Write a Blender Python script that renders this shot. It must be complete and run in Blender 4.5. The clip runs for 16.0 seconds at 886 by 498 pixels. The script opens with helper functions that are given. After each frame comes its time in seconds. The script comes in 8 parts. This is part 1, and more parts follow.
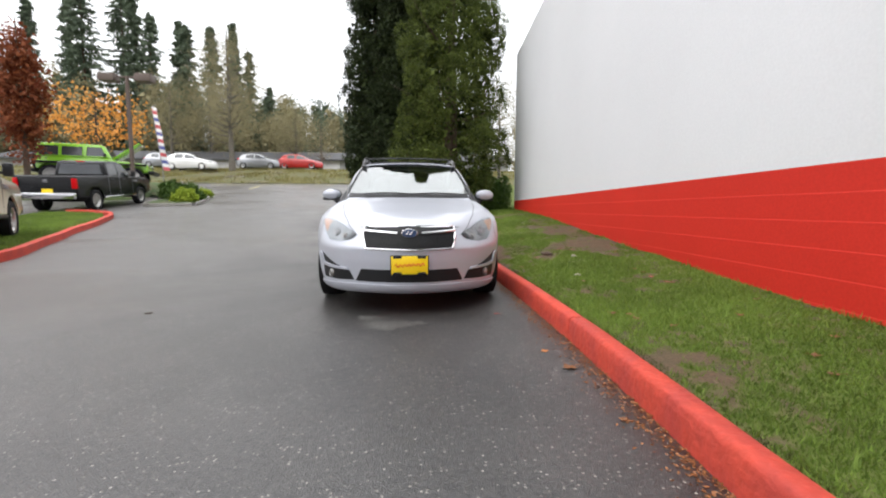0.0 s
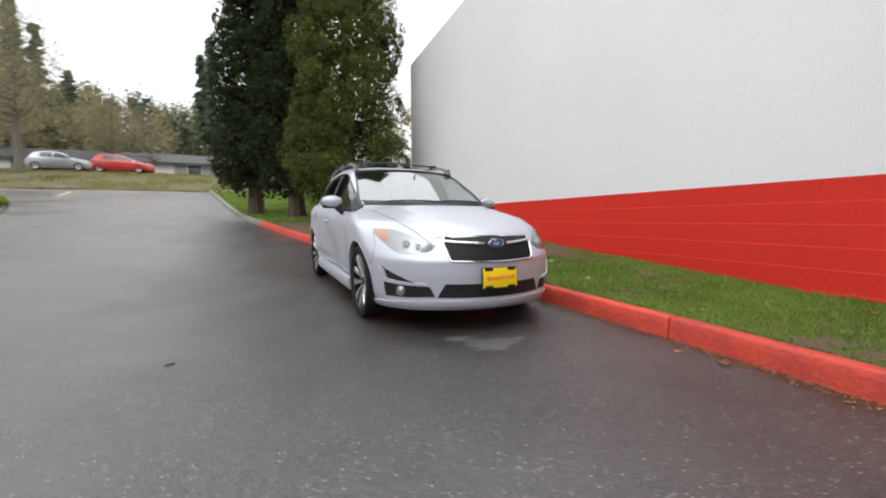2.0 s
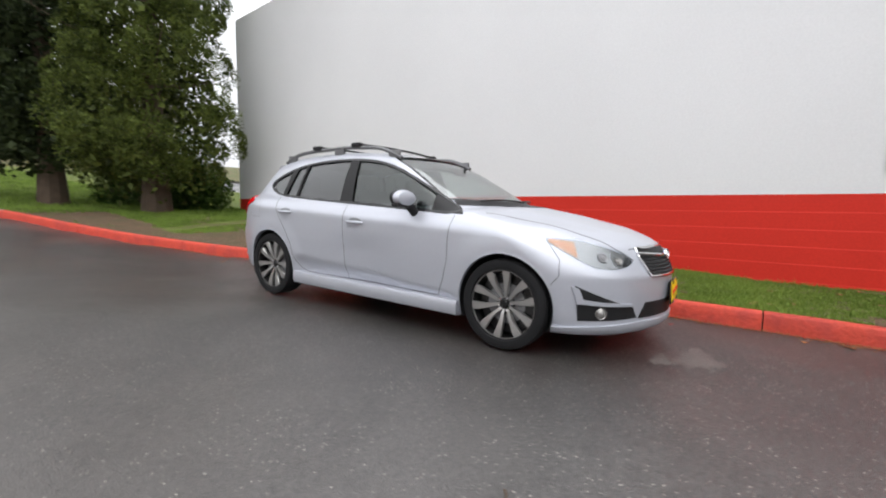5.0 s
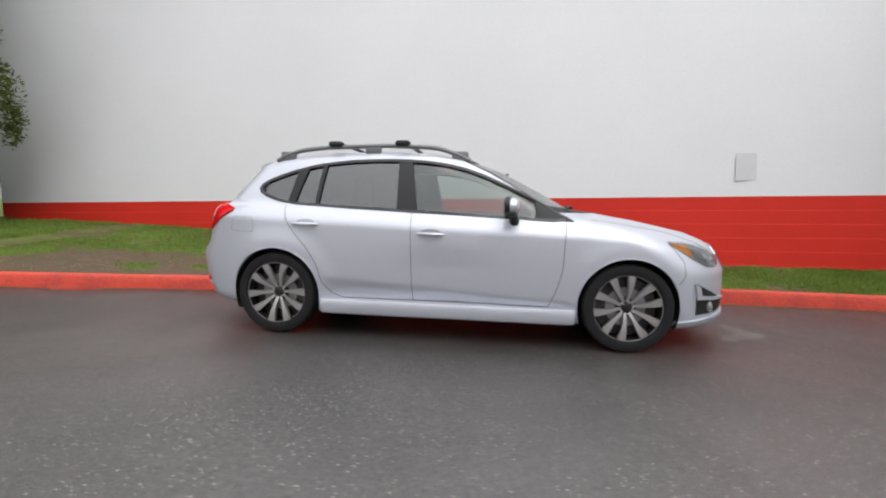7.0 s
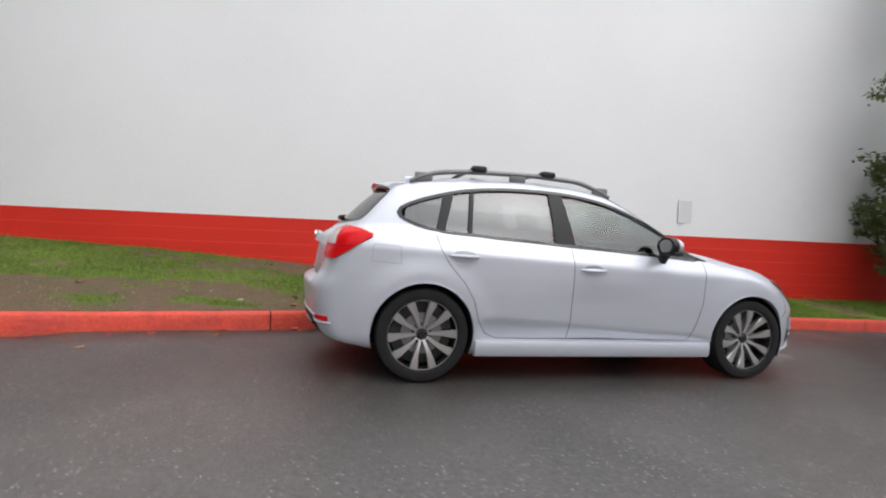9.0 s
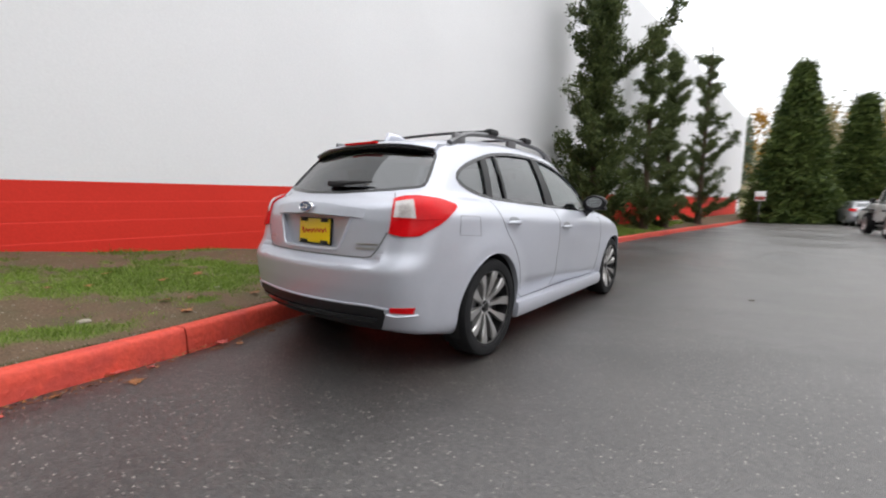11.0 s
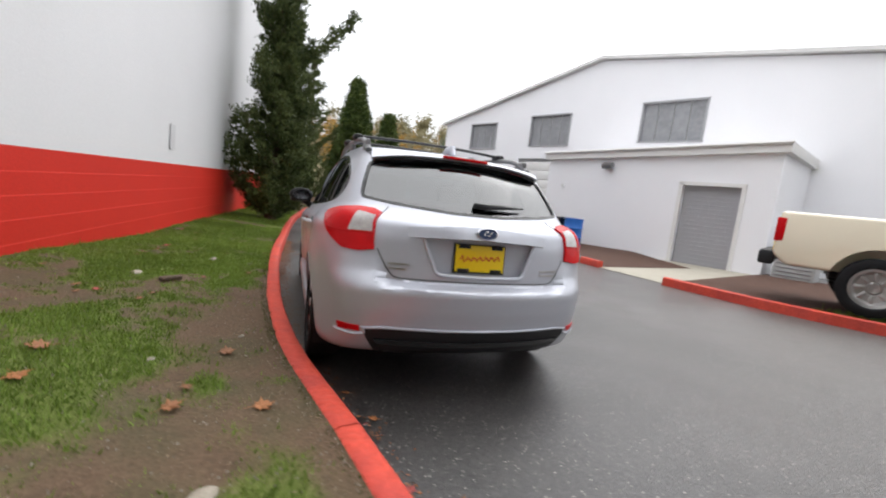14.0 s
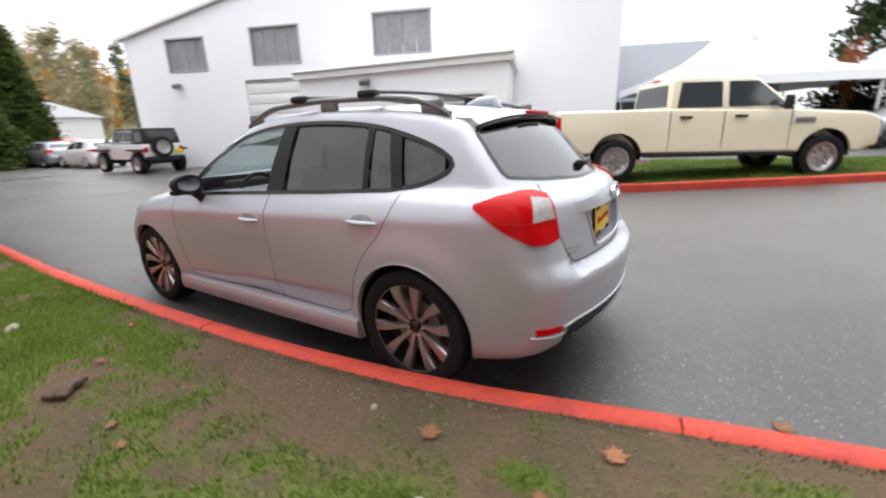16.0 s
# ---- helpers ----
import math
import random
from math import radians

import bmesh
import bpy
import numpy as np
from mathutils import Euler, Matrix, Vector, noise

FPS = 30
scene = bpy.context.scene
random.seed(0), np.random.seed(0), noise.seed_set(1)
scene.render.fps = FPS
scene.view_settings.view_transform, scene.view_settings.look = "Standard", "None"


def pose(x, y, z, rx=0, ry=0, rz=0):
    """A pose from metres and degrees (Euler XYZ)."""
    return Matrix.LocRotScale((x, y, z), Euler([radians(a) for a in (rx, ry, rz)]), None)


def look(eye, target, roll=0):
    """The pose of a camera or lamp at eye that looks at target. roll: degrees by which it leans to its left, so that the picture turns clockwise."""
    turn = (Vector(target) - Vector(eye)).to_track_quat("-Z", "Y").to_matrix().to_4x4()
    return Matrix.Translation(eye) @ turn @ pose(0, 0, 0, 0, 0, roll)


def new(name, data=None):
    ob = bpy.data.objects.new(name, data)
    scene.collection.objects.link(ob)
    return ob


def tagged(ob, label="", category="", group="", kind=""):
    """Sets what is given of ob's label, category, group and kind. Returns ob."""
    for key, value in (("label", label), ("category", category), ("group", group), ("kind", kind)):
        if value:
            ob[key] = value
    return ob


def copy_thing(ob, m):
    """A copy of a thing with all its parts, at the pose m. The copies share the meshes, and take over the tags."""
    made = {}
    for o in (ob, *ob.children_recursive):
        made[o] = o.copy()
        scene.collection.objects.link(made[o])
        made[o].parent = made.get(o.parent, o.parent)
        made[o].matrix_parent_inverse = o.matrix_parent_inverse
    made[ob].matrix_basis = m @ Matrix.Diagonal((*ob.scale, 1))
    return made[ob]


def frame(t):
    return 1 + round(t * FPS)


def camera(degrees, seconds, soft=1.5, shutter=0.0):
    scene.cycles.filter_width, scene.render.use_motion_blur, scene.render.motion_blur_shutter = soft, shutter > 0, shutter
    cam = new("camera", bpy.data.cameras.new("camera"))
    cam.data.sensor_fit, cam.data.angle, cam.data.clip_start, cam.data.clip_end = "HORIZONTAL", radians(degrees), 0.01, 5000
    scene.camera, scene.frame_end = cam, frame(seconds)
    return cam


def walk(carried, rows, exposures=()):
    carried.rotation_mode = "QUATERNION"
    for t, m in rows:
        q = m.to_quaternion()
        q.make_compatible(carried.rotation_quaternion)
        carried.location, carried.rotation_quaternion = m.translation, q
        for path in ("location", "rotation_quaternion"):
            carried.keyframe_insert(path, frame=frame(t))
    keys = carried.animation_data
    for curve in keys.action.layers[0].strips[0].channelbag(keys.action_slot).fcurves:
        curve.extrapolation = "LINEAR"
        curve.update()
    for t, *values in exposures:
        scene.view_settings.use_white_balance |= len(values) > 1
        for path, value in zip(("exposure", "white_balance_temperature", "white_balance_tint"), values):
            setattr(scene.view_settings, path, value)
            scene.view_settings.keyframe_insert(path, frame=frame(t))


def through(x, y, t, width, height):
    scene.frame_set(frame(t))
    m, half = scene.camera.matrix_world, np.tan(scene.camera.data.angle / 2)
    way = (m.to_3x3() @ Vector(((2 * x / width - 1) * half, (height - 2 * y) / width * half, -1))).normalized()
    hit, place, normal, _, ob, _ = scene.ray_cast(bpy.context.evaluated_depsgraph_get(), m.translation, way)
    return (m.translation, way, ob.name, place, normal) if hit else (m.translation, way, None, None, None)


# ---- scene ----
cam = camera(92.3, 16.0, soft=2.0, shutter=0.5)

PATH = [
    (0, (-0.004, -5.726, 0.834), (0.155, -3.741, 0.649), 0.2),
    (0.5, (-0.176, -5.664, 0.859), (0.016, -3.687, 0.624), 2.2),
    (1, (-0.698, -5.529, 0.863), (-0.209, -3.596, 0.714), -1.1),
    (1.5, (-1.221, -5.283, 0.803), (-0.593, -3.391, 0.635), 1.3),
    (2, (-1.734, -5.012, 0.828), (-0.901, -3.2, 0.686), -0.3),
    (2.5, (-2.118, -4.655, 0.857), (-1.107, -2.934, 0.733), -0.0),
    (3, (-2.542, -4.3, 0.903), (-1.298, -2.74, 0.769), -2.0),
    (3.5, (-2.878, -3.907, 0.901), (-1.494, -2.47, 0.761), -2.3),
    (3.7, (-2.973, -3.748, 0.944), (-1.582, -2.319, 0.785), -1.4),
    (5.8, (-3.718, -1.785, 0.92), (-1.89, -0.994, 0.743), 0.7),
    (6, (-3.787, -1.555, 0.952), (-1.921, -0.856, 0.775), 0.5),
    (6.5, (-3.921, -0.979, 1.002), (-1.989, -0.496, 0.818), -0.0),
    (7, (-3.96, -0.413, 0.99), (-1.985, -0.156, 0.806), -0.2),
    (7.5, (-3.99, 0.186, 1.039), (-1.999, 0.263, 0.861), -0.1),
    (8, (-3.943, 0.744, 1.017), (-1.955, 0.608, 0.856), -0.0),
    (8.2, (-3.912, 0.971, 1.04), (-1.924, 0.802, 0.893), 0.8),
    (10.3, (-2.826, 3.094, 1.029), (-1.254, 1.864, 0.9), 0.9),
    (10.5, (-2.677, 3.291, 1.037), (-1.222, 1.932, 0.855), 0.7),
    (11, (-2.22, 3.656, 1.06), (-1.029, 2.069, 0.812), 0.6),
    (11.5, (-1.739, 4.023, 1.085), (-0.803, 2.269, 0.864), 3.7),
    (12, (-1.182, 4.262, 1.121), (-0.553, 2.373, 0.931), 1.6),
    (12.5, (-0.62, 4.43, 1.14), (-0.276, 2.468, 0.957), 2.7),
    (13, (-0.062, 4.454, 1.149), (-0.099, 2.463, 0.96), 2.0),
    (13.5, (0.504, 4.409, 1.163), (0.065, 2.476, 0.897), 3.4),
    (14, (1.014, 4.175, 1.172), (0.331, 2.312, 0.921), 6.6),
    (14.5, (1.52, 3.885, 1.218), (0.548, 2.161, 0.931), 6.3),
    (15, (1.926, 3.497, 1.239), (0.678, 1.984, 0.846), 4.8),
    (15.5, (2.247, 3.026, 1.321), (0.782, 1.75, 0.848), 2.9),
    (16, (2.416, 2.547, 1.35), (0.808, 1.498, 0.79), -1.6),
]
walk(cam, [(t, look(eye, target, roll)) for t, eye, target, roll in PATH], exposures=((0, 0.20), (2, 0.03), (3.5, -0.02), (6, 0.04), (8, -0.06), (10.5, 0.03), (13, 0.02), (15, 0.08), (16, 0.31)))

# ---- light: an even white overcast sky ----
world = bpy.data.worlds.new("overcast_sky")
scene.world = world
world.use_nodes = True
wn, wl = world.node_tree.nodes, world.node_tree.links
wn.clear()
sky = wn.new("ShaderNodeTexSky")
sky.sky_type, sky.sun_disc = 'NISHITA', False
sky.sun_elevation, sky.sun_rotation = radians(48), radians(235)
sky.air_density, sky.dust_density = 1.0, 4.0
grey = wn.new("ShaderNodeHueSaturation")
grey.inputs["Saturation"].default_value = 0.12
cloud = wn.new("ShaderNodeMix")
cloud.data_type = 'RGBA'
cloud.inputs[0].default_value = 0.72
cloud.inputs[7].default_value = (9.6, 9.75, 10.1, 1)
wtc = wn.new("ShaderNodeTexCoord")
wno = wn.new("ShaderNodeTexNoise")
wno.inputs["Scale"].default_value, wno.inputs["Detail"].default_value = 2.2, 4
wra = wn.new("ShaderNodeMapRange")
wra.inputs[3].default_value, wra.inputs[4].default_value = 0.84, 1.12
wmu = wn.new("ShaderNodeVectorMath")
wmu.operation = 'SCALE'
bg = wn.new("ShaderNodeBackground")
bg.inputs["Strength"].default_value = 0.25
wout = wn.new("ShaderNodeOutputWorld")
wl.new(sky.outputs[0], grey.inputs["Color"])
wl.new(grey.outputs[0], cloud.inputs[6])
wl.new(wtc.outputs["Generated"], wno.inputs["Vector"])
wl.new(wno.outputs[0], wra.inputs[0])
wl.new(cloud.outputs[2], wmu.inputs[0])
# a heavy overcast is about twice as bright overhead as at the skyline
wsx = wn.new("ShaderNodeSeparateXYZ")
wl.new(wtc.outputs["Generated"], wsx.inputs[0])
wgr = wn.new("ShaderNodeMapRange")
wgr.inputs[1].default_value, wgr.inputs[2].default_value = 0.0, 1.0
wgr.inputs[3].default_value, wgr.inputs[4].default_value = 0.46, 1.26
wl.new(wsx.outputs[2], wgr.inputs[0])
wbo = wn.new("ShaderNodeMath")
wbo.operation = 'MULTIPLY'
wl.new(wra.outputs[0], wbo.inputs[0])
wl.new(wgr.outputs[0], wbo.inputs[1])
wl.new(wbo.outputs[0], wmu.inputs["Scale"])
wl.new(wmu.outputs[0], bg.inputs["Color"])
wl.new(bg.outputs[0], wout.inputs["Surface"])
sun = new("sun", bpy.data.lights.new("sun", 'SUN'))
sun.data.energy, sun.data.angle, sun.data.color = 0.6, radians(60), (1.0, 0.97, 0.93)
sun.matrix_world = look((-6, -10, 34), (0, 0, 0))


# ---- materials ----


def mat(name, base, rough=0.6, metal=0.0, vary=0.15, scale=3.0, fine=60.0, bump=0.0, coat=0.0, spec=0.5, tint=None, rvary=0.0, per=0.0, coords="Object", coat_rough=0.05):
    """A surface with a coarse and a fine variation of its colour, its gloss and its relief."""
    m = bpy.data.materials.new(name)
    m.use_nodes = True
    n, l = m.node_tree.nodes, m.node_tree.links
    p = n["Principled BSDF"]
    p.inputs["Roughness"].default_value, p.inputs["Metallic"].default_value = rough, metal
    p.inputs["Coat Weight"].default_value, p.inputs["Coat Roughness"].default_value = coat, coat_rough
    p.inputs["Specular IOR Level"].default_value = spec
    tc = n.new("ShaderNodeTexCoord")
    big, small = n.new("ShaderNodeTexNoise"), n.new("ShaderNodeTexNoise")
    big.inputs["Scale"].default_value, big.inputs["Detail"].default_value = scale, 5
    small.inputs["Scale"].default_value, small.inputs["Detail"].default_value = fine, 3
    l.new(tc.outputs[coords], big.inputs["Vector"])
    l.new(tc.outputs[coords], small.inputs["Vector"])
    add = n.new("ShaderNodeMath")
    add.operation = 'ADD'
    l.new(big.outputs[0], add.inputs[0])
    l.new(small.outputs[0], add.inputs[1])
    ramp = n.new("ShaderNodeMapRange")
    ramp.inputs[1].default_value, ramp.inputs[2].default_value = 0.55, 1.45
    ramp.inputs[3].default_value, ramp.inputs[4].default_value = 1 - vary, 1 + vary
    l.new(add.outputs[0], ramp.inputs[0])
    mul = n.new("ShaderNodeVectorMath")
    mul.operation = 'SCALE'
    if tint:
        mix = n.new("ShaderNodeMix")
        mix.data_type = 'RGBA'
        mix.inputs[6].default_value, mix.inputs[7].default_value = (*base, 1), (*tint, 1)
        band = n.new("ShaderNodeMapRange")
        band.inputs[1].default_value, band.inputs[2].default_value = 0.42, 0.62
        l.new(big.outputs[0], band.inputs[0])
        l.new(band.outputs[0], mix.inputs[0])
        l.new(mix.outputs[2], mul.inputs[0])
    else:
        mul.inputs[0].default_value = base
    l.new(ramp.outputs[0], mul.inputs["Scale"])
    last = mul.outputs[0]
    if per:
        info = n.new("ShaderNodeObjectInfo")
        pr = n.new("ShaderNodeMapRange")
        pr.inputs[3].default_value, pr.inputs[4].default_value = 1 - per, 1 + per
        l.new(info.outputs["Random"], pr.inputs[0])
        again = n.new("ShaderNodeVectorMath")
        again.operation = 'SCALE'
        l.new(last, again.inputs[0])
        l.new(pr.outputs[0], again.inputs["Scale"])
        last = again.outputs[0]
    l.new(last, p.inputs["Base Color"])
    if rvary:
        rr = n.new("ShaderNodeMapRange")
        rr.inputs[1].default_value, rr.inputs[2].default_value = 0.35, 0.65
        rr.inputs[3].default_value, rr.inputs[4].default_value = rough - rvary, rough + rvary
        l.new(big.outputs[0], rr.inputs[0])
        l.new(rr.outputs[0], p.inputs["Roughness"])
    if bump:
        b = n.new("ShaderNodeBump")
        b.inputs["Strength"].default_value, b.inputs["Distance"].default_value = bump, 0.01
        l.new(small.outputs[0], b.inputs["Height"])
        l.new(b.outputs[0], p.inputs["Normal"])
    return m


def leaf_mat(name, a, b, rough=0.55, through=0.25, patch=0.9):
    """Foliage: every leaf its own tone between a and b."""
    m = bpy.data.materials.new(name)
    m.use_nodes = True
    n, l = m.node_tree.nodes, m.node_tree.links
    p = n["Principled BSDF"]
    g = n.new("ShaderNodeNewGeometry")
    tc = n.new("ShaderNodeTexCoord")
    big = n.new("ShaderNodeTexNoise")
    big.inputs["Scale"].default_value = patch
    l.new(tc.outputs["Object"], big.inputs["Vector"])
    mean = n.new("ShaderNodeMath")
    mean.operation = 'MULTIPLY_ADD'
    mean.inputs[1].default_value, mean.inputs[2].default_value = 0.6, 0.0
    l.new(g.outputs["Random Per Island"], mean.inputs[0])
    spread = n.new("ShaderNodeMapRange")
    spread.inputs[1].default_value, spread.inputs[2].default_value = 0.35, 0.7
    spread.inputs[4].default_value = 0.4
    l.new(big.outputs[0], spread.inputs[0])
    total = n.new("ShaderNodeMath")
    l.new(mean.outputs[0], total.inputs[0])
    l.new(spread.outputs[0], total.inputs[1])
    mix = n.new("ShaderNodeMix")
    mix.data_type = 'RGBA'
    mix.inputs[6].default_value, mix.inputs[7].default_value = (*a, 1), (*b, 1)
    l.new(total.outputs[0], mix.inputs[0])
    l.new(mix.outputs[2], p.inputs["Base Color"])
    p.inputs["Roughness"].default_value = rough
    p.inputs["Specular IOR Level"].default_value = 0.12
    if through:
        tr = n.new("ShaderNodeBsdfTranslucent")
        ms = n.new("ShaderNodeMixShader")
        ms.inputs[0].default_value = through
        l.new(mix.outputs[2], tr.inputs["Color"])
        l.new(p.outputs[0], ms.inputs[1])
        l.new(tr.outputs[0], ms.inputs[2])
        l.new(ms.outputs[0], n["Material Output"].inputs["Surface"])
    return m


def glass_mat(name, tint, weight=0.9, rough=0.02):
    """Thin window glass: mostly clear with a sharp reflection."""
    m = bpy.data.materials.new(name)
    m.use_nodes = True
    n, l = m.node_tree.nodes, m.node_tree.links
    p = n["Principled BSDF"]
    p.inputs["Base Color"].default_value = (*tint, 1)
    p.inputs["Roughness"].default_value = rough
    clear = n.new("ShaderNodeBsdfTransparent")
    clear.inputs["Color"].default_value = (*tint, 1)
    shine = n.new("ShaderNodeBsdfGlossy")
    shine.inputs["Roughness"].default_value = rough
    face = n.new("ShaderNodeLayerWeight")
    face.inputs["Blend"].default_value = 0.5
    fres = n.new("ShaderNodeMath")
    fres.operation = 'POWER'
    fres.inputs[1].default_value = 4.0
    l.new(face.outputs["Facing"], fres.inputs[0])
    lift = n.new("ShaderNodeMapRange")
    lift.inputs[3].default_value, lift.inputs[4].default_value = 1 - weight, 0.9
    l.new(fres.outputs[0], lift.inputs[0])
    ms = n.new("ShaderNodeMixShader")
    l.new(lift.outputs[0], ms.inputs[0])
    l.new(clear.outputs[0], ms.inputs[1])
    l.new(shine.outputs[0], ms.inputs[2])
    l.new(ms.outputs[0], n["Material Output"].inputs["Surface"])
    return m


# ---- building tools ----


def smooth_curve(keys, y):
    """A monotone smooth curve through (place, value) keys, at the places y."""
    k = np.array(keys, float)
    x, v = k[:, 0], k[:, 1]
    h, d = np.diff(x), np.diff(v) / np.diff(x)
    m = np.zeros(len(x))
    m[0], m[-1] = d[0], d[-1]
    for i in range(1, len(x) - 1):
        if d[i - 1] * d[i] > 0:
            w1, w2 = 2 * h[i] + h[i - 1], h[i] + 2 * h[i - 1]
            m[i] = (w1 + w2) / (w1 / d[i - 1] + w2 / d[i])
    y = np.clip(np.asarray(y, float), x[0], x[-1])
    i = np.clip(np.searchsorted(x, y) - 1, 0, len(h) - 1)
    s = (y - x[i]) / h[i]
    return (v[i] * (1 + 2 * s) * (1 - s) ** 2 + m[i] * h[i] * s * (1 - s) ** 2 + v[i + 1] * s * s * (3 - 2 * s) - m[i + 1] * h[i] * s * s * (1 - s))


def mesh(name, verts, faces, smooth=True, angle=35):
    me = bpy.data.meshes.new(name)
    me.from_pydata([tuple(map(float, v)) for v in verts], [], [tuple(map(int, f)) for f in faces])
    me.update()
    if smooth:
        me.polygons.foreach_set("use_smooth", [True] * len(me.polygons))
        me.set_sharp_from_angle(angle=radians(angle))
    return me


def quick_mesh(name, verts, size):
    """Many loose polygons of the same size, from an array of corners."""
    verts = np.asarray(verts, np.float32).reshape(-1, 3)
    me = bpy.data.meshes.new(name)
    count = len(verts) // size
    me.vertices.add(len(verts))
    me.vertices.foreach_set("co", verts.ravel())
    me.loops.add(len(verts))
    me.loops.foreach_set("vertex_index", np.arange(len(verts), dtype=np.int32))
    me.polygons.add(count)
    me.polygons.foreach_set("loop_start", np.arange(0, len(verts), size, dtype=np.int32))
    me.update(calc_edges=True)
    return me


def put(name, data, material, parent=None, label=""):
    """Links a mesh as one object, under a thing or a part when one is given."""
    if isinstance(data, bmesh.types.BMesh):
        me = bpy.data.meshes.new(name)
        data.to_mesh(me)
        data.free()
        data = me
    data.materials.clear()
    data.materials.append(material)
    ob = new(name, data)
    ob.parent = parent
    if label:
        tagged(ob, label)
    return ob


def joined(*pieces):
    """Several (verts, faces) as one."""
    verts, faces = [], []
    for v, f in pieces:
        k = len(verts)
        verts += [tuple(p) for p in v]
        faces += [tuple(i + k for i in q) for q in f]
    return verts, faces


def block(cx, cy, cz, sx, sy, sz, b=0.0):
    """A box with chamfered edges, as (verts, faces)."""
    bm = bmesh.new()
    bmesh.ops.create_cube(bm, size=1.0, matrix=Matrix.Translation((cx, cy, cz)) @ Matrix.Diagonal((sx, sy, sz, 1)))
    if b:
        bmesh.ops.bevel(bm, geom=bm.edges[:], offset=b, segments=2, profile=0.5, affect='EDGES')
    v = [tuple(x.co) for x in bm.verts]
    bm.verts.index_update()
    f = [tuple(x.index for x in q.verts) for q in bm.faces]
    bm.free()
    return v, f


def moved(vf, m):
    return [tuple(m @ Vector(p)) for p in vf[0]], vf[1]


def tube(points, r, sides=8, flat=1.0):
    """A round bar along points; r may be one radius or one a point."""
    pts = [Vector(p) for p in points]
    rs = r if isinstance(r, (list, tuple, np.ndarray)) else [r] * len(pts)
    verts, faces = [], []
    up = Vector((0, 0, 1))
    for i, p in enumerate(pts):
        d = (pts[min(i + 1, len(pts) - 1)] - pts[max(i - 1, 0)]).normalized()
        a = d.cross(up)
        a = a.normalized() if a.length > 1e-4 else Vector((1, 0, 0))
        b = a.cross(d).normalized()
        for k in range(sides):
            t = 2 * math.pi * k / sides
            verts.append(tuple(p + a * (rs[i] * math.cos(t)) + b * (rs[i] * flat * math.sin(t))))
    for i in range(len(pts) - 1):
        for k in range(sides):
            q, w = i * sides, (k + 1) % sides
            faces.append((q + k, q + w, q + sides + w, q + sides + k))
    faces.append(tuple(range(sides))[::-1])
    faces.append(tuple(range((len(pts) - 1) * sides, len(pts) * sides)))
    return verts, faces


def lathe(profile, n=48, axis="x", centre=(0, 0, 0)):
    """A turned body: profile of (radius, along the axis)."""
    verts, faces = [], []
    for r, h in profile:
        for k in range(n):
            t = 2 * math.pi * k / n
            c, s = r * math.cos(t), r * math.sin(t)
            p = (h, c, s) if axis == "x" else ((c, h, s) if axis == "y" else (c, s, h))
            verts.append(tuple(np.add(p, centre)))
    for i in range(len(profile) - 1):
        for k in range(n):
            w = (k + 1) % n
            faces.append((i * n + k, i * n + w, (i + 1) * n + w, (i + 1) * n + k))
    return verts, faces


def extrude_xz(outline, y0, y1):
    """A prism along y of an outline in x, z."""
    n = len(outline)
    v = [(x, y0, z) for x, z in outline] + [(x, y1, z) for x, z in outline]
    f = [tuple(range(n))[::-1], tuple(range(n, 2 * n))] + [(i, (i + 1) % n, n + (i + 1) % n, n + i) for i in range(n)]
    return v, f


def extrude_yz(outline, x0, x1):
    n = len(outline)
    v = [(x0, y, z) for y, z in outline] + [(x1, y, z) for y, z in outline]
    f = [tuple(range(n)), tuple(range(n, 2 * n))[::-1]] + [(i, n + i, n + (i + 1) % n, (i + 1) % n) for i in range(n)]
    return v, f


def solid(me):
    """Turns all faces of a closed mesh outwards."""
    bm = bmesh.new()
    bm.from_mesh(me)
    bmesh.ops.recalc_face_normals(bm, faces=bm.faces[:])
    bm.to_mesh(me)
    bm.free()
    return me


def carve(me, cutters):
    """The mesh with the cutters' bodies taken out of it."""
    for c in cutters:
        a, b = bpy.data.objects.new("a", me), bpy.data.objects.new("b", solid(c))
        scene.collection.objects.link(a)
        scene.collection.objects.link(b)
        md = a.modifiers.new("cut", 'BOOLEAN')
        md.operation, md.object, md.solver = 'DIFFERENCE', b, 'EXACT'
        dg = bpy.context.evaluated_depsgraph_get()
        dg.update()
        me = bpy.data.meshes.new_from_object(a.evaluated_get(dg))
        bpy.data.objects.remove(a)
        bpy.data.objects.remove(b)
    return me


def rounded(poly, rounds=3):
    """Cuts the corners of an open polyline."""
    p = np.asarray(poly, float)
    for _ in range(rounds):
        a, b = p[:-1], p[1:]
        q = np.empty((2 * len(a), p.shape[1]))
        q[0::2], q[1::2] = a * 0.75 + b * 0.25, a * 0.25 + b * 0.75
        p = np.vstack([p[:1], q, p[-1:]])
    return p


def closed(poly, rounds=2):
    """Cuts the corners of a closed outline."""
    p = np.asarray(poly, float)
    for _ in range(rounds):
        b = np.roll(p, -1, 0)
        q = np.empty((2 * len(p), p.shape[1]))
        q[0::2], q[1::2] = p * 0.75 + b * 0.25, p * 0.25 + b * 0.75
        p = q
    return [tuple(v) for v in p]


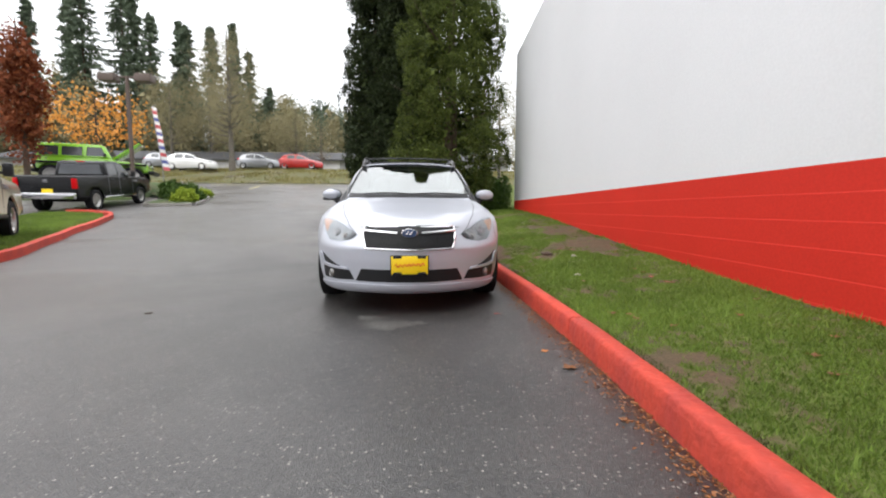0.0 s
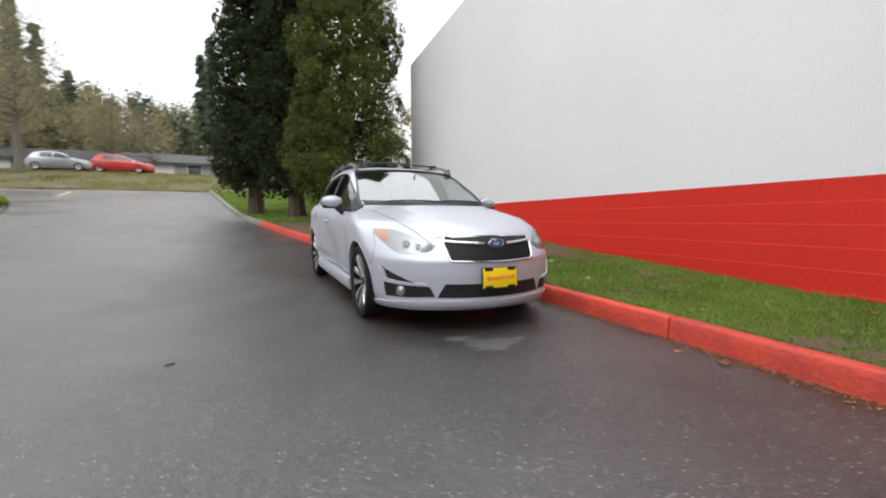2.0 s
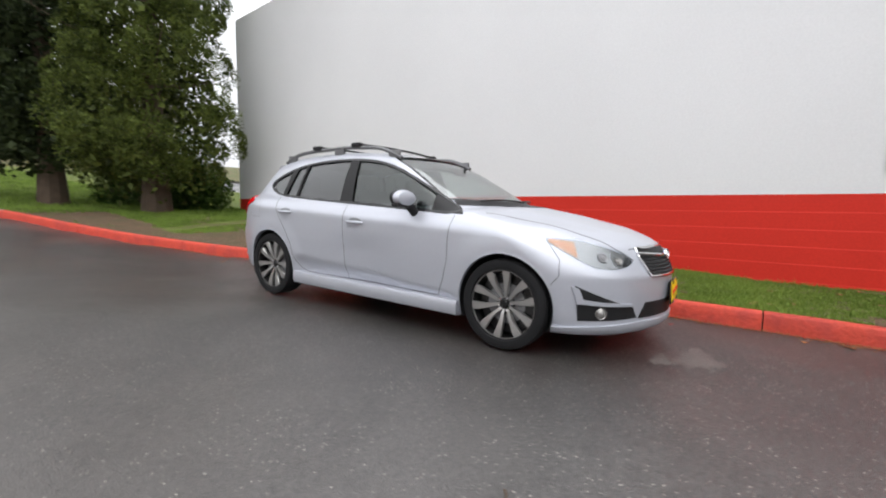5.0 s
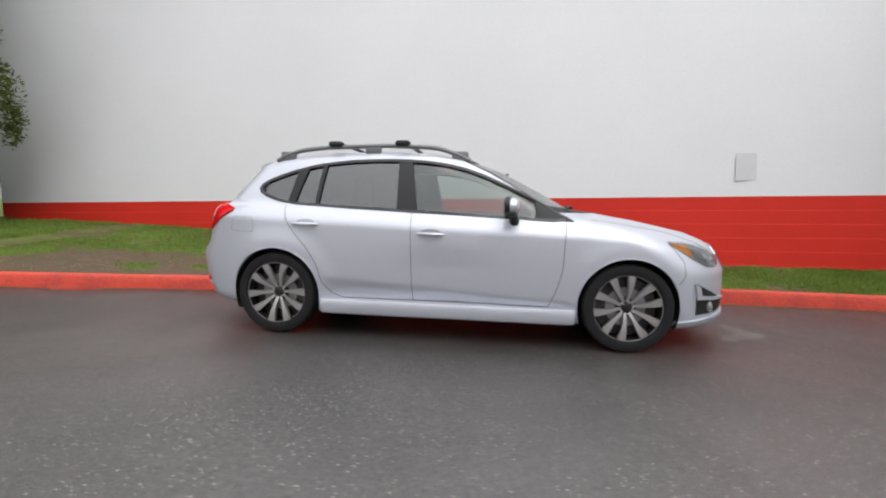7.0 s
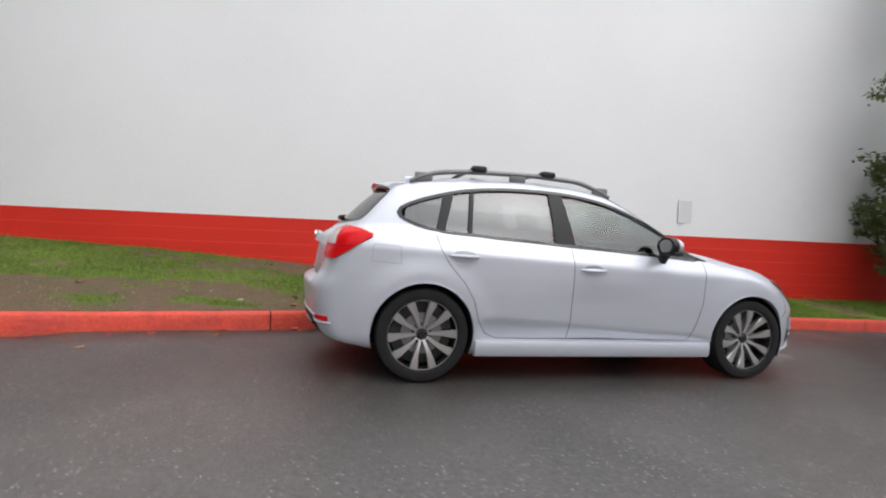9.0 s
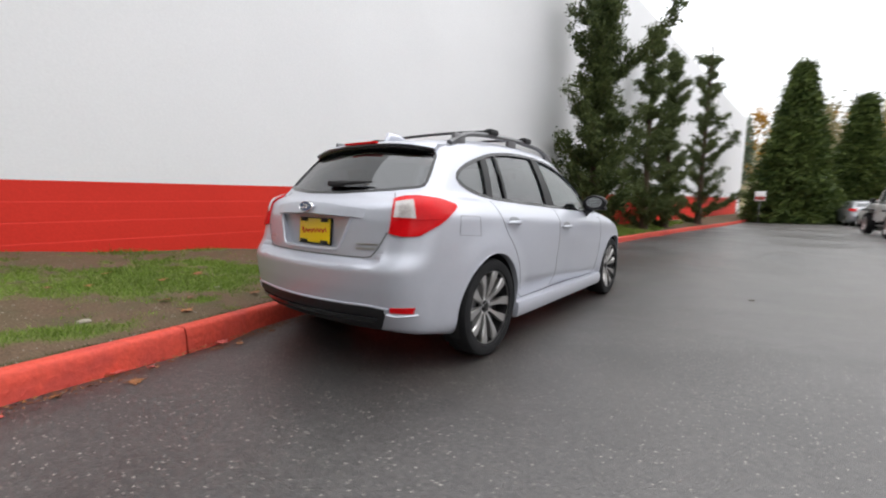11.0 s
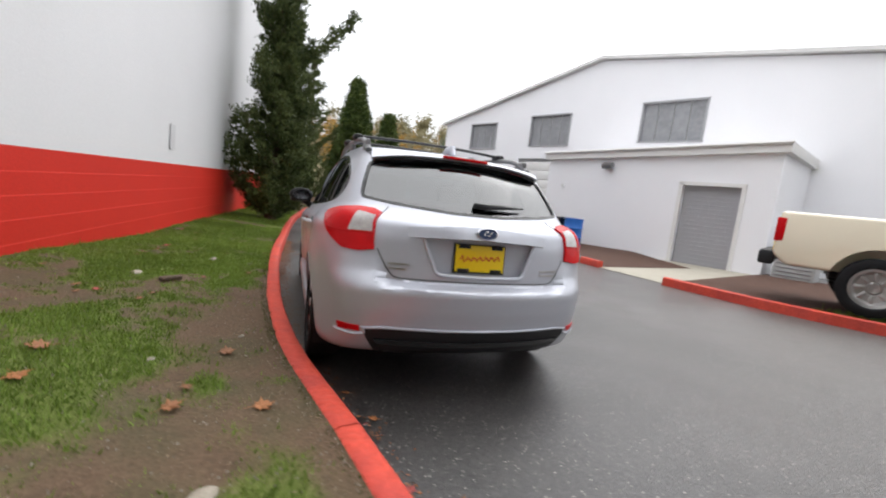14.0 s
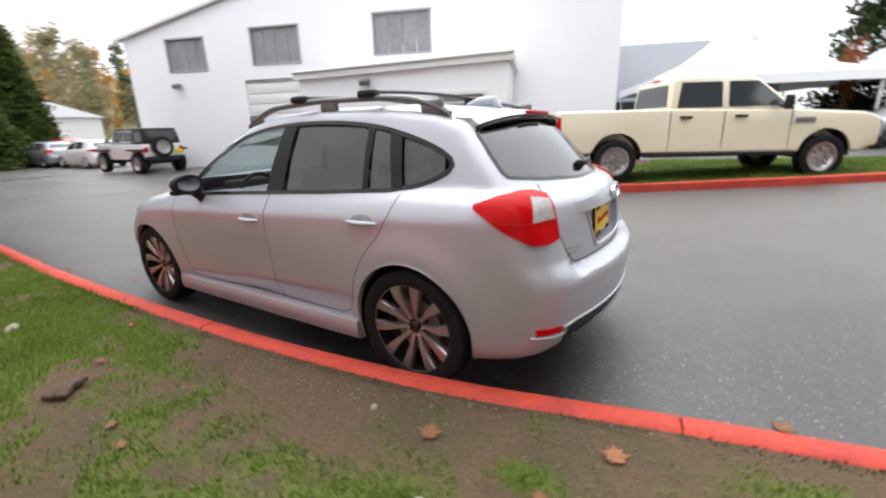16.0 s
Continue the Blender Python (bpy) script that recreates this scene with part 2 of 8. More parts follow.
def along(points, n):
    """n + 1 even places on a polyline."""
    p = np.asarray(points, float)
    d = np.r_[0, np.cumsum(np.linalg.norm(np.diff(p, axis=0), axis=1))]
    t = np.linspace(0, d[-1], n + 1)
    return np.array([np.interp(t, d, p[:, k]) for k in range(p.shape[1])]).T


class Skin:
    """The outer surface of a body, on which panels, lamps and seams are laid."""

    def __init__(self, verts, faces):
        from mathutils.bvhtree import BVHTree
        self.tree = BVHTree.FromPolygons([Vector(v) for v in verts], faces)

    def at(self, kind, a, b, side=1):
        if kind == "side":
            o, d = Vector((side * 3, a, b)), Vector((-side, 0, 0))
        elif kind == "front":
            o, d = Vector((a * side, -6, b)), Vector((0, 1, 0))
        elif kind == "rear":
            o, d = Vector((a * side, 6, b)), Vector((0, -1, 0))
        elif kind == "top":
            o, d = Vector((a * side, b, 4)), Vector((0, 0, -1))
        else:
            s = -1 if kind == "nose" else 1
            t = radians(a) * side
            w = Vector((math.sin(t), s * math.cos(t), 0))
            o, d = Vector((0, 1.3 * s, b)) + w * 3, -w
        p, nrm, _, _ = self.tree.ray_cast(o, d)
        if p is None:
            p, nrm, _, _ = self.tree.find_nearest(o + d * 2.1)
        if nrm.dot(d) > 0:
            nrm = -nrm
        return p, nrm

    def panel(self, kind, lo, hi, nu=14, nv=8, off=0.003, thick=0.006, side=1, taper=False):
        """A plate with thickness between two outlines, laid on the surface."""
        lo, hi = along(lo, nu), along(hi, nu)
        out, inn = [], []
        for i in range(nu + 1):
            for k in range(nv + 1):
                a, b = lo[i] * (1 - k / nv) + hi[i] * (k / nv)
                p, q = self.at(kind, a, b, side)
                o = off * (1 - (2 * i / nu - 1) ** 4) if taper else off
                out.append(tuple(p + q * o))
                inn.append(tuple(p + q * (o - thick)))
        w, c = nv + 1, len(out)
        f = []
        for i in range(nu):
            for k in range(nv):
                j = i * w + k
                f += [(j, j + w, j + w + 1, j + 1), (c + j, c + j + 1, c + j + w + 1, c + j + w)]
        rim = [i * w for i in range(nu + 1)] + [nu * w + k for k in range(1, w)] + [i * w + nv for i in range(nu - 1, -1, -1)] + [k for k in range(nv - 1, 0, -1)]
        for a, b in zip(rim, rim[1:] + rim[:1]):
            f.append((a, c + a, c + b, b))
        return out + inn, f

    def path(self, kind, pts, n=24, off=0.0, side=1):
        res = []
        for a, b in along(pts, n):
            p, q = self.at(kind, a, b, side)
            res.append(p + q * off)
        return res

    def seam(self, kind, pts, width=0.007, n=24, side=1, off=0.0012):
        """A narrow strip along a line on the surface."""
        line = [self.at(kind, a, b, side) for a, b in along(pts, n)]
        v, f = [], []
        for i, (p, q) in enumerate(line):
            d = (line[min(i + 1, n)][0] - line[max(i - 1, 0)][0]).normalized()
            s = d.cross(q).normalized() * (width / 2)
            v += [tuple(p - s + q * off), tuple(p + s + q * off), tuple(p + s - q * 0.004), tuple(p - s - q * 0.004)]
        for i in range(n):
            j = i * 4
            f += [(j, j + 4, j + 5, j + 1), (j + 1, j + 5, j + 6, j + 2), (j + 3, j + 7, j + 4, j)]
        return v, f


def thing(name, m, label, category, group="", kind=""):
    """An empty at a thing's base, to hold its parts."""
    ob = new(name)
    ob.empty_display_size = 0.1
    ob.matrix_world = m
    return tagged(ob, label, category, group, kind)


def piece(name, vf, material, parent=None, label="", angle=35, smooth=True):
    return put(name, solid(mesh(name, vf[0], vf[1], smooth, angle)), material, parent, label)

# ---- the surfaces ----
ASPHALT = bpy.data.materials.new("wet_asphalt")
ASPHALT.use_nodes = True


def wet_asphalt():
    n, l = ASPHALT.node_tree.nodes, ASPHALT.node_tree.links
    p = n["Principled BSDF"]
    tc = n.new("ShaderNodeTexCoord")
    stones = n.new("ShaderNodeTexVoronoi")
    stones.inputs["Scale"].default_value = 150
    chips = n.new("ShaderNodeTexVoronoi")
    chips.inputs["Scale"].default_value = 54
    grain = n.new("ShaderNodeTexNoise")
    grain.inputs["Scale"].default_value, grain.inputs["Detail"].default_value = 160, 4
    damp = n.new("ShaderNodeTexNoise")
    damp.inputs["Scale"].default_value, damp.inputs["Detail"].default_value, damp.inputs["Distortion"].default_value = 0.35, 6, 0.6
    for t in (stones, chips, grain, damp):
        l.new(tc.outputs["Object"], t.inputs["Vector"])
    tone = n.new("ShaderNodeMapRange")
    tone.inputs[3].default_value, tone.inputs[4].default_value = 0.011, 0.084
    blot = n.new("ShaderNodeMath")
    blot.operation = 'MULTIPLY_ADD'
    blot.inputs[1].default_value, blot.inputs[2].default_value = 0.55, -0.27
    patchy = n.new("ShaderNodeTexNoise")
    patchy.inputs["Scale"].default_value, patchy.inputs["Detail"].default_value = 1.4, 8
    l.new(tc.outputs["Object"], patchy.inputs["Vector"])
    l.new(patchy.outputs[0], blot.inputs[0])
    summ = n.new("ShaderNodeMath")
    l.new(grain.outputs[0], summ.inputs[0])
    l.new(blot.outputs[0], summ.inputs[1])
    # tone rises from the kerb strip towards mid-drive, with an uneven edge
    sep = n.new("ShaderNodeSeparateXYZ")
    l.new(tc.outputs["Object"], sep.inputs[0])
    wob = n.new("ShaderNodeMath")
    wob.operation = 'MULTIPLY_ADD'
    wob.inputs[1].default_value = 4.5
    l.new(damp.outputs[0], wob.inputs[0])
    l.new(sep.outputs[0], wob.inputs[2])
    lighter = n.new("ShaderNodeMapRange")
    lighter.inputs[1].default_value, lighter.inputs[2].default_value = 1.8, -1.2
    lighter.inputs[3].default_value, lighter.inputs[4].default_value = -0.24, 0.44
    l.new(wob.outputs[0], lighter.inputs[0])
    summ_x = n.new("ShaderNodeMath")
    l.new(summ.outputs[0], summ_x.inputs[0])
    l.new(lighter.outputs[0], summ_x.inputs[1])
    # coarse aggregate showing through the binder
    agg = n.new("ShaderNodeTexNoise")
    agg.inputs["Scale"].default_value, agg.inputs["Detail"].default_value, agg.inputs["Roughness"].default_value = 42, 5, 0.72
    l.new(tc.outputs["Object"], agg.inputs["Vector"])
    aggm = n.new("ShaderNodeMath")
    aggm.operation = 'MULTIPLY_ADD'
    aggm.inputs[1].default_value, aggm.inputs[2].default_value = 1.9, -1.0
    l.new(agg.outputs[0], aggm.inputs[0])
    sagg = n.new("ShaderNodeMath")
    l.new(summ_x.outputs[0], sagg.inputs[0])
    l.new(aggm.outputs[0], sagg.inputs[1])
    l.new(sagg.outputs[0], tone.inputs[0])
    # scattered pale chips of stone
    pick = n.new("ShaderNodeSeparateColor")
    l.new(chips.outputs["Color"], pick.inputs[0])
    few = n.new("ShaderNodeMath")
    few.operation = 'GREATER_THAN'
    few.inputs[1].default_value = 0.71
    l.new(pick.outputs[0], few.inputs[0])
    near = n.new("ShaderNodeMath")
    near.operation = 'LESS_THAN'
    near.inputs[1].default_value = 0.29
    l.new(chips.outputs["Distance"], near.inputs[0])
    both = n.new("ShaderNodeMath")
    both.operation = 'MULTIPLY'
    l.new(few.outputs[0], both.inputs[0])
    l.new(near.outputs[0], both.inputs[1])
    mix = n.new("ShaderNodeMix")
    mix.data_type = 'RGBA'
    shade = n.new("ShaderNodeMix")
    shade.data_type = 'RGBA'
    shade.inputs[6].default_value, shade.inputs[7].default_value = (0.05, 0.045, 0.038, 1), (0.30, 0.28, 0.25, 1)
    l.new(pick.outputs[1], shade.inputs[0])
    l.new(shade.outputs[2], mix.inputs[7])
    l.new(both.outputs[0], mix.inputs[0])
    col = n.new("ShaderNodeCombineColor")
    for k, f in enumerate((1.09, 1.0, 0.95)):
        s = n.new("ShaderNodeMath")
        s.operation = 'MULTIPLY'
        s.inputs[1].default_value = f
        l.new(tone.outputs[0], s.inputs[0])
        l.new(s.outputs[0], col.inputs[k])
    l.new(col.outputs[0], mix.inputs[6])
    l.new(mix.outputs[2], p.inputs["Base Color"])
    wet = n.new("ShaderNodeMapRange")
    wet.inputs[1].default_value, wet.inputs[2].default_value = 0.38, 0.64
    wet.inputs[3].default_value, wet.inputs[4].default_value = 0.30, 0.50
    l.new(damp.outputs[0], wet.inputs[0])
    l.new(wet.outputs[0], p.inputs["Roughness"])
    p.inputs["Specular IOR Level"].default_value = 0.88
    b = n.new("ShaderNodeBump")
    b.inputs["Strength"].default_value, b.inputs["Distance"].default_value = 0.36, 0.005
    hgt = n.new("ShaderNodeMath")
    hgt.operation = 'MULTIPLY_ADD'
    hgt.inputs[1].default_value = 1.6
    l.new(agg.outputs[0], hgt.inputs[0])
    l.new(stones.outputs["Distance"], hgt.inputs[2])
    l.new(hgt.outputs[0], b.inputs["Height"])
    l.new(b.outputs[0], p.inputs["Normal"])


wet_asphalt()
RED_WALL = mat("red_wall_paint", (0.58, 0.030, 0.018), 0.6, vary=0.12, scale=0.7, fine=45, bump=0.10, spec=0.2)
WHITE_WALL = mat("white_wall_paint", (0.70, 0.70, 0.71), 0.5, vary=0.06, scale=0.5, fine=45, bump=0.05)
PATCH = mat("grey_paint_patch", (0.585, 0.585, 0.595), 0.5, vary=0.04, scale=1, fine=40)
KERB = mat("worn_red_kerb_paint", (0.56, 0.072, 0.046), 0.6, vary=0.25, scale=4.5, fine=30, bump=0.8, tint=(0.40, 0.055, 0.042), per=0.10, spec=0.2)
GREY_KERB = mat("grey_kerb_concrete", (0.20, 0.19, 0.17), 0.8, vary=0.3, scale=2, fine=40, bump=0.5)
SOIL = mat("damp_soil", (0.122, 0.082, 0.053), 0.9, spec=0.15, vary=0.5, scale=3.2, fine=55, bump=1.0, tint=(0.075, 0.06, 0.035))
LAWN = mat("lawn_turf", (0.05, 0.085, 0.018), 0.9, vary=0.4, scale=1.6, fine=60, bump=0.8, tint=(0.07, 0.07, 0.03))
GRASS = leaf_mat("grass_blades", (0.070, 0.110, 0.020), (0.25, 0.36, 0.070), 0.5)
PAINT = mat("silver_car_paint", (0.485, 0.50, 0.555), 0.38, metal=0.36, vary=0.03, scale=40, fine=900, coat=0.45, coat_rough=0.03)
BLACK = mat("black_plastic", (0.014, 0.014, 0.015), 0.5, spec=0.3, vary=0.15, scale=8, fine=200, bump=0.05)
GLOSS_BLACK = mat("gloss_black", (0.012, 0.012, 0.013), 0.15, vary=0.05)
SEAM = mat("dark_gap", (0.13, 0.132, 0.14), 0.7, vary=0.1)
RUBBER = mat("tyre_rubber", (0.013, 0.013, 0.014), 0.8, spec=0.2, vary=0.2, scale=12, fine=150, bump=0.2)
CHROME = mat("chrome", (0.82, 0.82, 0.84), 0.12, metal=1.0, vary=0.02)
ALLOY = mat("machined_alloy", (0.45, 0.44, 0.43), 0.30, metal=0.8, vary=0.04, scale=30, fine=200)
DARK_ALLOY = mat("dark_alloy", (0.045, 0.044, 0.045), 0.35, metal=0.8, vary=0.06)
GLASS = glass_mat("tinted_glass", (0.50, 0.55, 0.53), 0.915)
SHIELD = glass_mat("windshield_glass", (0.66, 0.72, 0.70), 0.70)
DARK_GLASS = glass_mat("privacy_glass", (0.32, 0.34, 0.35), 0.875)
CLEAR = glass_mat("clear_lens", (0.90, 0.92, 0.94), 0.965)
AMBER = mat("amber_lens", (0.55, 0.20, 0.05), 0.15, vary=0.1, scale=20, coat=1)
RED_LENS = mat("red_lens", (0.52, 0.005, 0.008), 0.16, vary=0.16, scale=14, fine=80, spec=0.14)
WHITE_LENS = mat("frosted_lens", (0.44, 0.41, 0.40), 0.12, vary=0.3, scale=25, fine=90, coat=1)
REFLECTOR = mat("lamp_reflector", (0.34, 0.33, 0.32), 0.22, metal=0.6, vary=0.35, scale=22, fine=60)
INTERIOR = mat("dark_cloth", (0.03, 0.03, 0.033), 0.85, vary=0.2, scale=6, fine=150)
YELLOW = mat("yellow_plate", (0.86, 0.60, 0.01), 0.35, vary=0.04)
RED_INK = mat("red_ink", (0.6, 0.05, 0.015), 0.4, vary=0.05)
CREAM = mat("cream_car_paint", (0.80, 0.71, 0.54), 0.3, vary=0.02, scale=4, coat=1.0)
BLACK_PAINT = mat("black_car_paint", (0.008, 0.008, 0.009), 0.25, vary=0.05, spec=0.4)
GREEN_PAINT = mat("lime_car_paint", (0.25, 0.55, 0.03), 0.25, vary=0.03, coat=1.0)
WHITE_PAINT = mat("white_car_paint", (0.75, 0.75, 0.74), 0.3, vary=0.03, coat=1.0)
RED_PAINT = mat("red_car_paint", (0.45, 0.02, 0.02), 0.25, vary=0.03, coat=1.0)
GREY_PAINT = mat("grey_car_paint", (0.30, 0.31, 0.33), 0.3, metal=0.4, vary=0.03, coat=1.0)
BARK = mat("bark", (0.085, 0.058, 0.04), 0.9, vary=0.35, scale=6, fine=40, bump=1.0)
GREY_BARK = mat("grey_bark", (0.13, 0.115, 0.095), 0.9, vary=0.3, scale=6, fine=40, bump=0.8)
CEDAR = leaf_mat("cedar_fronds", (0.008, 0.015, 0.005), (0.155, 0.195, 0.042), through=0.12, patch=2.6)
CEDAR_DARK = leaf_mat("dark_cedar_fronds", (0.006, 0.011, 0.006), (0.050, 0.068, 0.022), through=0.12, patch=1.8)
CYPRESS = leaf_mat("cypress_fronds", (0.024, 0.040, 0.014), (0.14, 0.17, 0.06), through=0.1)
HEDGE = leaf_mat("arborvitae_fronds", (0.022, 0.042, 0.012), (0.12, 0.155, 0.04), through=0.12)
# far firs: the mist of the distance is mixed into these pale tones
HAZED_FIR = leaf_mat("far_fir", (0.060, 0.085, 0.058), (0.17, 0.21, 0.135), through=0.1)
ORANGE = leaf_mat("orange_leaves", (0.58, 0.23, 0.05), (0.80, 0.43, 0.11), through=0.3)
RUSSET = leaf_mat("russet_leaves", (0.14, 0.035, 0.018), (0.30, 0.10, 0.04), through=0.3)
# late leaves, lightened like the firs to carry the distance haze
OLIVE = leaf_mat("late_leaves", (0.19, 0.17, 0.095), (0.36, 0.32, 0.185), through=0.3)
GOLD = leaf_mat("golden_leaves", (0.32, 0.18, 0.04), (0.55, 0.33, 0.08), through=0.3)
SHRUB = leaf_mat("shrub_leaves", (0.02, 0.05, 0.012), (0.10, 0.16, 0.03), through=0.2)
LIME_SHRUB = leaf_mat("lime_shrub_leaves", (0.16, 0.24, 0.02), (0.38, 0.45, 0.06), through=0.3)
FALLEN = mat("fallen_leaf_skin", (0.25, 0.095, 0.028), 0.55, vary=0.3, scale=18, fine=90, per=0.35)
FALLEN_RED = mat("red_leaf_skin", (0.36, 0.06, 0.05), 0.55, vary=0.3, scale=18, fine=90, per=0.3)
SIDING = mat("pale_metal_siding", (0.86, 0.86, 0.89), 0.45, vary=0.04, scale=0.6, fine=30)
TRIM_WHITE = mat("white_trim", (0.74, 0.73, 0.72), 0.5, vary=0.05, scale=1, fine=30)
DOOR_GREY = mat("grey_door", (0.36, 0.36, 0.38), 0.45, vary=0.05, scale=1.5, fine=40)
ROOF_GREY = mat("grey_shingle", (0.065, 0.065, 0.068), 0.85, vary=0.2, scale=1, fine=14, bump=0.5)
HOUSE = mat("house_siding", (0.40, 0.40, 0.40), 0.7, vary=0.1, scale=0.5, fine=12)
CANVAS = mat("white_canvas", (0.82, 0.82, 0.83), 0.6, vary=0.04, scale=1, fine=30)
STONE = mat("pebble", (0.30, 0.265, 0.21), 0.7, vary=0.25, scale=14, fine=80, bump=0.4)
STEEL = mat("weathered_steel", (0.25, 0.25, 0.26), 0.45, metal=0.7, vary=0.15, scale=3, fine=60)
BROWN_METAL = mat("brown_metal", (0.10, 0.07, 0.055), 0.5, vary=0.1)
BLUE_DRUM = mat("blue_drum", (0.02, 0.14, 0.50), 0.35, vary=0.1, scale=4, fine=60)
CONCRETE = mat("pale_concrete", (0.36, 0.33, 0.27), 0.8, vary=0.15, scale=1.2, fine=50, bump=0.3)
BARKDUST = mat("bark_mulch", (0.075, 0.035, 0.022), 0.95, vary=0.5, scale=6, fine=50, bump=1.0)

# ---- the ground ----
SLOPE = 0.023


def rise(y):
    """Height of the drive along its length: a gentle fall to the front, a climb to the street behind."""
    return smooth_curve([(-400, -1.0), (-60, -0.75), (-30, -0.45), (-10, -0.21), (-4, -0.092), (3, 0.069), (6, 0.22), (10, 0.60), (13, 0.84), (24, 2.0), (31, 2.85), (39, 4.6), (60, 6.4), (110, 9.5), (400, 12)], y)


def ground_z(x, y):
    x, y = np.asarray(x, float), np.asarray(y, float)
    side = np.clip((-2.0 - x) * 0.012, 0, 0.09) * np.clip((9 - y) / 6, 0, 1)
    return rise(y) + side


def kerb_x(y):
    """The road face of the long red kerb."""
    return smooth_curve([(-60, -3.2), (-44, -2.2), (-25, -0.75), (-15, 0.45), (-9, 0.92), (-6, 1.03), (-4.5, 1.065), (-3.8, 1.09), (-2.7, 1.11), (0, 1.045), (1.5, 0.895), (2.6, 0.65), (3.4, 0.485), (4.6, 0.17), (6.2, -0.25), (9.1, -1.05), (14, -2.0), (22, -3.0), (27, -3.6), (31, -4.2)], y)


def wall_x(y):
    return 3.2 + 0.075 * np.asarray(y, float)


def lawn_edge_z(y):
    """Height of the lawn where it meets the long wall."""
    return smooth_curve([(-60, -0.45), (-20, -0.05), (-8, 0.06), (-4.5, 0.12), (-3, 0.12), (-1.4, 0.20), (0.3, 0.30), (1.3, 0.37), (3, 0.50), (4, 0.58), (6.5, 0.72), (10, 0.80), (20, 1.75)], y)


def sheet(xs, ys, zf):
    xs, ys = np.asarray(xs), np.asarray(ys)
    gx, gy = np.meshgrid(xs, ys)
    gz = zf(gx, gy)
    v = np.stack([gx, gy, gz], -1).reshape(-1, 3)
    w = len(xs)
    f = [(j * w + i, j * w + i + 1, (j + 1) * w + i + 1, (j + 1) * w + i) for j in range(len(ys) - 1) for i in range(w - 1)]
    return v, f


def under(gx, gy):
    """The road, sunk a little below the raised lawn."""
    return ground_z(gx, gy) - 0.06 * (gx > kerb_x(gy) + 0.3)


gxs = np.r_[-600, -300, -150, -80, -50, -35, -25, np.arange(-20, 8.1, 0.5), 12, 20, 40, 90, 200, 600]
gys = np.r_[-900, -400, -200, -120, -80, -60, -45, -35, -28, np.arange(-24, 40, 0.5), 44, 50, 60, 75, 95, 130, 200, 400, 900]
v, f = sheet(gxs, gys, under)
ground = tagged(put("ground", mesh("ground", v, f), ASPHALT), "dark wet asphalt drive with pale stone chips", "ground", kind="structure")

# ---- the long wall: painted block courses, red at the foot ----
COURSE = 0.203
BAND_TOP = 1.17


def wall_run(y0, y1, z0, z1, material, name, depth=0.25, cut_in=0.00035):
    """A stretch of the wall with every course of blocks standing proud of its bed joint."""
    verts, faces = [], []
    zs = [z0]
    k = math.floor((z0 - BAND_TOP) / COURSE) + 1
    while BAND_TOP + k * COURSE < z1 - 0.01:
        zs.append(BAND_TOP + k * COURSE)
        k += 1
    zs.append(z1)
    prof = []
    for a, b in zip(zs[:-1], zs[1:]):
        prof += [(cut_in, a), (0.0, b - 0.009), (cut_in, b)]
    n = len(prof)
    ys = np.arange(y0, y1 + 0.01, (y1 - y0) / max(1, round((y1 - y0) / 4)))
    for y in ys:
        verts += [(float(wall_x(y)) + dx, y, z) for dx, z in prof] + [(float(wall_x(y)) + depth, y, z1), (float(wall_x(y)) + depth, y, z0)]
    m = n + 2
    for i in range(len(ys) - 1):
        for j in range(m):
            w = (j + 1) % m
            faces.append((i * m + j, i * m + w, (i + 1) * m + w, (i + 1) * m + j))
    faces += [tuple(range(m)), tuple(range((len(ys) - 1) * m, len(ys) * m))[::-1]]
    return put(name, solid(mesh(name, verts, faces, smooth=False)), material)


WALL_N = 10.2
tagged(wall_run(-5.0, WALL_N, BAND_TOP, 6.5, WHITE_WALL, "wall_white"), "tall white painted block wall of a long building", "wall", kind="structure")
tagged(wall_run(-46.0, -5.0, BAND_TOP, 8.4, WHITE_WALL, "wall_white_tall"), "taller white painted block wall behind a row of cypresses", "wall", kind="structure")
tagged(wall_run(-44.0, WALL_N, -1.0, BAND_TOP, RED_WALL, "wall_red_base", cut_in=0.0028), "bright red painted band of block courses at the foot of a wall", "wall", kind="structure")
tagged(wall_run(-46.0, -44.0, -1.0, BAND_TOP, WHITE_WALL, "wall_white_end"), "white foot of a wall's end", "wall", kind="structure")
body = joined(moved(block(14, 2.35, 2.75, 20, 14.7, 7.45), Matrix.Identity(4)), block(14, -25.5, 3.7, 20, 41, 9.3))
tagged(put("wall_back_block", mesh("wall_back_block", [(x + float(wall_x(y)) - 3.2 - (0.55 if x < 5 else 0), y, z) for x, y, z in body[0]], body[1], False), WHITE_WALL), "plain white body of the long building", "building", kind="structure")
v, f = block(0, 0, 0, 0.006, 0.40, 0.40, 0.002)
tagged(put("wall_patch", mesh("wall_patch", [(x + float(wall_x(-4.07)) - 0.003, y - 4.07, z + 1.60) for x, y, z in v], f, False), PATCH), "grey painted-over square on the white wall", "paint patch", kind="structure")

# ---- kerbs ----


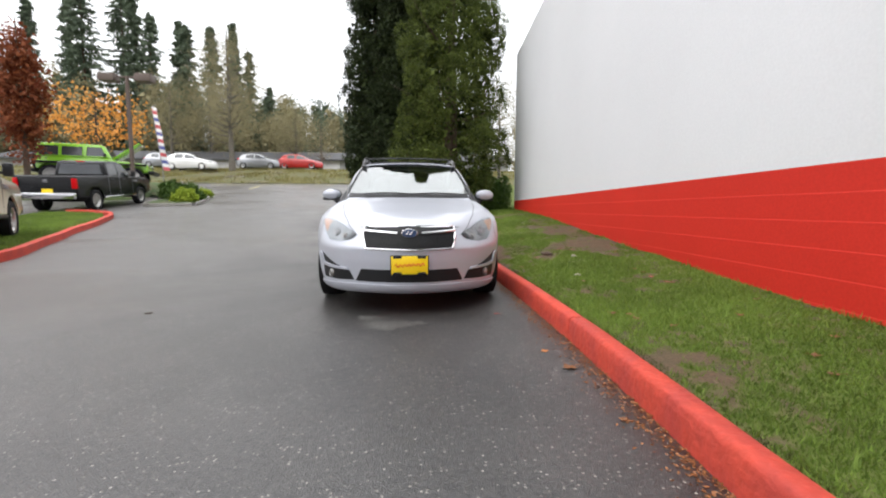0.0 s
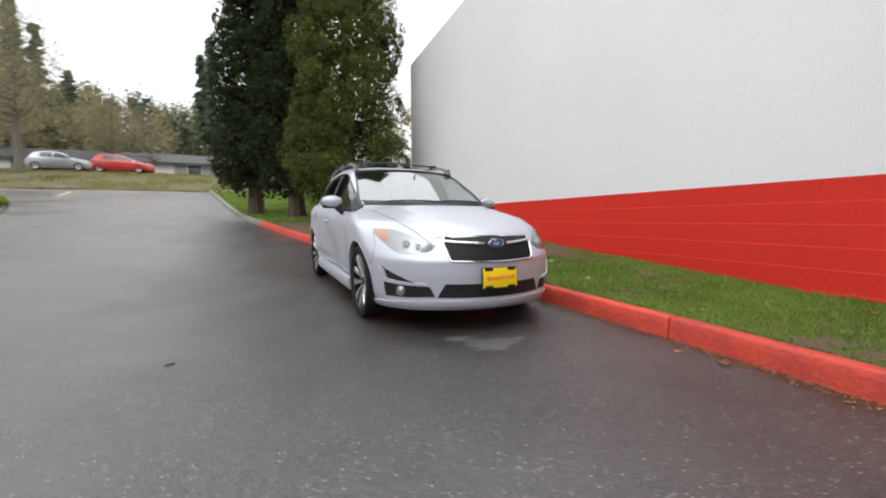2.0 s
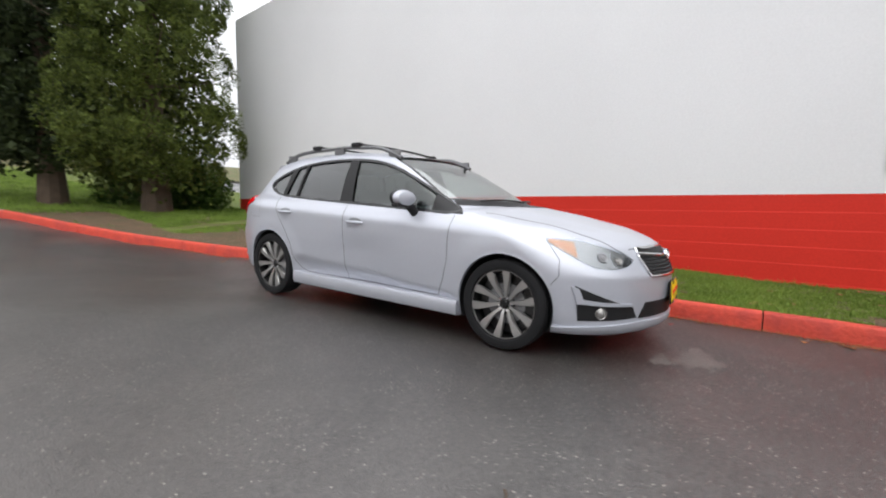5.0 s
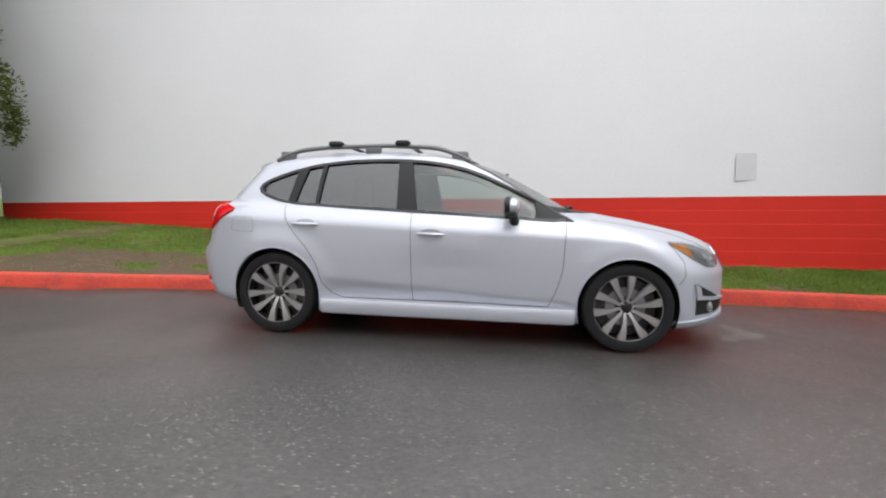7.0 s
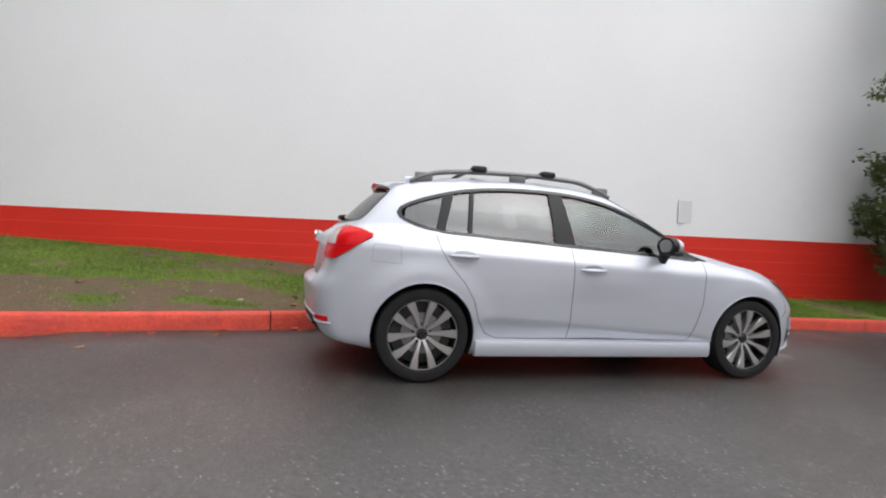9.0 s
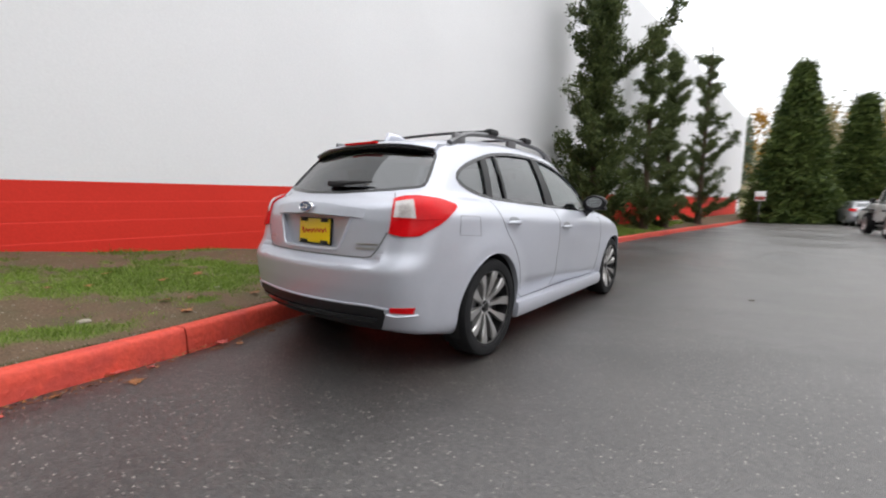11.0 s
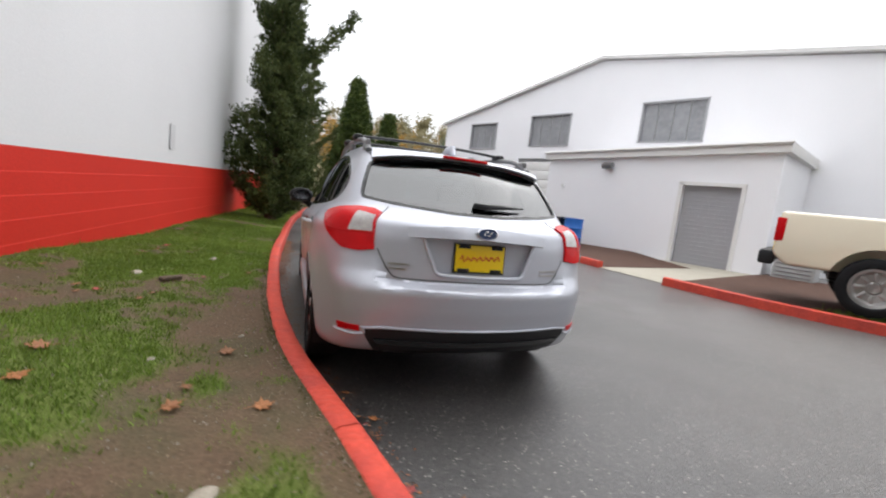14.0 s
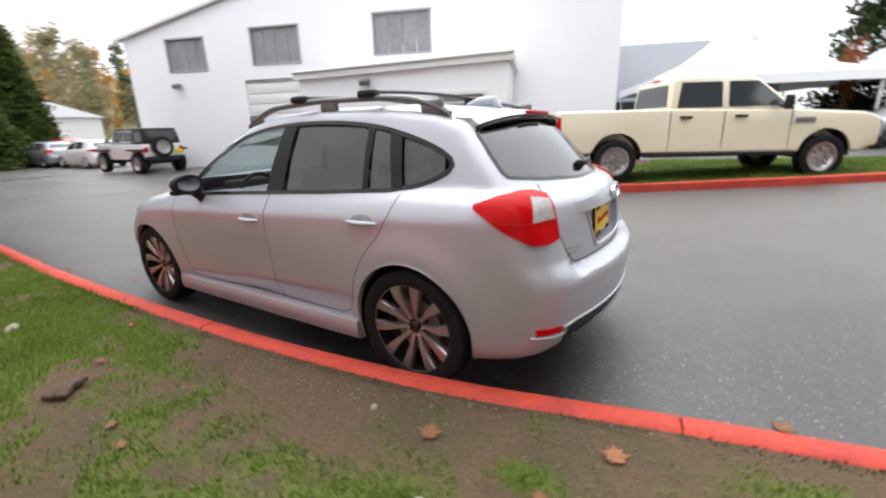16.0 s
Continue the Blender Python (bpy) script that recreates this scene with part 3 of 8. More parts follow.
def kerb_piece(line, h=0.15, w=0.132):
    """A length of kerb along (x, y, z) of its road foot, with the lawn on its left hand."""
    verts, faces = [], []
    prof = [(0.0, -0.1), (0.008, h * 0.55), (0.014, h - 0.022), (0.022, h - 0.007), (0.034, h), (w - 0.02, h), (w, h - 0.014), (w, -0.1)]
    pts = [Vector(p) for p in line]
    for i, p in enumerate(pts):
        d = (pts[min(i + 1, len(pts) - 1)] - pts[max(i - 1, 0)])
        d.z = 0
        d.normalize()
        s = Vector((d.y, -d.x, 0))
        wob = 0.006 * noise.noise(p * 1.7)
        for a, b in prof:
            verts.append(tuple(p + s * (a + wob) + Vector((0, 0, b + 0.5 * wob))))
    n = len(prof)
    for i in range(len(pts) - 1):
        for k in range(n):
            q = (k + 1) % n
            faces.append((i * n + k, i * n + q, (i + 1) * n + q, (i + 1) * n + k))
    faces += [tuple(range(n)), tuple(range((len(pts) - 1) * n, len(pts) * n))[::-1]]
    return verts, faces


def kerb_line(y0, y1, step=0.3):
    ys = np.linspace(y0, y1, max(3, int(abs(y1 - y0) / step)))
    return [(float(kerb_x(y)), float(y), float(ground_z(kerb_x(y), y))) for y in ys]


kerb = thing("kerb", Matrix.Identity(4), "long worn red painted kerb along the lawn", "kerb", kind="structure")
cuts = [-46, -38, -30, -24, -19, -14, -10.96, -8.26, -5.56, -2.86, -0.16, 2.53, 5.2, 7.8, 10.4]
for a, b in zip(cuts[:-1], cuts[1:]):
    piece("kerb_stone", kerb_piece(kerb_line(a + 0.006, b - 0.006)), KERB, kerb)
for a, b in ((10.4, 15), (15, 20), (20, 25), (25, 31)):
    piece("kerb_stone", kerb_piece(kerb_line(a + 0.006, b - 0.006)), GREY_KERB, kerb, "bare grey concrete kerb")

# ---- the lawn between kerb and wall ----


def lawn_z(x, y):
    a = kerb_x(y) + 0.122
    b = np.where(y < WALL_N + 2, wall_x(y), 9.0)
    s = np.clip((x - a) / (b - a), 0, 1)
    za = ground_z(kerb_x(y), y) + 0.135
    zb = np.maximum(lawn_edge_z(y), za)
    bumpy = 0.02 * np.sin(x * 2.7 + y * 1.3) * np.sin(y * 2.1 - x) * np.clip(s * 4, 0, 1)
    return za + (zb - za) * s ** 1.15 + bumpy


lys = np.r_[np.arange(-46, -7, 1.0), np.arange(-7, 7, 0.05), np.arange(7, 12, 0.16), np.arange(12, 31.1, 0.7)]
ss = np.linspace(0, 1, 61)
LV = []
for y in lys:
    a, b = float(kerb_x(y)) + 0.112, (float(wall_x(y)) + 0.06 if y < WALL_N + 0.5 else 9.0)
    xs = a + (b - a) * ss
    LV.append(np.stack([xs, np.full(61, y), lawn_z(xs, np.full(61, y))], -1))
v = np.concatenate(LV)
f = [(j * 61 + i, j * 61 + i + 1, (j + 1) * 61 + i + 1, (j + 1) * 61 + i) for j in range(len(lys) - 1) for i in range(60)]
LAWN_MESH = mesh("lawn", v, f)
LAWN_XY = v
tagged(put("lawn", LAWN_MESH, SOIL), "damp bare soil and worn turf between kerb and wall", "soil", kind="structure")

# ---- the silver hatchback ----
def smax(a, b, r):
    """The larger of two distances, with a rounded edge of radius r between them."""
    h = np.maximum(r - np.abs(a - b), 0) / r
    return np.maximum(a, b) + h * h * r / 4


def step01(x, a, b):
    t = np.clip((x - a) / (b - a), 0, 1)
    return t * t * (3 - 2 * t)


def eased(keys, x):
    """A polyline through keys with slightly eased corners."""
    k = np.array(keys, float)
    return sum(np.interp(x + d, k[:, 0], k[:, 1]) for d in (-0.012, -0.004, 0.004, 0.012)) / 4


# heights of the lower body's top (bonnet, belt), of the cabin over it, and the outlines of its ends
DECK = [(-2.4, 0.62), (-2.18, 0.735), (-2.1, 0.770), (-2.0, 0.803), (-1.85, 0.848), (-1.5, 0.925), (-1.15, 0.985), (-1.0, 0.995), (-0.8, 0.94), (0.3, 0.965), (0.9, 0.995), (1.3, 1.02), (1.6, 1.02), (1.85, 1.00), (2.2, 0.96)]
CABIN = [(-1.45, 0.72), (-1.15, 0.93), (-1.02, 1.005), (-0.75, 1.160), (-0.45, 1.315), (-0.2, 1.405), (0.1, 1.452), (0.5, 1.470), (1.0, 1.456), (1.4, 1.412), (1.62, 1.355), (1.74, 1.250), (1.9, 1.085), (1.985, 1.000), (2.03, 0.94), (2.055, 0.86), (2.075, 0.70), (2.1, 0.5)]
NOSE = [(0.14, -2.14), (0.19, -2.205), (0.23, -2.235), (0.30, -2.238), (0.45, -2.246), (0.555, -2.240), (0.60, -2.222), (0.735, -2.155), (0.775, -2.115), (0.85, -1.98), (1.1, -1.6)]
TAIL_HATCH = [(0.10, 2.02), (0.60, 2.10), (0.70, 2.098), (0.87, 2.082), (0.95, 2.058), (0.99, 2.03), (1.06, 1.955), (1.36, 1.65), (1.5, 1.5)]
TAIL_BUMPER = [(0.10, 2.02), (0.27, 2.095), (0.36, 2.145), (0.50, 2.172), (0.600, 2.182), (0.630, 2.170), (0.70, 2.120), (0.82, 2.09), (1.0, 2.03), (1.06, 1.955), (1.36, 1.65), (1.5, 1.5)]
SIDE = [(0.10, 0.775), (0.17, 0.805), (0.22, 0.828), (0.30, 0.842), (0.47, 0.860), (0.62, 0.871), (0.72, 0.873)]


def half_width(y, z):
    """Half the width of the lower body: a drawn-in sill, a flat door and a creased shoulder."""
    crease = 0.842 + 0.036 * y
    w = eased(SIDE, z) - np.maximum(z - crease, 0) * (0.40 + 0.5 * np.clip((z - crease) / 0.2, 0, 1)) + 0.02 * np.clip((0.72 - z), -0.2, 0)
    # the hollow along the foot of the doors
    foot = 0.395 + 0.062 * (y + 0.0)
    hollow = np.clip((foot - z) / 0.09, 0, 1) * step01(np.abs(y), 0.98, 0.86)
    w = w - 0.036 * hollow
    # flanks swell over the wheels
    for hy, lift in ((-1.3225, 0.013), (1.3225, 0.016)):
        d = np.hypot(y - hy, z - 0.318) - 0.352
        w = w + lift * step01(d, 0.20, 0.03) * step01(z, 0.2, 0.3)
    w = w - 0.018 * step01(np.abs(y), 0.55, 0.0) * step01(z, 0.75, 0.55)
    w = w - 0.205 * np.clip((-1.38 - y) / 0.75, 0, 1.4) ** 2
    return w - 0.165 * np.clip((y - 1.45) / 0.65, 0, 1.5) ** 2


def body_field(x, y, z):
    """Negative inside the car's skin, positive outside."""
    ax = np.abs(x)
    side = ax - half_width(y, z)
    nose = eased(NOSE, z) + (0.60 + 0.9 * np.clip(z - 0.56, 0, 0.25)) * ax ** 2 - y
    # the bumper stands proud of the hatch and runs up beside it to the lamps
    hatch_w = 0.535 + 0.36 * np.clip(z - 0.65, 0, 0.2)
    out = np.maximum(step01(ax, hatch_w - 0.016, hatch_w + 0.020), step01(z, 0.656, 0.620))
    back = eased(TAIL_HATCH, z) * (1 - out) + eased(TAIL_BUMPER, z) * out
    tail = y - back + 0.28 * ax ** 2
    drop = 0.085 * (ax / 0.8) ** 2.4 * step01(y, -0.8, -1.1)
    ridge = 0.009 * step01(ax, 0.47 + 0.17 * (y + 1.6), 0.37 + 0.17 * (y + 1.6)) * step01(y, -1.02, -1.2) * step01(y, -2.2, -2.0)
    deck = z - eased(DECK, y) + drop - ridge
    low = smax(side, nose, 0.16)
    low = smax(low, tail, 0.10)
    low = smax(low, deck, 0.055)
    low = smax(low, eased([(-2.3, 0.20), (-2.0, 0.175), (-1.0, 0.165), (1.5, 0.17), (1.8, 0.225), (2.2, 0.27)], y) - z, 0.05)
    gz = np.clip((z - 0.96) / 0.44, -0.3, 1.3)
    g0 = eased([(-1.2, 0.75), (-0.9, 0.778), (-0.3, 0.797), (0.5, 0.800), (1.2, 0.785), (1.6, 0.755), (2.0, 0.69)], y)
    g1 = eased([(-0.6, 0.590), (0.0, 0.612), (0.6, 0.614), (1.2, 0.598), (1.6, 0.560), (2.0, 0.52)], y)
    cab_side = (ax - (g0 + (g1 - g0) * gz + 0.016 * np.sin(np.pi * np.clip(gz, 0, 1)))) * 0.9
    yy = y - 0.17 * (ax / 0.7) ** 2 * step01(y, 0.3, -0.4) + 0.10 * (ax / 0.6) ** 2 * step01(y, 1.2, 1.65)
    top = z - eased(CABIN, yy) + 0.028 * (ax / 0.6) ** 2
    slope = (eased(CABIN, yy + 0.03) - eased(CABIN, yy - 0.03)) / 0.06
    cab = np.maximum(smax(cab_side, top / np.sqrt(1 + slope * slope), 0.055), 0.92 - z)
    h = np.maximum(0.03 - np.abs(low - cab), 0) / 0.03
    return np.minimum(low, cab) - h * h * 0.03 / 4


def skin_mesh(field, spine, around, rows, cap):
    """A closed mesh of the surface where a field turns positive, met by rays out of a spine along y."""
    y0, y1, zs = spine
    th = np.linspace(0, 2 * np.pi, around, endpoint=False) + 0.5 * np.pi
    ph = np.linspace(0, 0.5 * np.pi, cap + 1)[1:]
    orig, phis = [], []
    for p in ph[::-1][1:]:
        orig.append(y0)
        phis.append(-p)
    for y in np.linspace(y0, y1, rows):
        orig.append(y)
        phis.append(0.0)
    for p in ph[:-1]:
        orig.append(y1)
        phis.append(p)
    oy, pp = np.array(orig)[:, None], np.array(phis)[:, None]
    dx, dy, dz = np.cos(pp) * np.cos(th), np.sin(pp) + 0 * th, np.cos(pp) * np.sin(th)
    oy = oy + 0 * th

    def reach(oy, dx, dy, dz):
        lo, hi = np.zeros(oy.shape), np.full(oy.shape, 2.0)
        found = np.zeros(oy.shape, bool)
        for k in np.arange(0.02, 2.0, 0.02):
            pos = (field(dx * k, oy + dy * k, zs + dz * k) > 0) & ~found
            hi = np.where(pos, k, hi)
            lo = np.where(found | pos, lo, k)
            found |= pos
        for _ in range(22):
            m = (lo + hi) / 2
            o = field(dx * m, oy + dy * m, zs + dz * m) > 0
            hi, lo = np.where(o, m, hi), np.where(o, lo, m)
        return (lo + hi) / 2

    t = reach(oy, dx, dy, dz)
    v = np.stack([dx * t, oy + dy * t, zs + dz * t], -1).reshape(-1, 3)
    n, m = len(orig), around
    f = [(i * m + k, i * m + (k + 1) % m, (i + 1) * m + (k + 1) % m, (i + 1) * m + k) for i in range(n - 1) for k in range(m)]
    one = np.ones(1)
    a = y0 - reach(one * y0, 0 * one, -one, 0 * one)[0]
    b = y1 + reach(one * y1, 0 * one, one, 0 * one)[0]
    v = np.vstack([v, [(0, a, zs), (0, b, zs)]])
    f += [(n * m, (k + 1) % m, k) for k in range(m)] + [(n * m + 1, (n - 1) * m + k, (n - 1) * m + (k + 1) % m) for k in range(m)]
    return [tuple(p) for p in v], f


def cavity_field(x, y, z):
    return np.maximum(np.maximum(body_field(x, y, z) + 0.045, -0.98 - y), np.maximum(y - 1.84, 0.36 - z))


OUTER = skin_mesh(body_field, (-1.5, 1.5, 0.60), 224, 150, 56)
CAVITY = skin_mesh(cavity_field, (-0.7, 1.4, 0.62), 96, 50, 12)
SKIN = Skin(*OUTER)
CAR_POSE = pose(0, 0, 0, math.degrees(math.atan(SLOPE)), 0, 0)
car = thing("hatchback", CAR_POSE, "silver five-door hatchback with roof rails parked beside a red kerb", "car")
HUB = ((-1, -1.3225), (-1, 1.3225), (1, -1.3225), (1, 1.3225))

# outlines of the side glass, seen from the side
DLO_LOW = [(-0.945, 0.917), (-0.4, 0.945), (0.3, 0.975), (0.9, 1.0), (1.29, 1.022)]
DLO_TOP = [(-0.945, 0.922), (-0.76, 1.02), (-0.52, 1.145), (-0.2, 1.285), (0.05, 1.345), (0.33, 1.37), (0.7, 1.366), (1.0, 1.335), (1.2, 1.29), (1.42, 1.215), (1.53, 1.15), (1.50, 1.09), (1.30, 1.024)]
cut = [mesh("c", *CAVITY), mesh("c", *extrude_yz(closed(DLO_LOW + DLO_TOP[-2:0:-1], 1), -1.5, 1.5))]
WS = closed([(-0.71, 1.02), (0.71, 1.02), (0.70, 1.06), (0.60, 1.365), (0.57, 1.388), (0, 1.410), (-0.57, 1.388), (-0.60, 1.365), (-0.70, 1.06)], 1)
RW = closed([(-0.63, 1.062), (0, 1.018), (0.63, 1.062), (0.645, 1.10), (0.565, 1.335), (0, 1.366), (-0.565, 1.335), (-0.645, 1.10)], 1)
cut += [mesh("c", *extrude_xz(WS, -1.6, 0.0)), mesh("c", *extrude_xz(RW, 1.35, 2.4))]
PLATE_BAY = [(-0.265, 0.705), (-0.245, 0.692), (0.245, 0.692), (0.265, 0.705), (0.345, 0.90), (0.338, 0.912), (-0.338, 0.912), (-0.345, 0.90)]
cut.append(mesh("c", *extrude_xz(PLATE_BAY, 2.030, 2.4)))
for hy in (-1.3225, 1.3225):
    for s in (-1, 1):
        cut.append(mesh("c", *joined(moved(([*lathe([(0.352, 0.50), (0.352, 1.2)], 64)[0]], lathe([(0.352, 0.5), (0.352, 1.2)], 64)[1] + [tuple(range(64)), tuple(range(64, 128))]), Matrix.Translation((0 if s > 0 else -1.7, hy, 0.318))))))
shell = carve(solid(mesh("body", *OUTER)), cut)
shell.polygons.foreach_set("use_smooth", [True] * len(shell.polygons))
shell.set_sharp_from_angle(angle=radians(30))
put("body", shell, PAINT, car)

# ---- wheels ----
SPOKES = 10
_tyre = lathe([(0.240, -0.085), (0.250, -0.100), (0.285, -0.105), (0.307, -0.098), (0.3165, -0.075), (0.3185, -0.03), (0.314, -0.028), (0.314, -0.022), (0.3185, -0.02), (0.3185, 0.02), (0.314, 0.022), (0.314, 0.028), (0.3185, 0.03), (0.3165, 0.075), (0.307, 0.098), (0.285, 0.105), (0.262, 0.1025), (0.250, 0.100), (0.2405, 0.088)], 64)
TYRE = solid(mesh("tyre", *_tyre))
_barrel = joined(lathe([(0.236, 0.094), (0.246, 0.092), (0.242, 0.083), (0.233, 0.078), (0.230, 0.05), (0.222, -0.08), (0.235, -0.09)], 64), lathe([(0.0, 0.012), (0.213, 0.012), (0.222, -0.02)], 48))
BARREL = mesh("wheel", *_barrel)


def spoke_mesh(lean):
    """One paddle-shaped machined arm of a pair, from the hub to the rim."""
    v = []
    for r, hw, x, o in ((0.040, 0.012, 0.050, 0.0), (0.075, 0.0125, 0.062, 0.004), (0.115, 0.0155, 0.073, 0.008), (0.155, 0.021, 0.082, 0.010), (0.190, 0.027, 0.087, 0.009), (0.216, 0.031, 0.089, 0.007), (0.236, 0.029, 0.088, 0.006)):
        o *= lean
        v += [(x - 0.010, o - hw, r), (x, o - hw * 0.80, r), (x, o + hw * 0.80, r), (x - 0.010, o + hw, r), (x - 0.045, o + hw * 0.7, r), (x - 0.045, o - hw * 0.7, r)]
    f = []
    for i in range(6):
        for k in range(6):
            f.append((i * 6 + k, i * 6 + (k + 1) % 6, i * 6 + 6 + (k + 1) % 6, i * 6 + 6 + k))
    f += [tuple(range(6)), tuple(range(36, 42))[::-1]]
    return solid(mesh("spoke", v, f, angle=25))


SPOKE_PAIR = (spoke_mesh(1.0), spoke_mesh(-1.0))
RIM_LIP = solid(mesh("rim_lip", *lathe([(0.233, 0.0915), (0.2455, 0.0925), (0.2455, 0.088), (0.233, 0.086)], 64)))
HUBCAP = solid(mesh("hub_cap", *joined(lathe([(0.0, 0.064), (0.024, 0.062), (0.029, 0.056), (0.029, 0.03)], 24), lathe([(0.032, 0.050), (0.056, 0.050), (0.066, 0.040), (0.068, 0.01)], 32))))
NUT = solid(mesh("lug_nut", *lathe([(0.0, 0.060), (0.009, 0.059), (0.0105, 0.05), (0.0105, 0.035)], 6)))
DISC = solid(mesh("brake_disc", *lathe([(0.03, 0.022), (0.142, 0.022), (0.142, 0.0), (0.03, 0.0)], 40)))


def wheel(parent, s, x, y, z, spin=0.0, size=1.0):
    w = put("wheel", BARREL, DARK_ALLOY, parent)
    w.matrix_local = pose(s * x, y, z, 0, 0, 0 if s > 0 else 180) @ pose(0, 0, 0, spin, 0, 0) @ Matrix.Scale(size, 4)
    put("tyre", TYRE, RUBBER, w, "black road tyre")
    put("brake_disc", DISC, STEEL, w)
    for k in range(SPOKES):
        a = 72 * (k // 2) + (14.5 if k % 2 else -14.5)
        put("spoke", SPOKE_PAIR[k % 2], ALLOY, w).matrix_local = pose(0, 0, 0, a, 0, 0)
    put("rim_lip", RIM_LIP, ALLOY, w)
    put("hub_cap", HUBCAP, DARK_ALLOY, w)
    for k in range(5):
        put("lug_nut", NUT, CHROME, w).matrix_local = pose(0, 0, 0, 72 * k + 36, 0, 0) @ pose(0, 0, 0.045)
    return w


for n, (s, y) in enumerate(HUB):
    wheel(car, s, 0.762, y, 0.316, (12, 40, 25, 8)[n])


def arch_liner(s, y):
    v, f = [], []
    ts = np.linspace(radians(-24), radians(204), 40)
    for x, r in ((0.843, 0.3505), (0.50, 0.3505), (0.50, 0.02)):
        v += [(s * x, y + r * math.cos(t), 0.318 + r * math.sin(t)) for t in ts]
    for i in range(2):
        for k in range(39):
            f.append((i * 40 + k, i * 40 + k + 1, (i + 1) * 40 + k + 1, (i + 1) * 40 + k))
    return v, f


for s, y in HUB:
    piece("arch_liner", arch_liner(s, y), BLACK, car)
for s, y in HUB:
    lip_ = [(y + 0.357 * math.cos(t), 0.318 + 0.357 * math.sin(t)) for t in np.linspace(radians(2), radians(178), 25)]
    piece("arch_lip", tube([SKIN.at("side", float(a), float(b), s)[0] + Vector((-s * 0.002, 0, 0)) for a, b in lip_], 0.0045, 8), PAINT, car)
piece("underbody", joined(block(0, 0, 0.20, 1.1, 3.5, 0.06, 0.02), block(0, 0, 0.175, 1.60, 1.85, 0.05, 0.02), block(0, 0, 0.165, 1.0, 2.9, 0.05, 0.02), block(0, 1.72, 0.26, 1.0, 0.4, 0.08, 0.03), block(0, -1.80, 0.22, 0.9, 0.36, 0.06, 0.02), tube([(0.45, 1.2, 0.22), (0.5, 1.7, 0.25), (0.5, 1.98, 0.265)], 0.028, 10)), BLACK, car)

# ---- windows ----


def dlo_low(y):
    return float(np.interp(y, [p[0] for p in DLO_LOW], [p[1] for p in DLO_LOW]))


def dlo_top(y):
    t = DLO_TOP[:11]
    return float(smooth_curve(t, y))


def side_pane(y0, y1, lean0=0.0, lean1=0.0, side=1, off=-0.012, over=0.012):
    ys = np.linspace(0, 1, 9)
    lo = [(y0 + (y1 - y0) * k, dlo_low(y0 + (y1 - y0) * k) - over) for k in ys]
    a, b = y0 + lean0, y1 + lean1
    hi = [(a + (b - a) * k, dlo_top(a + (b - a) * k) + over) for k in ys]
    return SKIN.panel("side", lo, hi, 12, 8, off, 0.005, side)


for s in (-1, 1):
    if s < 0:
        g = piece("side_window", side_pane(-0.93, 0.30, side=s), GLASS, car, "clear front side window glass")
        g.visible_shadow = False
    else:
        piece("side_window", SKIN.panel("side", [(-0.885, 0.90), (0.3, 0.945)], [(-0.885, 0.935), (0.3, 0.982)], 12, 2, -0.012, 0.005, s), GLASS, car, "front side window rolled all the way down")
    for y0, y1, l0, l1 in ((0.33, 1.01, 0.03, -0.03), (1.03, 1.22, -0.03, -0.08), (1.25, 1.50, -0.06, -0.04)):
        piece("rear_side_window", side_pane(y0, y1, l0, l1, s), DARK_GLASS, car, "dark privacy glass").visible_shadow = False
    # pillars and frames in black
    for nm, y0, y1, l0, l1 in (("b_pillar", 0.215, 0.375, 0.07, 0.015), ("window_divider", 1.005, 1.035, -0.03, -0.03), ("c_pillar_trim", 1.20, 1.262, -0.075, -0.055), ("sail_panel", -0.935, -0.66, 0.0, 0.0)):
        piece(nm, side_pane(y0, y1, l0, l1, s, 0.002, 0.0), BLACK, car)
    ring = closed(DLO_LOW + DLO_TOP[-2:0:-1], 1)
    piece("window_trim", SKIN.seam("side", ring + ring[:1], 0.024, 140, s, 0.003), GLOSS_BLACK, car)
REAR_GLASS = glass_mat("rear_glass", (0.27, 0.29, 0.31), 0.87)
ws = piece("windshield", SKIN.panel("front", [(-0.72, 1.012), (0.72, 1.012)], [(-0.60, 1.388), (0, 1.416), (0.60, 1.388)], 20, 12, -0.008, 0.005), SHIELD, car, "clear windshield reflecting the sky")
ws.visible_shadow = False
rw = piece("rear_window", SKIN.panel("rear", [(-0.655, 1.060), (0, 1.010), (0.655, 1.060)], [(-0.58, 1.346), (0, 1.374), (0.58, 1.346)], 20, 12, -0.006, 0.005), REAR_GLASS, car, "dark rear window")
rw.visible_shadow = False
piece("windshield_trim", SKIN.seam("front", WS + WS[:1], 0.022, 120, 1, 0.002), GLOSS_BLACK, car)
piece("rear_window_trim", SKIN.seam("rear", RW + RW[:1], 0.02, 120, 1, 0.002), GLOSS_BLACK, car)
piece("cowl", SKIN.panel("front", [(-0.68, 0.985), (0.68, 0.985)], [(-0.67, 1.02), (0.67, 1.02)], 16, 2, 0.004, 0.01), BLACK, car)
for a, b in ((0.62, -0.02), (0.05, -0.50)):
    line = [SKIN.at("front", a + (b - a) * k, 1.012 + 0.012 * math.sin(math.pi * k))[0] + Vector((0, -0.03, 0.012)) for k in np.linspace(0, 1, 8)]
    piece("wiper", tube(line, 0.008, 6), BLACK, car)

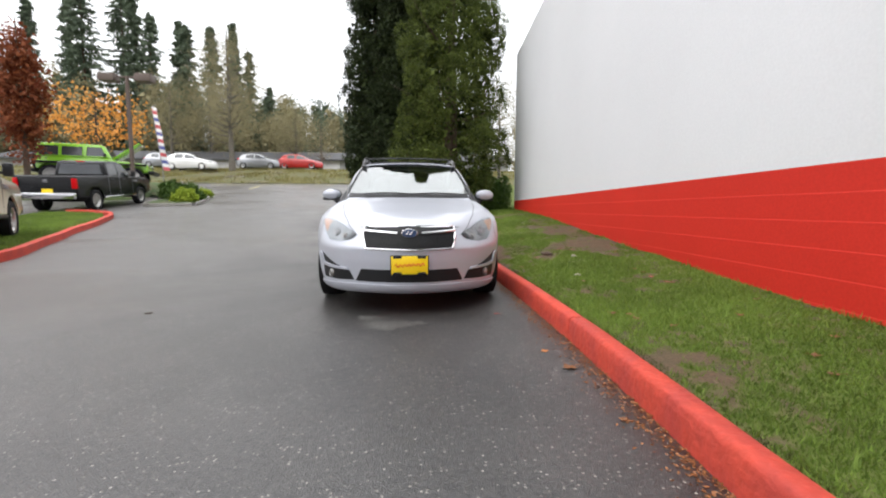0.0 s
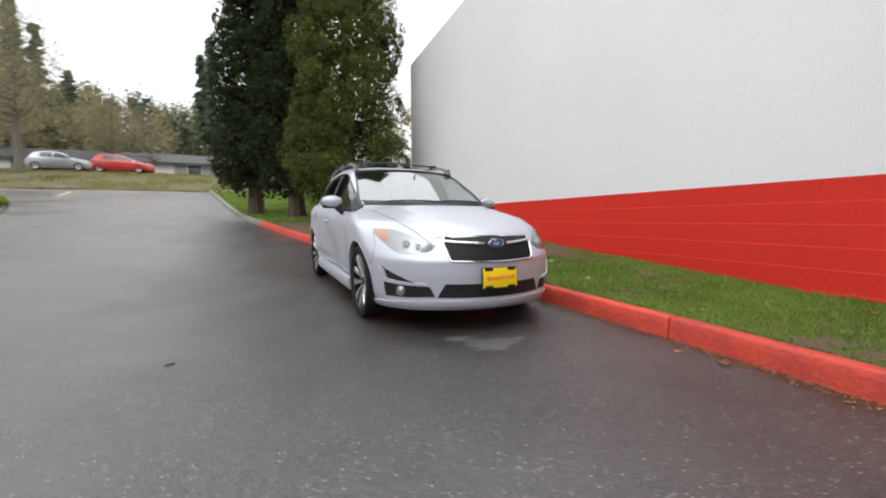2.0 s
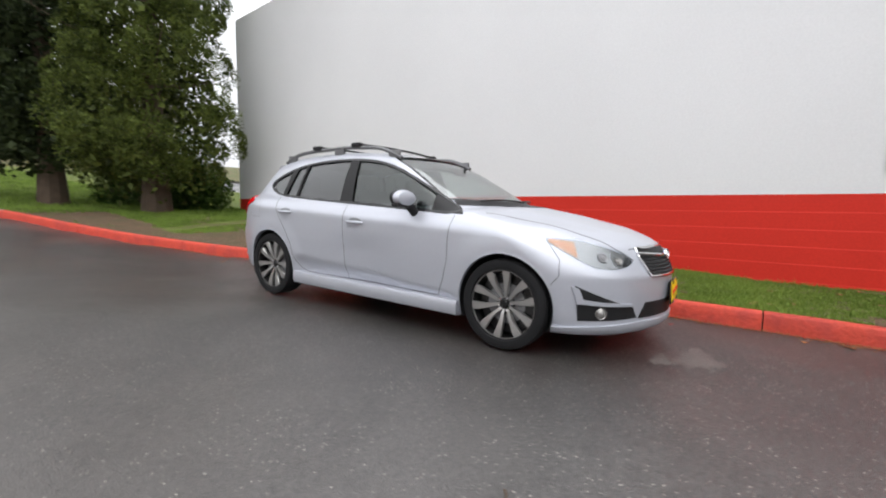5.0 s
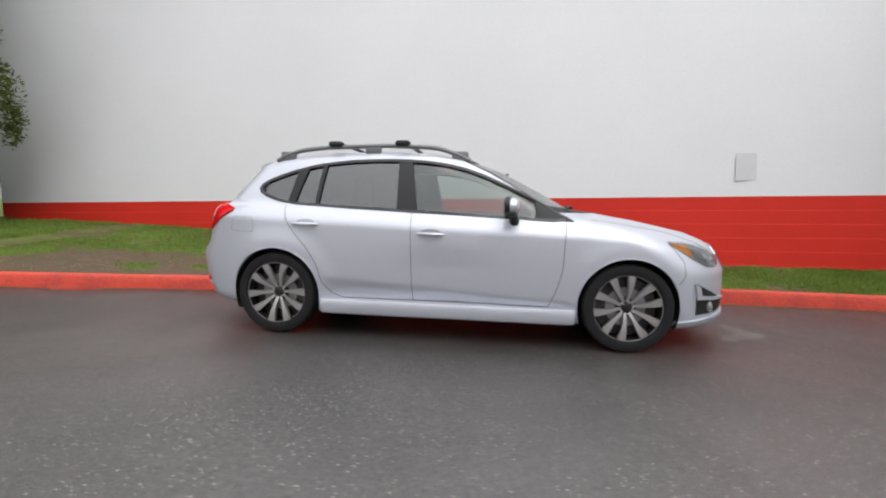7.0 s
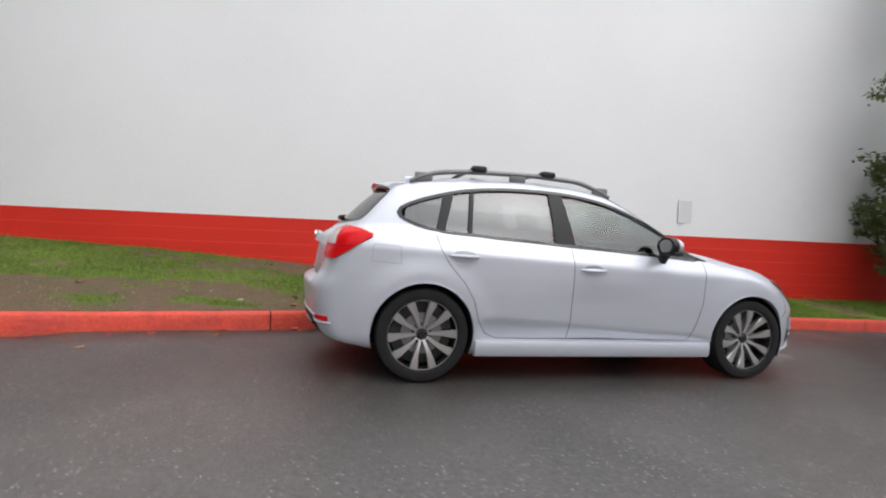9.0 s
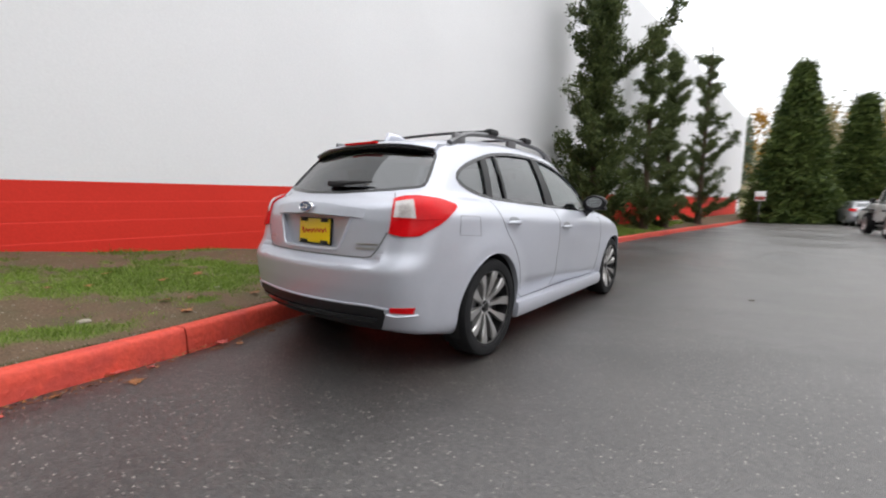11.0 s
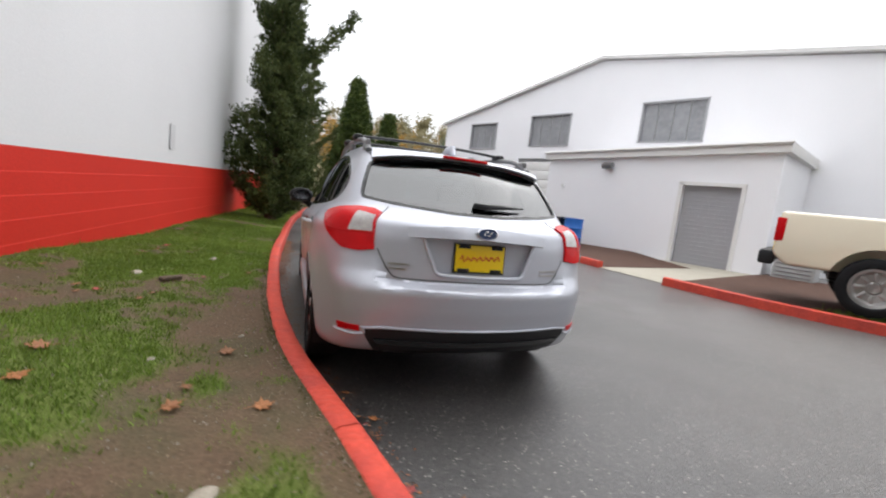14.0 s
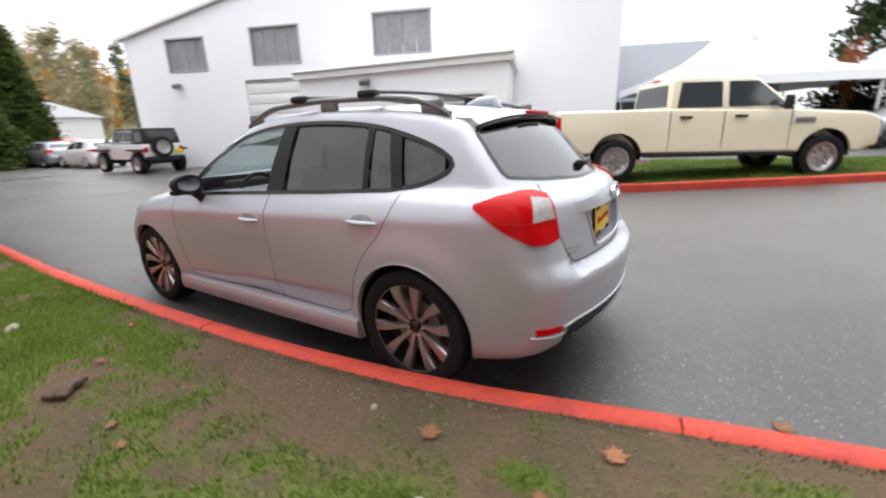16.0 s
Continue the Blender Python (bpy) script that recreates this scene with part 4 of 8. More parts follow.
# ---- seams, handles, skirts ----
for s in (-1, 1):
    for line in ([(-0.88, 0.91), (-0.865, 0.75), (-0.86, 0.58), (-0.82, 0.42), (-0.77, 0.30)], [(0.255, 0.965), (0.25, 0.70), (0.245, 0.45), (0.24, 0.295)], [(1.265, 1.0), (1.235, 0.90), (1.17, 0.80), (1.06, 0.68), (0.985, 0.56), (0.945, 0.42), (0.88, 0.33), (0.80, 0.297)], [(-0.77, 0.298), (0.80, 0.293)],
                 [(-1.60, 0.77), (-1.69, 0.66), (-1.70, 0.56), (-1.655, 0.50)]):
        piece("panel_gap", SKIN.seam("side", line, 0.0055, 40, s), SEAM, car)
    for hy, hz in ((0.10, 0.815), (1.07, 0.868)):
        oval = [(hy + 0.075 * math.cos(t), hz + 0.006 + 0.026 * math.sin(t)) for t in np.linspace(math.pi, 0, 13)]
        under_ = [(hy + 0.075 * math.cos(t), hz + 0.006 - 0.026 * math.sin(t)) for t in np.linspace(math.pi, 0, 13)]
        h = piece("door_handle", tube([SKIN.at("side", hy + k, hz - 0.006, s)[0] + Vector((s * (0.008 + 0.024 * math.sin(math.pi * (k + 0.1) / 0.2)), 0, 0)) for k in np.linspace(-0.1, 0.1, 9)], [0.006, 0.011, 0.013, 0.014, 0.014, 0.014, 0.013, 0.011, 0.006], 10, 1.0), PAINT, car)
        # darker oval flat on the door: shade of the handle's hollow, as colour
        piece("handle_shade", SKIN.panel("side", under_, oval, 12, 2, 0.0015, 0.004, s), GREY_PAINT, h)
    skirt = []
    prof = [(0.80, 0.165), (0.860, 0.178), (0.872, 0.205), (0.873, 0.24), (0.874, 0.262), (0.866, 0.285), (0.83, 0.292), (0.80, 0.29)]
    for y in np.linspace(-0.955, 0.955, 16):
        k = 1.0 + 0.0 * y
        e = 0.004 * (abs(y) / 0.955) ** 6
        skirt += [(s * (x - e), y, z) for x, z in prof]
    n = len(prof)
    f = [(i * n + k, i * n + (k + 1) % n, (i + 1) * n + (k + 1) % n, (i + 1) * n + k) for i in range(15) for k in range(n)] + [tuple(range(n)), tuple(range(15 * n, 16 * n))]
    piece("side_skirt", (skirt, f), PAINT, car, angle=25)
    # mirror
    m = piece("mirror", moved(lathe([(0.0, -0.052), (0.03, -0.05), (0.058, -0.035), (0.07, 0.0), (0.072, 0.03), (0.066, 0.045), (0.0, 0.046)], 28, "y"), pose(s * 0.925, -0.49, 1.022, 0, 0, s * 8) @ Matrix.Diagonal((1.55, 1.0, 0.92, 1))), PAINT, car)
    piece("mirror_glass", moved(lathe([(0.0, 0.049), (0.054, 0.049), (0.056, 0.044)], 28, "y"), pose(s * 0.925, -0.49, 1.022, 0, 0, s * 8) @ Matrix.Diagonal((1.5, 1.0, 0.88, 1))), CHROME, m, "mirror glass")
    piece("mirror_bezel", moved(lathe([(0.0715, 0.008), (0.0745, 0.02), (0.0745, 0.036), (0.068, 0.050), (0.053, 0.0515), (0.05, 0.044)], 28, "y"), pose(s * 0.925, -0.49, 1.022, 0, 0, s * 8) @ Matrix.Diagonal((1.55, 1.0, 0.92, 1))), BLACK, m, "black rim of the mirror glass")
    piece("mirror_stalk", joined(tube([(s * 0.79, -0.51, 0.89), (s * 0.83, -0.505, 0.93), (s * 0.885, -0.495, 0.97)], [0.042, 0.034, 0.03], 12), moved(block(0, 0, 0, 0.20, 0.075, 0.035, 0.015), pose(s * 0.925, -0.487, 0.97, 0, 0, s * 8))), BLACK, m, "black mirror foot")
piece("filler_flap_gap", SKIN.seam("side", [(1.50, 0.79), (1.505, 0.905), (1.68, 0.91), (1.69, 0.80), (1.50, 0.79)], 0.0017, 40, -1), SEAM, car)
for s in (-1, 1):
    piece("panel_gap", SKIN.seam("top", [(0.675, -1.07), (0.655, -1.35), (0.60, -1.7), (0.52, -1.95), (0.44, -2.06)], 0.008, 40, s), SEAM, car)
piece("panel_gap", SKIN.seam("front", [(-0.43, 0.728), (-0.2, 0.748), (0.2, 0.748), (0.43, 0.728)], 0.008, 40), SEAM, car)

# ---- the front ----


grille = piece("grille", SKIN.panel("nose", [(-23, 0.560), (23, 0.560)], [(-27.2, 0.735), (27.2, 0.735)], 30, 8, 0.004, 0.012), BLACK, car, "black honeycomb grille with a chrome bar")
frame_line = [(-23, 0.560), (-27.4, 0.705), (-27.0, 0.735), (0, 0.742), (27.0, 0.735), (27.4, 0.705), (23, 0.560), (0, 0.553), (-23, 0.560)]
piece("grille_frame", tube([p for p in SKIN.path("nose", frame_line, 60, 0.006)], 0.0085, 8), CHROME, grille)
for a, b in ((-26.8, -6.5), (6.5, 26.8)):
    piece("grille_bar", tube([p for p in SKIN.path("nose", [(a, 0.70 if a < -10 else 0.682), (b, 0.70 if b > 10 else 0.682)], 14, 0.012)], 0.011, 8), CHROME, grille)
rows = []
for r in range(6):
    z = 0.576 + 0.021 * r
    w = 22.6 + (z - 0.560) * 25
    for c in np.arange(-w + 0.6 + (0.9 if r % 2 else 0), w - 0.5, 1.8):
        p, q = SKIN.at("nose", float(c), z)
        rows.append(moved(lathe([(0.0105, 0.0), (0.0105, 0.006), (0.0085, 0.006), (0.0085, 0.0)], 6, "y"), Matrix.Translation(p + q * 0.008)))
piece("grille_mesh", joined(*rows), GLOSS_BLACK, grille)


BADGE_BLUE = mat("badge_blue", (0.03, 0.05, 0.12), 0.2, vary=0.1, coat=1.0)


def emblem(parent, p, n, w, h):
    base = (-n).to_track_quat("Y", "Z").to_matrix().to_4x4()
    m = Matrix.Translation(p) @ base
    e = piece("emblem", moved(lathe([(0.0, -0.012), (0.9, -0.011), (1.0, -0.002), (1.0, 0.01)], 32, "y"), m @ Matrix.Diagonal((w, 1, h, 1))), BADGE_BLUE, parent, "plain oval badge")
    piece("emblem_ring", moved(lathe([(0.9, -0.012), (0.94, -0.016), (1.0, -0.014), (1.02, -0.002)], 32, "y"), m @ Matrix.Diagonal((w, 1, h, 1))), CHROME, e)
    for k in range(4):
        piece("emblem_mark", moved(lathe([(0.0, -0.019), (0.006, -0.016), (0.007, -0.011)], 8, "y"), m @ Matrix.Translation(((-0.3 + 0.2 * k) * w, 0, (-0.2, 0.25, -0.3, 0.1)[k] * h))), CHROME, e)


p, q = SKIN.at("nose", 0, 0.682)
emblem(car, p + q * 0.012, Vector((0, -1, 0.15)).normalized(), 0.068, 0.036)
piece("lower_intake", SKIN.panel("nose", [(-29.0, 0.284), (29.0, 0.284)], [(-25.5, 0.388), (25.5, 0.388)], 26, 5, 0.004, 0.012), BLACK, car)
piece("front_lip", SKIN.panel("nose", [(-66, 0.185), (-28, 0.195), (28, 0.195), (66, 0.185)], [(-66, 0.225), (-30, 0.262), (30, 0.262), (66, 0.225)], 40, 4, 0.016, 0.03), PAINT, car)
for s in (-1, 1):
    lamp = piece("headlamp", SKIN.panel("nose", [(32, 0.646), (35, 0.620), (42, 0.604), (50, 0.614), (58, 0.672), (70, 0.772)], [(32, 0.676), (36, 0.704), (46, 0.750), (57, 0.782), (70, 0.790)], 26, 10, 0.002, 0.008, s), REFLECTOR, car, "clear headlamp with an amber corner")
    piece("turn_marker", SKIN.panel("nose", [(57, 0.674), (69, 0.766)], [(58, 0.768), (69, 0.785)], 8, 4, 0.004, 0.006, s), AMBER, lamp, "amber corner marker")
    for a, z, r in ((46, 0.676, 0.036), (39, 0.655, 0.026)):
        p, q = SKIN.at("nose", a, z, s)
        base = (-q).to_track_quat("Y", "Z").to_matrix().to_4x4()
        piece("projector", moved(lathe([(0.0, -0.016), (r * 0.45, -0.013), (r * 0.62, -0.006), (r * 0.66, -0.010), (r * 0.9, -0.012), (r, -0.004), (r, 0.01)], 24, "y"), Matrix.Translation(p) @ base), STEEL if a > 42 else REFLECTOR, lamp)
    piece("lamp_bezel", SKIN.panel("nose", [(31.5, 0.648), (34, 0.626), (38, 0.618)], [(31.5, 0.671), (34, 0.684), (35, 0.670)], 14, 2, 0.005, 0.006, s), BLACK, lamp)
    piece("lens", SKIN.panel("nose", [(31.5, 0.644), (35, 0.617), (42, 0.600), (50, 0.610), (58, 0.668), (70.6, 0.771)], [(31.5, 0.679), (36, 0.708), (46, 0.754), (57, 0.786), (70.6, 0.793)], 26, 10, 0.010, 0.004, s), CLEAR, lamp, "clear lens").visible_shadow = False
    pocket = piece("fog_pocket", SKIN.panel("nose", [(30, 0.290), (42, 0.278), (56, 0.274)], [(32.5, 0.362), (42, 0.405), (50, 0.452), (58, 0.503)], 14, 6, 0.003, 0.01, s), BLACK, car, "black fog lamp pocket with a silver blade")
    piece("fog_blade", SKIN.panel("nose", [(34, 0.372), (46, 0.376), (55, 0.388)], [(34, 0.388), (46, 0.398), (55, 0.416)], 12, 2, 0.018, 0.018, s), PAINT, pocket)
    piece("fog_blade", SKIN.panel("nose", [(53.8, 0.39), (56.4, 0.485)], [(56.8, 0.386), (59.4, 0.50)], 6, 2, 0.016, 0.016, s), PAINT, pocket)
    p, q = SKIN.at("nose", 47, 0.325, s)
    base = (-q).to_track_quat("Y", "Z").to_matrix().to_4x4()
    piece("fog_lamp", moved(lathe([(0.0, -0.022), (0.019, -0.019), (0.029, -0.010), (0.033, -0.014), (0.038, -0.010), (0.039, 0.01)], 24, "y"), Matrix.Translation(p) @ base), REFLECTOR, pocket, "round clear fog lamp")


def plate(parent, m, label):
    """A yellow dealer plate in a black holder, with its red lettering as plain strokes."""
    pl = piece("licence_plate", moved(block(0, 0, 0, 0.315, 0.012, 0.165, 0.004), m), BLACK, parent, label)
    piece("plate_face", moved(block(0, -0.007, 0.002, 0.298, 0.006, 0.148, 0.002), m), YELLOW, pl, "yellow plate face")
    word = [(-0.12 + 0.24 * k / 22, -0.0115, -0.004 + 0.018 * math.sin(k * 1.9) * (1.3 if k < 3 else 0.7) + 0.0006 * k) for k in range(23)]
    piece("plate_mark", moved(tube(word, 0.0045, 5), m), RED_INK, pl)
    for x in (-0.10, 0.10):
        for z in (-0.066, 0.068):
            piece("plate_clip", moved(block(x, -0.0115, z, 0.07, 0.004, 0.022, 0.002), m), BLACK, pl)
    return pl


plate(car, pose(0, -2.262, 0.43, -4, 0, 0), "yellow plate in a black frame")

# ---- the back ----
diff = piece("rear_valance", SKIN.panel("tail", [(-38, 0.262), (-30, 0.255), (30, 0.255), (38, 0.262)], [(-40, 0.390), (-34, 0.402), (34, 0.402), (40, 0.390)], 48, 8, 0.006, 0.012), BLACK, car, "black lower bumper insert")
piece("valance_rib", SKIN.panel("tail", [(-36, 0.318), (36, 0.318)], [(-37, 0.345), (37, 0.345)], 40, 3, 0.018, 0.016), GLOSS_BLACK, diff)
piece("valance_lip", tube([p for p in SKIN.path("tail", [(-40, 0.396), (-34, 0.407), (34, 0.407), (40, 0.396)], 48, 0.004)], 0.007, 8), PAINT, diff)
for s in (-1, 1):
    lamp = piece("tail_lamp", SKIN.panel("tail", [(40.4, 0.803), (45, 0.790), (50, 0.796), (56, 0.852), (64.5, 0.952)], [(41.8, 0.990), (46, 1.008), (51, 1.012), (58, 0.998), (64.5, 0.970)], 26, 12, 0.012, 0.03, s), RED_LENS, car, "red tail lamp with a white window")
    piece("white_window", SKIN.panel("tail", [(41.8, 0.893), (49.4, 0.890)], [(42.6, 0.972), (48.8, 0.986)], 8, 5, 0.0155, 0.006, s), WHITE_LENS, lamp, "frosted white lamp window")
    piece("lamp_rib", tube([p for p in SKIN.path("tail", [(42, 0.886), (50, 0.884), (58, 0.895)], 16, 0.012, s)], 0.004, 6), RED_LENS, lamp)
    r = piece("bumper_reflector", SKIN.panel("tail", [(41, 0.378), (48.5, 0.374)], [(41, 0.406), (49, 0.408)], 10, 3, 0.006, 0.012, s), RED_LENS, car, "red reflector strip")
    piece("reflector_frame", tube([p for p in SKIN.path("tail", [(40.2, 0.402), (39.4, 0.366), (43, 0.357), (50, 0.366)], 18, 0.004, s)], 0.009, 6), PAINT, r)
    piece("hatch_gap", SKIN.seam("tail", [(39.6, 0.81), (36.3, 0.72), (33.6, 0.672), (31, 0.664), (0, 0.664)], 0.009, 60, s), SEAM, car)
    piece("hatch_gap", SKIN.seam("tail", [(42.2, 0.985), (42.0, 1.03)], 0.008, 10, s), SEAM, car)
piece("hatch_handle_bar", SKIN.panel("rear", [(-0.42, 0.884), (0, 0.893), (0.42, 0.884)], [(-0.425, 0.936), (0, 0.950), (0.425, 0.936)], 26, 5, 0.034, 0.036, 1, True), PAINT, car, "silver bar over the plate")
rim = [(-0.338, 0.885), (-0.300, 0.790), (-0.268, 0.712), (-0.245, 0.695), (0.0, 0.693), (0.245, 0.695), (0.268, 0.712), (0.300, 0.790), (0.338, 0.885)]
piece("plate_bay_rim", tube([SKIN.at("rear", x, z)[0] + Vector((0, -0.002, 0)) for x, z in along(rim, 40)], 0.011, 8), PAINT, car, "silver lip round the plate recess")
p, q = SKIN.at("rear", 0, 0.928)
emblem(car, p + q * 0.036, Vector((0, 1, 0.12)).normalized(), 0.062, 0.032)
plate(car, Matrix.Translation((0, 2.040, 0.790)) @ pose(0, 0, 0, 0, 0, 180) @ pose(0, 0, 0, -3), "yellow plate in a black frame")
for x, w in ((-0.46, 0.14), (0.46, 0.11)):
    for k, zz in enumerate((0.735, 0.71)):
        piece("badge", SKIN.panel("rear", [(x - w / 2 + 0.02 * k, zz), (x + w / 2, zz)], [(x - w / 2 + 0.02 * k, zz + 0.010), (x + w / 2, zz + 0.010)], 6, 1, 0.004, 0.004), ALLOY, car)
pts = [SKIN.at("rear", -0.05 - 0.28 * k, 1.085 + 0.012 * k)[0] + Vector((0, 0.026, 0)) for k in np.linspace(0, 1, 8)]
wip = piece("rear_wiper", tube(pts, [0.017, 0.017, 0.015, 0.013, 0.011, 0.009, 0.007, 0.005], 8), BLACK, car)
piece("wiper_hub", moved(block(0, 0, 0, 0.09, 0.05, 0.035, 0.012), Matrix.Translation(pts[0] + Vector((0.02, -0.01, 0)))), BLACK, wip)


def spoiler():
    """The roof spoiler: a wing that carries the roof on over the rear glass."""
    v, f = [], []
    xs = np.linspace(-0.575, 0.575, 25)
    for x in xs:
        e = (abs(x) / 0.575) ** 3
        def z(y):
            return SKIN.at("top", float(x), y)[0].z
        tip = 1.668 - 0.07 * e
        zt = 1.368 - 0.045 * e
        za = z(1.46) + 0.003
        v += [(x, 1.46, za - 0.01), (x, 1.47, za), (x, 1.56, (za + zt) / 2 + 0.006), (x, tip - 0.02, zt + 0.002), (x, tip, zt - 0.010), (x, tip - 0.02, zt - 0.024), (x, 1.57, z(1.57) - 0.004)]
    n = 7
    for i in range(24):
        for k in range(n):
            f.append((i * n + k, i * n + (k + 1) % n, (i + 1) * n + (k + 1) % n, (i + 1) * n + k))
    f += [tuple(range(n)), tuple(range(24 * n, 25 * n))]
    return v, f


sp = piece("spoiler", spoiler(), PAINT, car, angle=40)
piece("brake_lamp", block(0, 1.666, 1.366, 0.30, 0.03, 0.018, 0.005), RED_LENS, sp, "high red brake lamp")
piece("spoiler_underside", tube([(x, 1.652 - 0.07 * (abs(x) / 0.56) ** 3, 1.341 - 0.045 * (abs(x) / 0.56) ** 3) for x in np.linspace(-0.56, 0.56, 25)], 0.010, 6), GLOSS_BLACK, sp)
piece("shark_fin_antenna", joined(tube([(0, 1.22, SKIN.at("top", 0, 1.22)[0].z + 0.0), (0, 1.30, SKIN.at("top", 0, 1.30)[0].z + 0.022), (0, 1.40, SKIN.at("top", 0, 1.40)[0].z + 0.034), (0, 1.43, SKIN.at("top", 0, 1.43)[0].z + 0.0)], [0.012, 0.024, 0.026, 0.016], 10, 1.3)), PAINT, car)

# ---- roof rails and load bars ----
RAIL = mat("rail_grey", (0.15, 0.15, 0.155), 0.4, metal=0.3, vary=0.1)
for s in (-1, 1):
    line, rad = [], []
    for y in np.linspace(-0.16, 1.44, 26):
        k = min(1.0, (y + 0.16) / 0.32, (1.44 - y) / 0.26)
        up = 0.012 + 0.043 * math.sin(math.pi / 2 * max(0, k))
        line.append((s * 0.575, y, SKIN.at("top", s * 0.575, float(y))[0].z + up))
        rad.append(0.021)
    rail = piece("roof_rail", tube(line, rad, 10, 0.85), RAIL, car, "dark grey roof rail")
    for y in (-0.08, 0.62, 1.34):
        z = SKIN.at("top", s * 0.575, y)[0].z
        piece("rail_foot", block(s * 0.575, y, z + 0.024, 0.032, 0.13, 0.075, 0.012), RAIL, rail)
for y in (0.38, 0.93):
    z = SKIN.at("top", 0.575, y)[0].z + 0.088
    bar = piece("load_bar", tube([(x, y, z + 0.016 * (1 - (x / 0.56) ** 2)) for x in np.linspace(-0.60, 0.60, 17)], 0.028, 10, 0.36), BLACK, car, "black crosswise load bar")
    for s in (-1, 1):
        piece("bar_foot", block(s * 0.58, y, z - 0.010, 0.075, 0.12, 0.046, 0.021), BLACK, bar)

# ---- inside ----


def seat(x, y, w):
    st = piece("seat", joined(moved(block(0, 0, 0, w, 0.50, 0.16, 0.05), pose(x, y, 0.50, 6)), moved(block(0, 0, 0, w, 0.13, 0.60, 0.05), pose(x, y + 0.27, 0.80, -16))), INTERIOR, car, "dark cloth seat")
    for hx in ((x,) if w < 0.8 else (x - 0.4, x + 0.4)):
        piece("headrest", joined(moved(block(0, 0, 0, 0.25, 0.09, 0.17, 0.035), pose(hx, y + 0.385, 1.16, -12)), tube([(hx - 0.05, y + 0.37, 1.12), (hx - 0.05, y + 0.34, 1.02)], 0.008, 6), tube([(hx + 0.05, y + 0.37, 1.12), (hx + 0.05, y + 0.34, 1.02)], 0.008, 6)), INTERIOR, st)


seat(-0.37, 0.05, 0.50)
seat(0.37, 0.05, 0.50)
seat(0.0, 0.92, 1.18)
piece("dashboard", joined(block(0, -0.78, 0.80, 1.36, 0.42, 0.28, 0.08), block(0.37, -0.62, 0.95, 0.36, 0.16, 0.09, 0.03), block(0, -0.3, 0.55, 0.2, 0.9, 0.3, 0.04)), INTERIOR, car)
ring = [(0.37 + 0.185 * math.cos(t), -0.42 - 0.07 * math.sin(t), 0.86 + 0.172 * math.sin(t)) for t in np.linspace(0, 2 * math.pi, 33)]
piece("steering_wheel", joined(tube(ring, 0.015, 8), block(0.37, -0.44, 0.86, 0.15, 0.05, 0.11, 0.02), tube([(0.20, -0.42, 0.86), (0.54, -0.42, 0.86)], 0.015, 6), tube([(0.37, -0.42, 0.86), (0.37, -0.7, 0.80)], 0.03, 8)), BLACK, car)
piece("rear_view_mirror", joined(block(0, -0.40, 1.285, 0.22, 0.03, 0.06, 0.012), tube([(0, -0.40, 1.29), (0, -0.47, 1.32)], 0.01, 6)), BLACK, car)
piece("headliner", SKIN.panel("top", [(-0.50, -0.05), (-0.50, 1.40)], [(0.50, -0.05), (0.50, 1.40)], 12, 8, -0.052, 0.008), mat("headliner", (0.20, 0.195, 0.18), 0.9, vary=0.1), car)
piece("cargo_cover", block(0, 1.55, 0.93, 1.15, 0.5, 0.03, 0.01), INTERIOR, car)

# ---- plants ----
rng = np.random.default_rng(7)


def leaf_quads(pos, size, droop=0.3, narrow=0.5, axis=None, rs=rng):
    """A leaf of four corners at every place, turned at random."""
    n = len(pos)
    a = rs.normal(size=(n, 3))
    if axis is not None:
        a = a * 0.55 + axis
    a[:, 2] -= droop
    a /= np.linalg.norm(a, axis=1, keepdims=True)
    b = np.cross(a, rs.normal(size=(n, 3)))
    b /= np.linalg.norm(b, axis=1, keepdims=True) + 1e-9
    s = (size * rs.uniform(0.6, 1.3, n))[:, None]
    a, b = a * s, b * s * narrow
    return np.stack([pos - a, pos + b * 0.9 - a * 0.1, pos + a, pos - b * 0.9 - a * 0.1], 1).reshape(-1, 3)


def clumps(centres, spread, per, size, rs=rng, out=None, droop=0.3, narrow=0.5):
    n = len(centres)
    off = rs.normal(size=(n, per, 3)) * np.asarray(spread)
    c = (centres[:, None, :] + off).reshape(-1, 3)
    ax = None if out is None else np.repeat(out, per, axis=0)
    return leaf_quads(c, size, droop, narrow, ax, rs)


def cone_crown(h, r, low, n, per, size, seed, shape=0.62, lumps=0.16, spread=0.22):
    """A dense cone of fronds with lobes, gaps and an uneven outline."""
    rs = np.random.default_rng(seed)
    t = rs.uniform(0, 1, n) ** 1.25
    ang = rs.uniform(0, 2 * np.pi, n)
    edge = r * (1 - t) ** shape
    lob = 1 + lumps * np.sin(ang * 3 + t * 17 + seed) + lumps * np.sin(ang * 7 - t * 31)
    rad = edge * lob * np.where(rs.random(n) < 0.8, rs.uniform(0.80, 1.06, n), rs.uniform(0.35, 0.8, n))
    c = np.stack([rad * np.cos(ang), rad * np.sin(ang), low + (h - low) * t], 1)
    out = np.stack([np.cos(ang), np.sin(ang), np.full(n, 0.15)], 1)
    return clumps(c, (spread, spread, spread * 0.8), per, size, rs, out, 0.35)


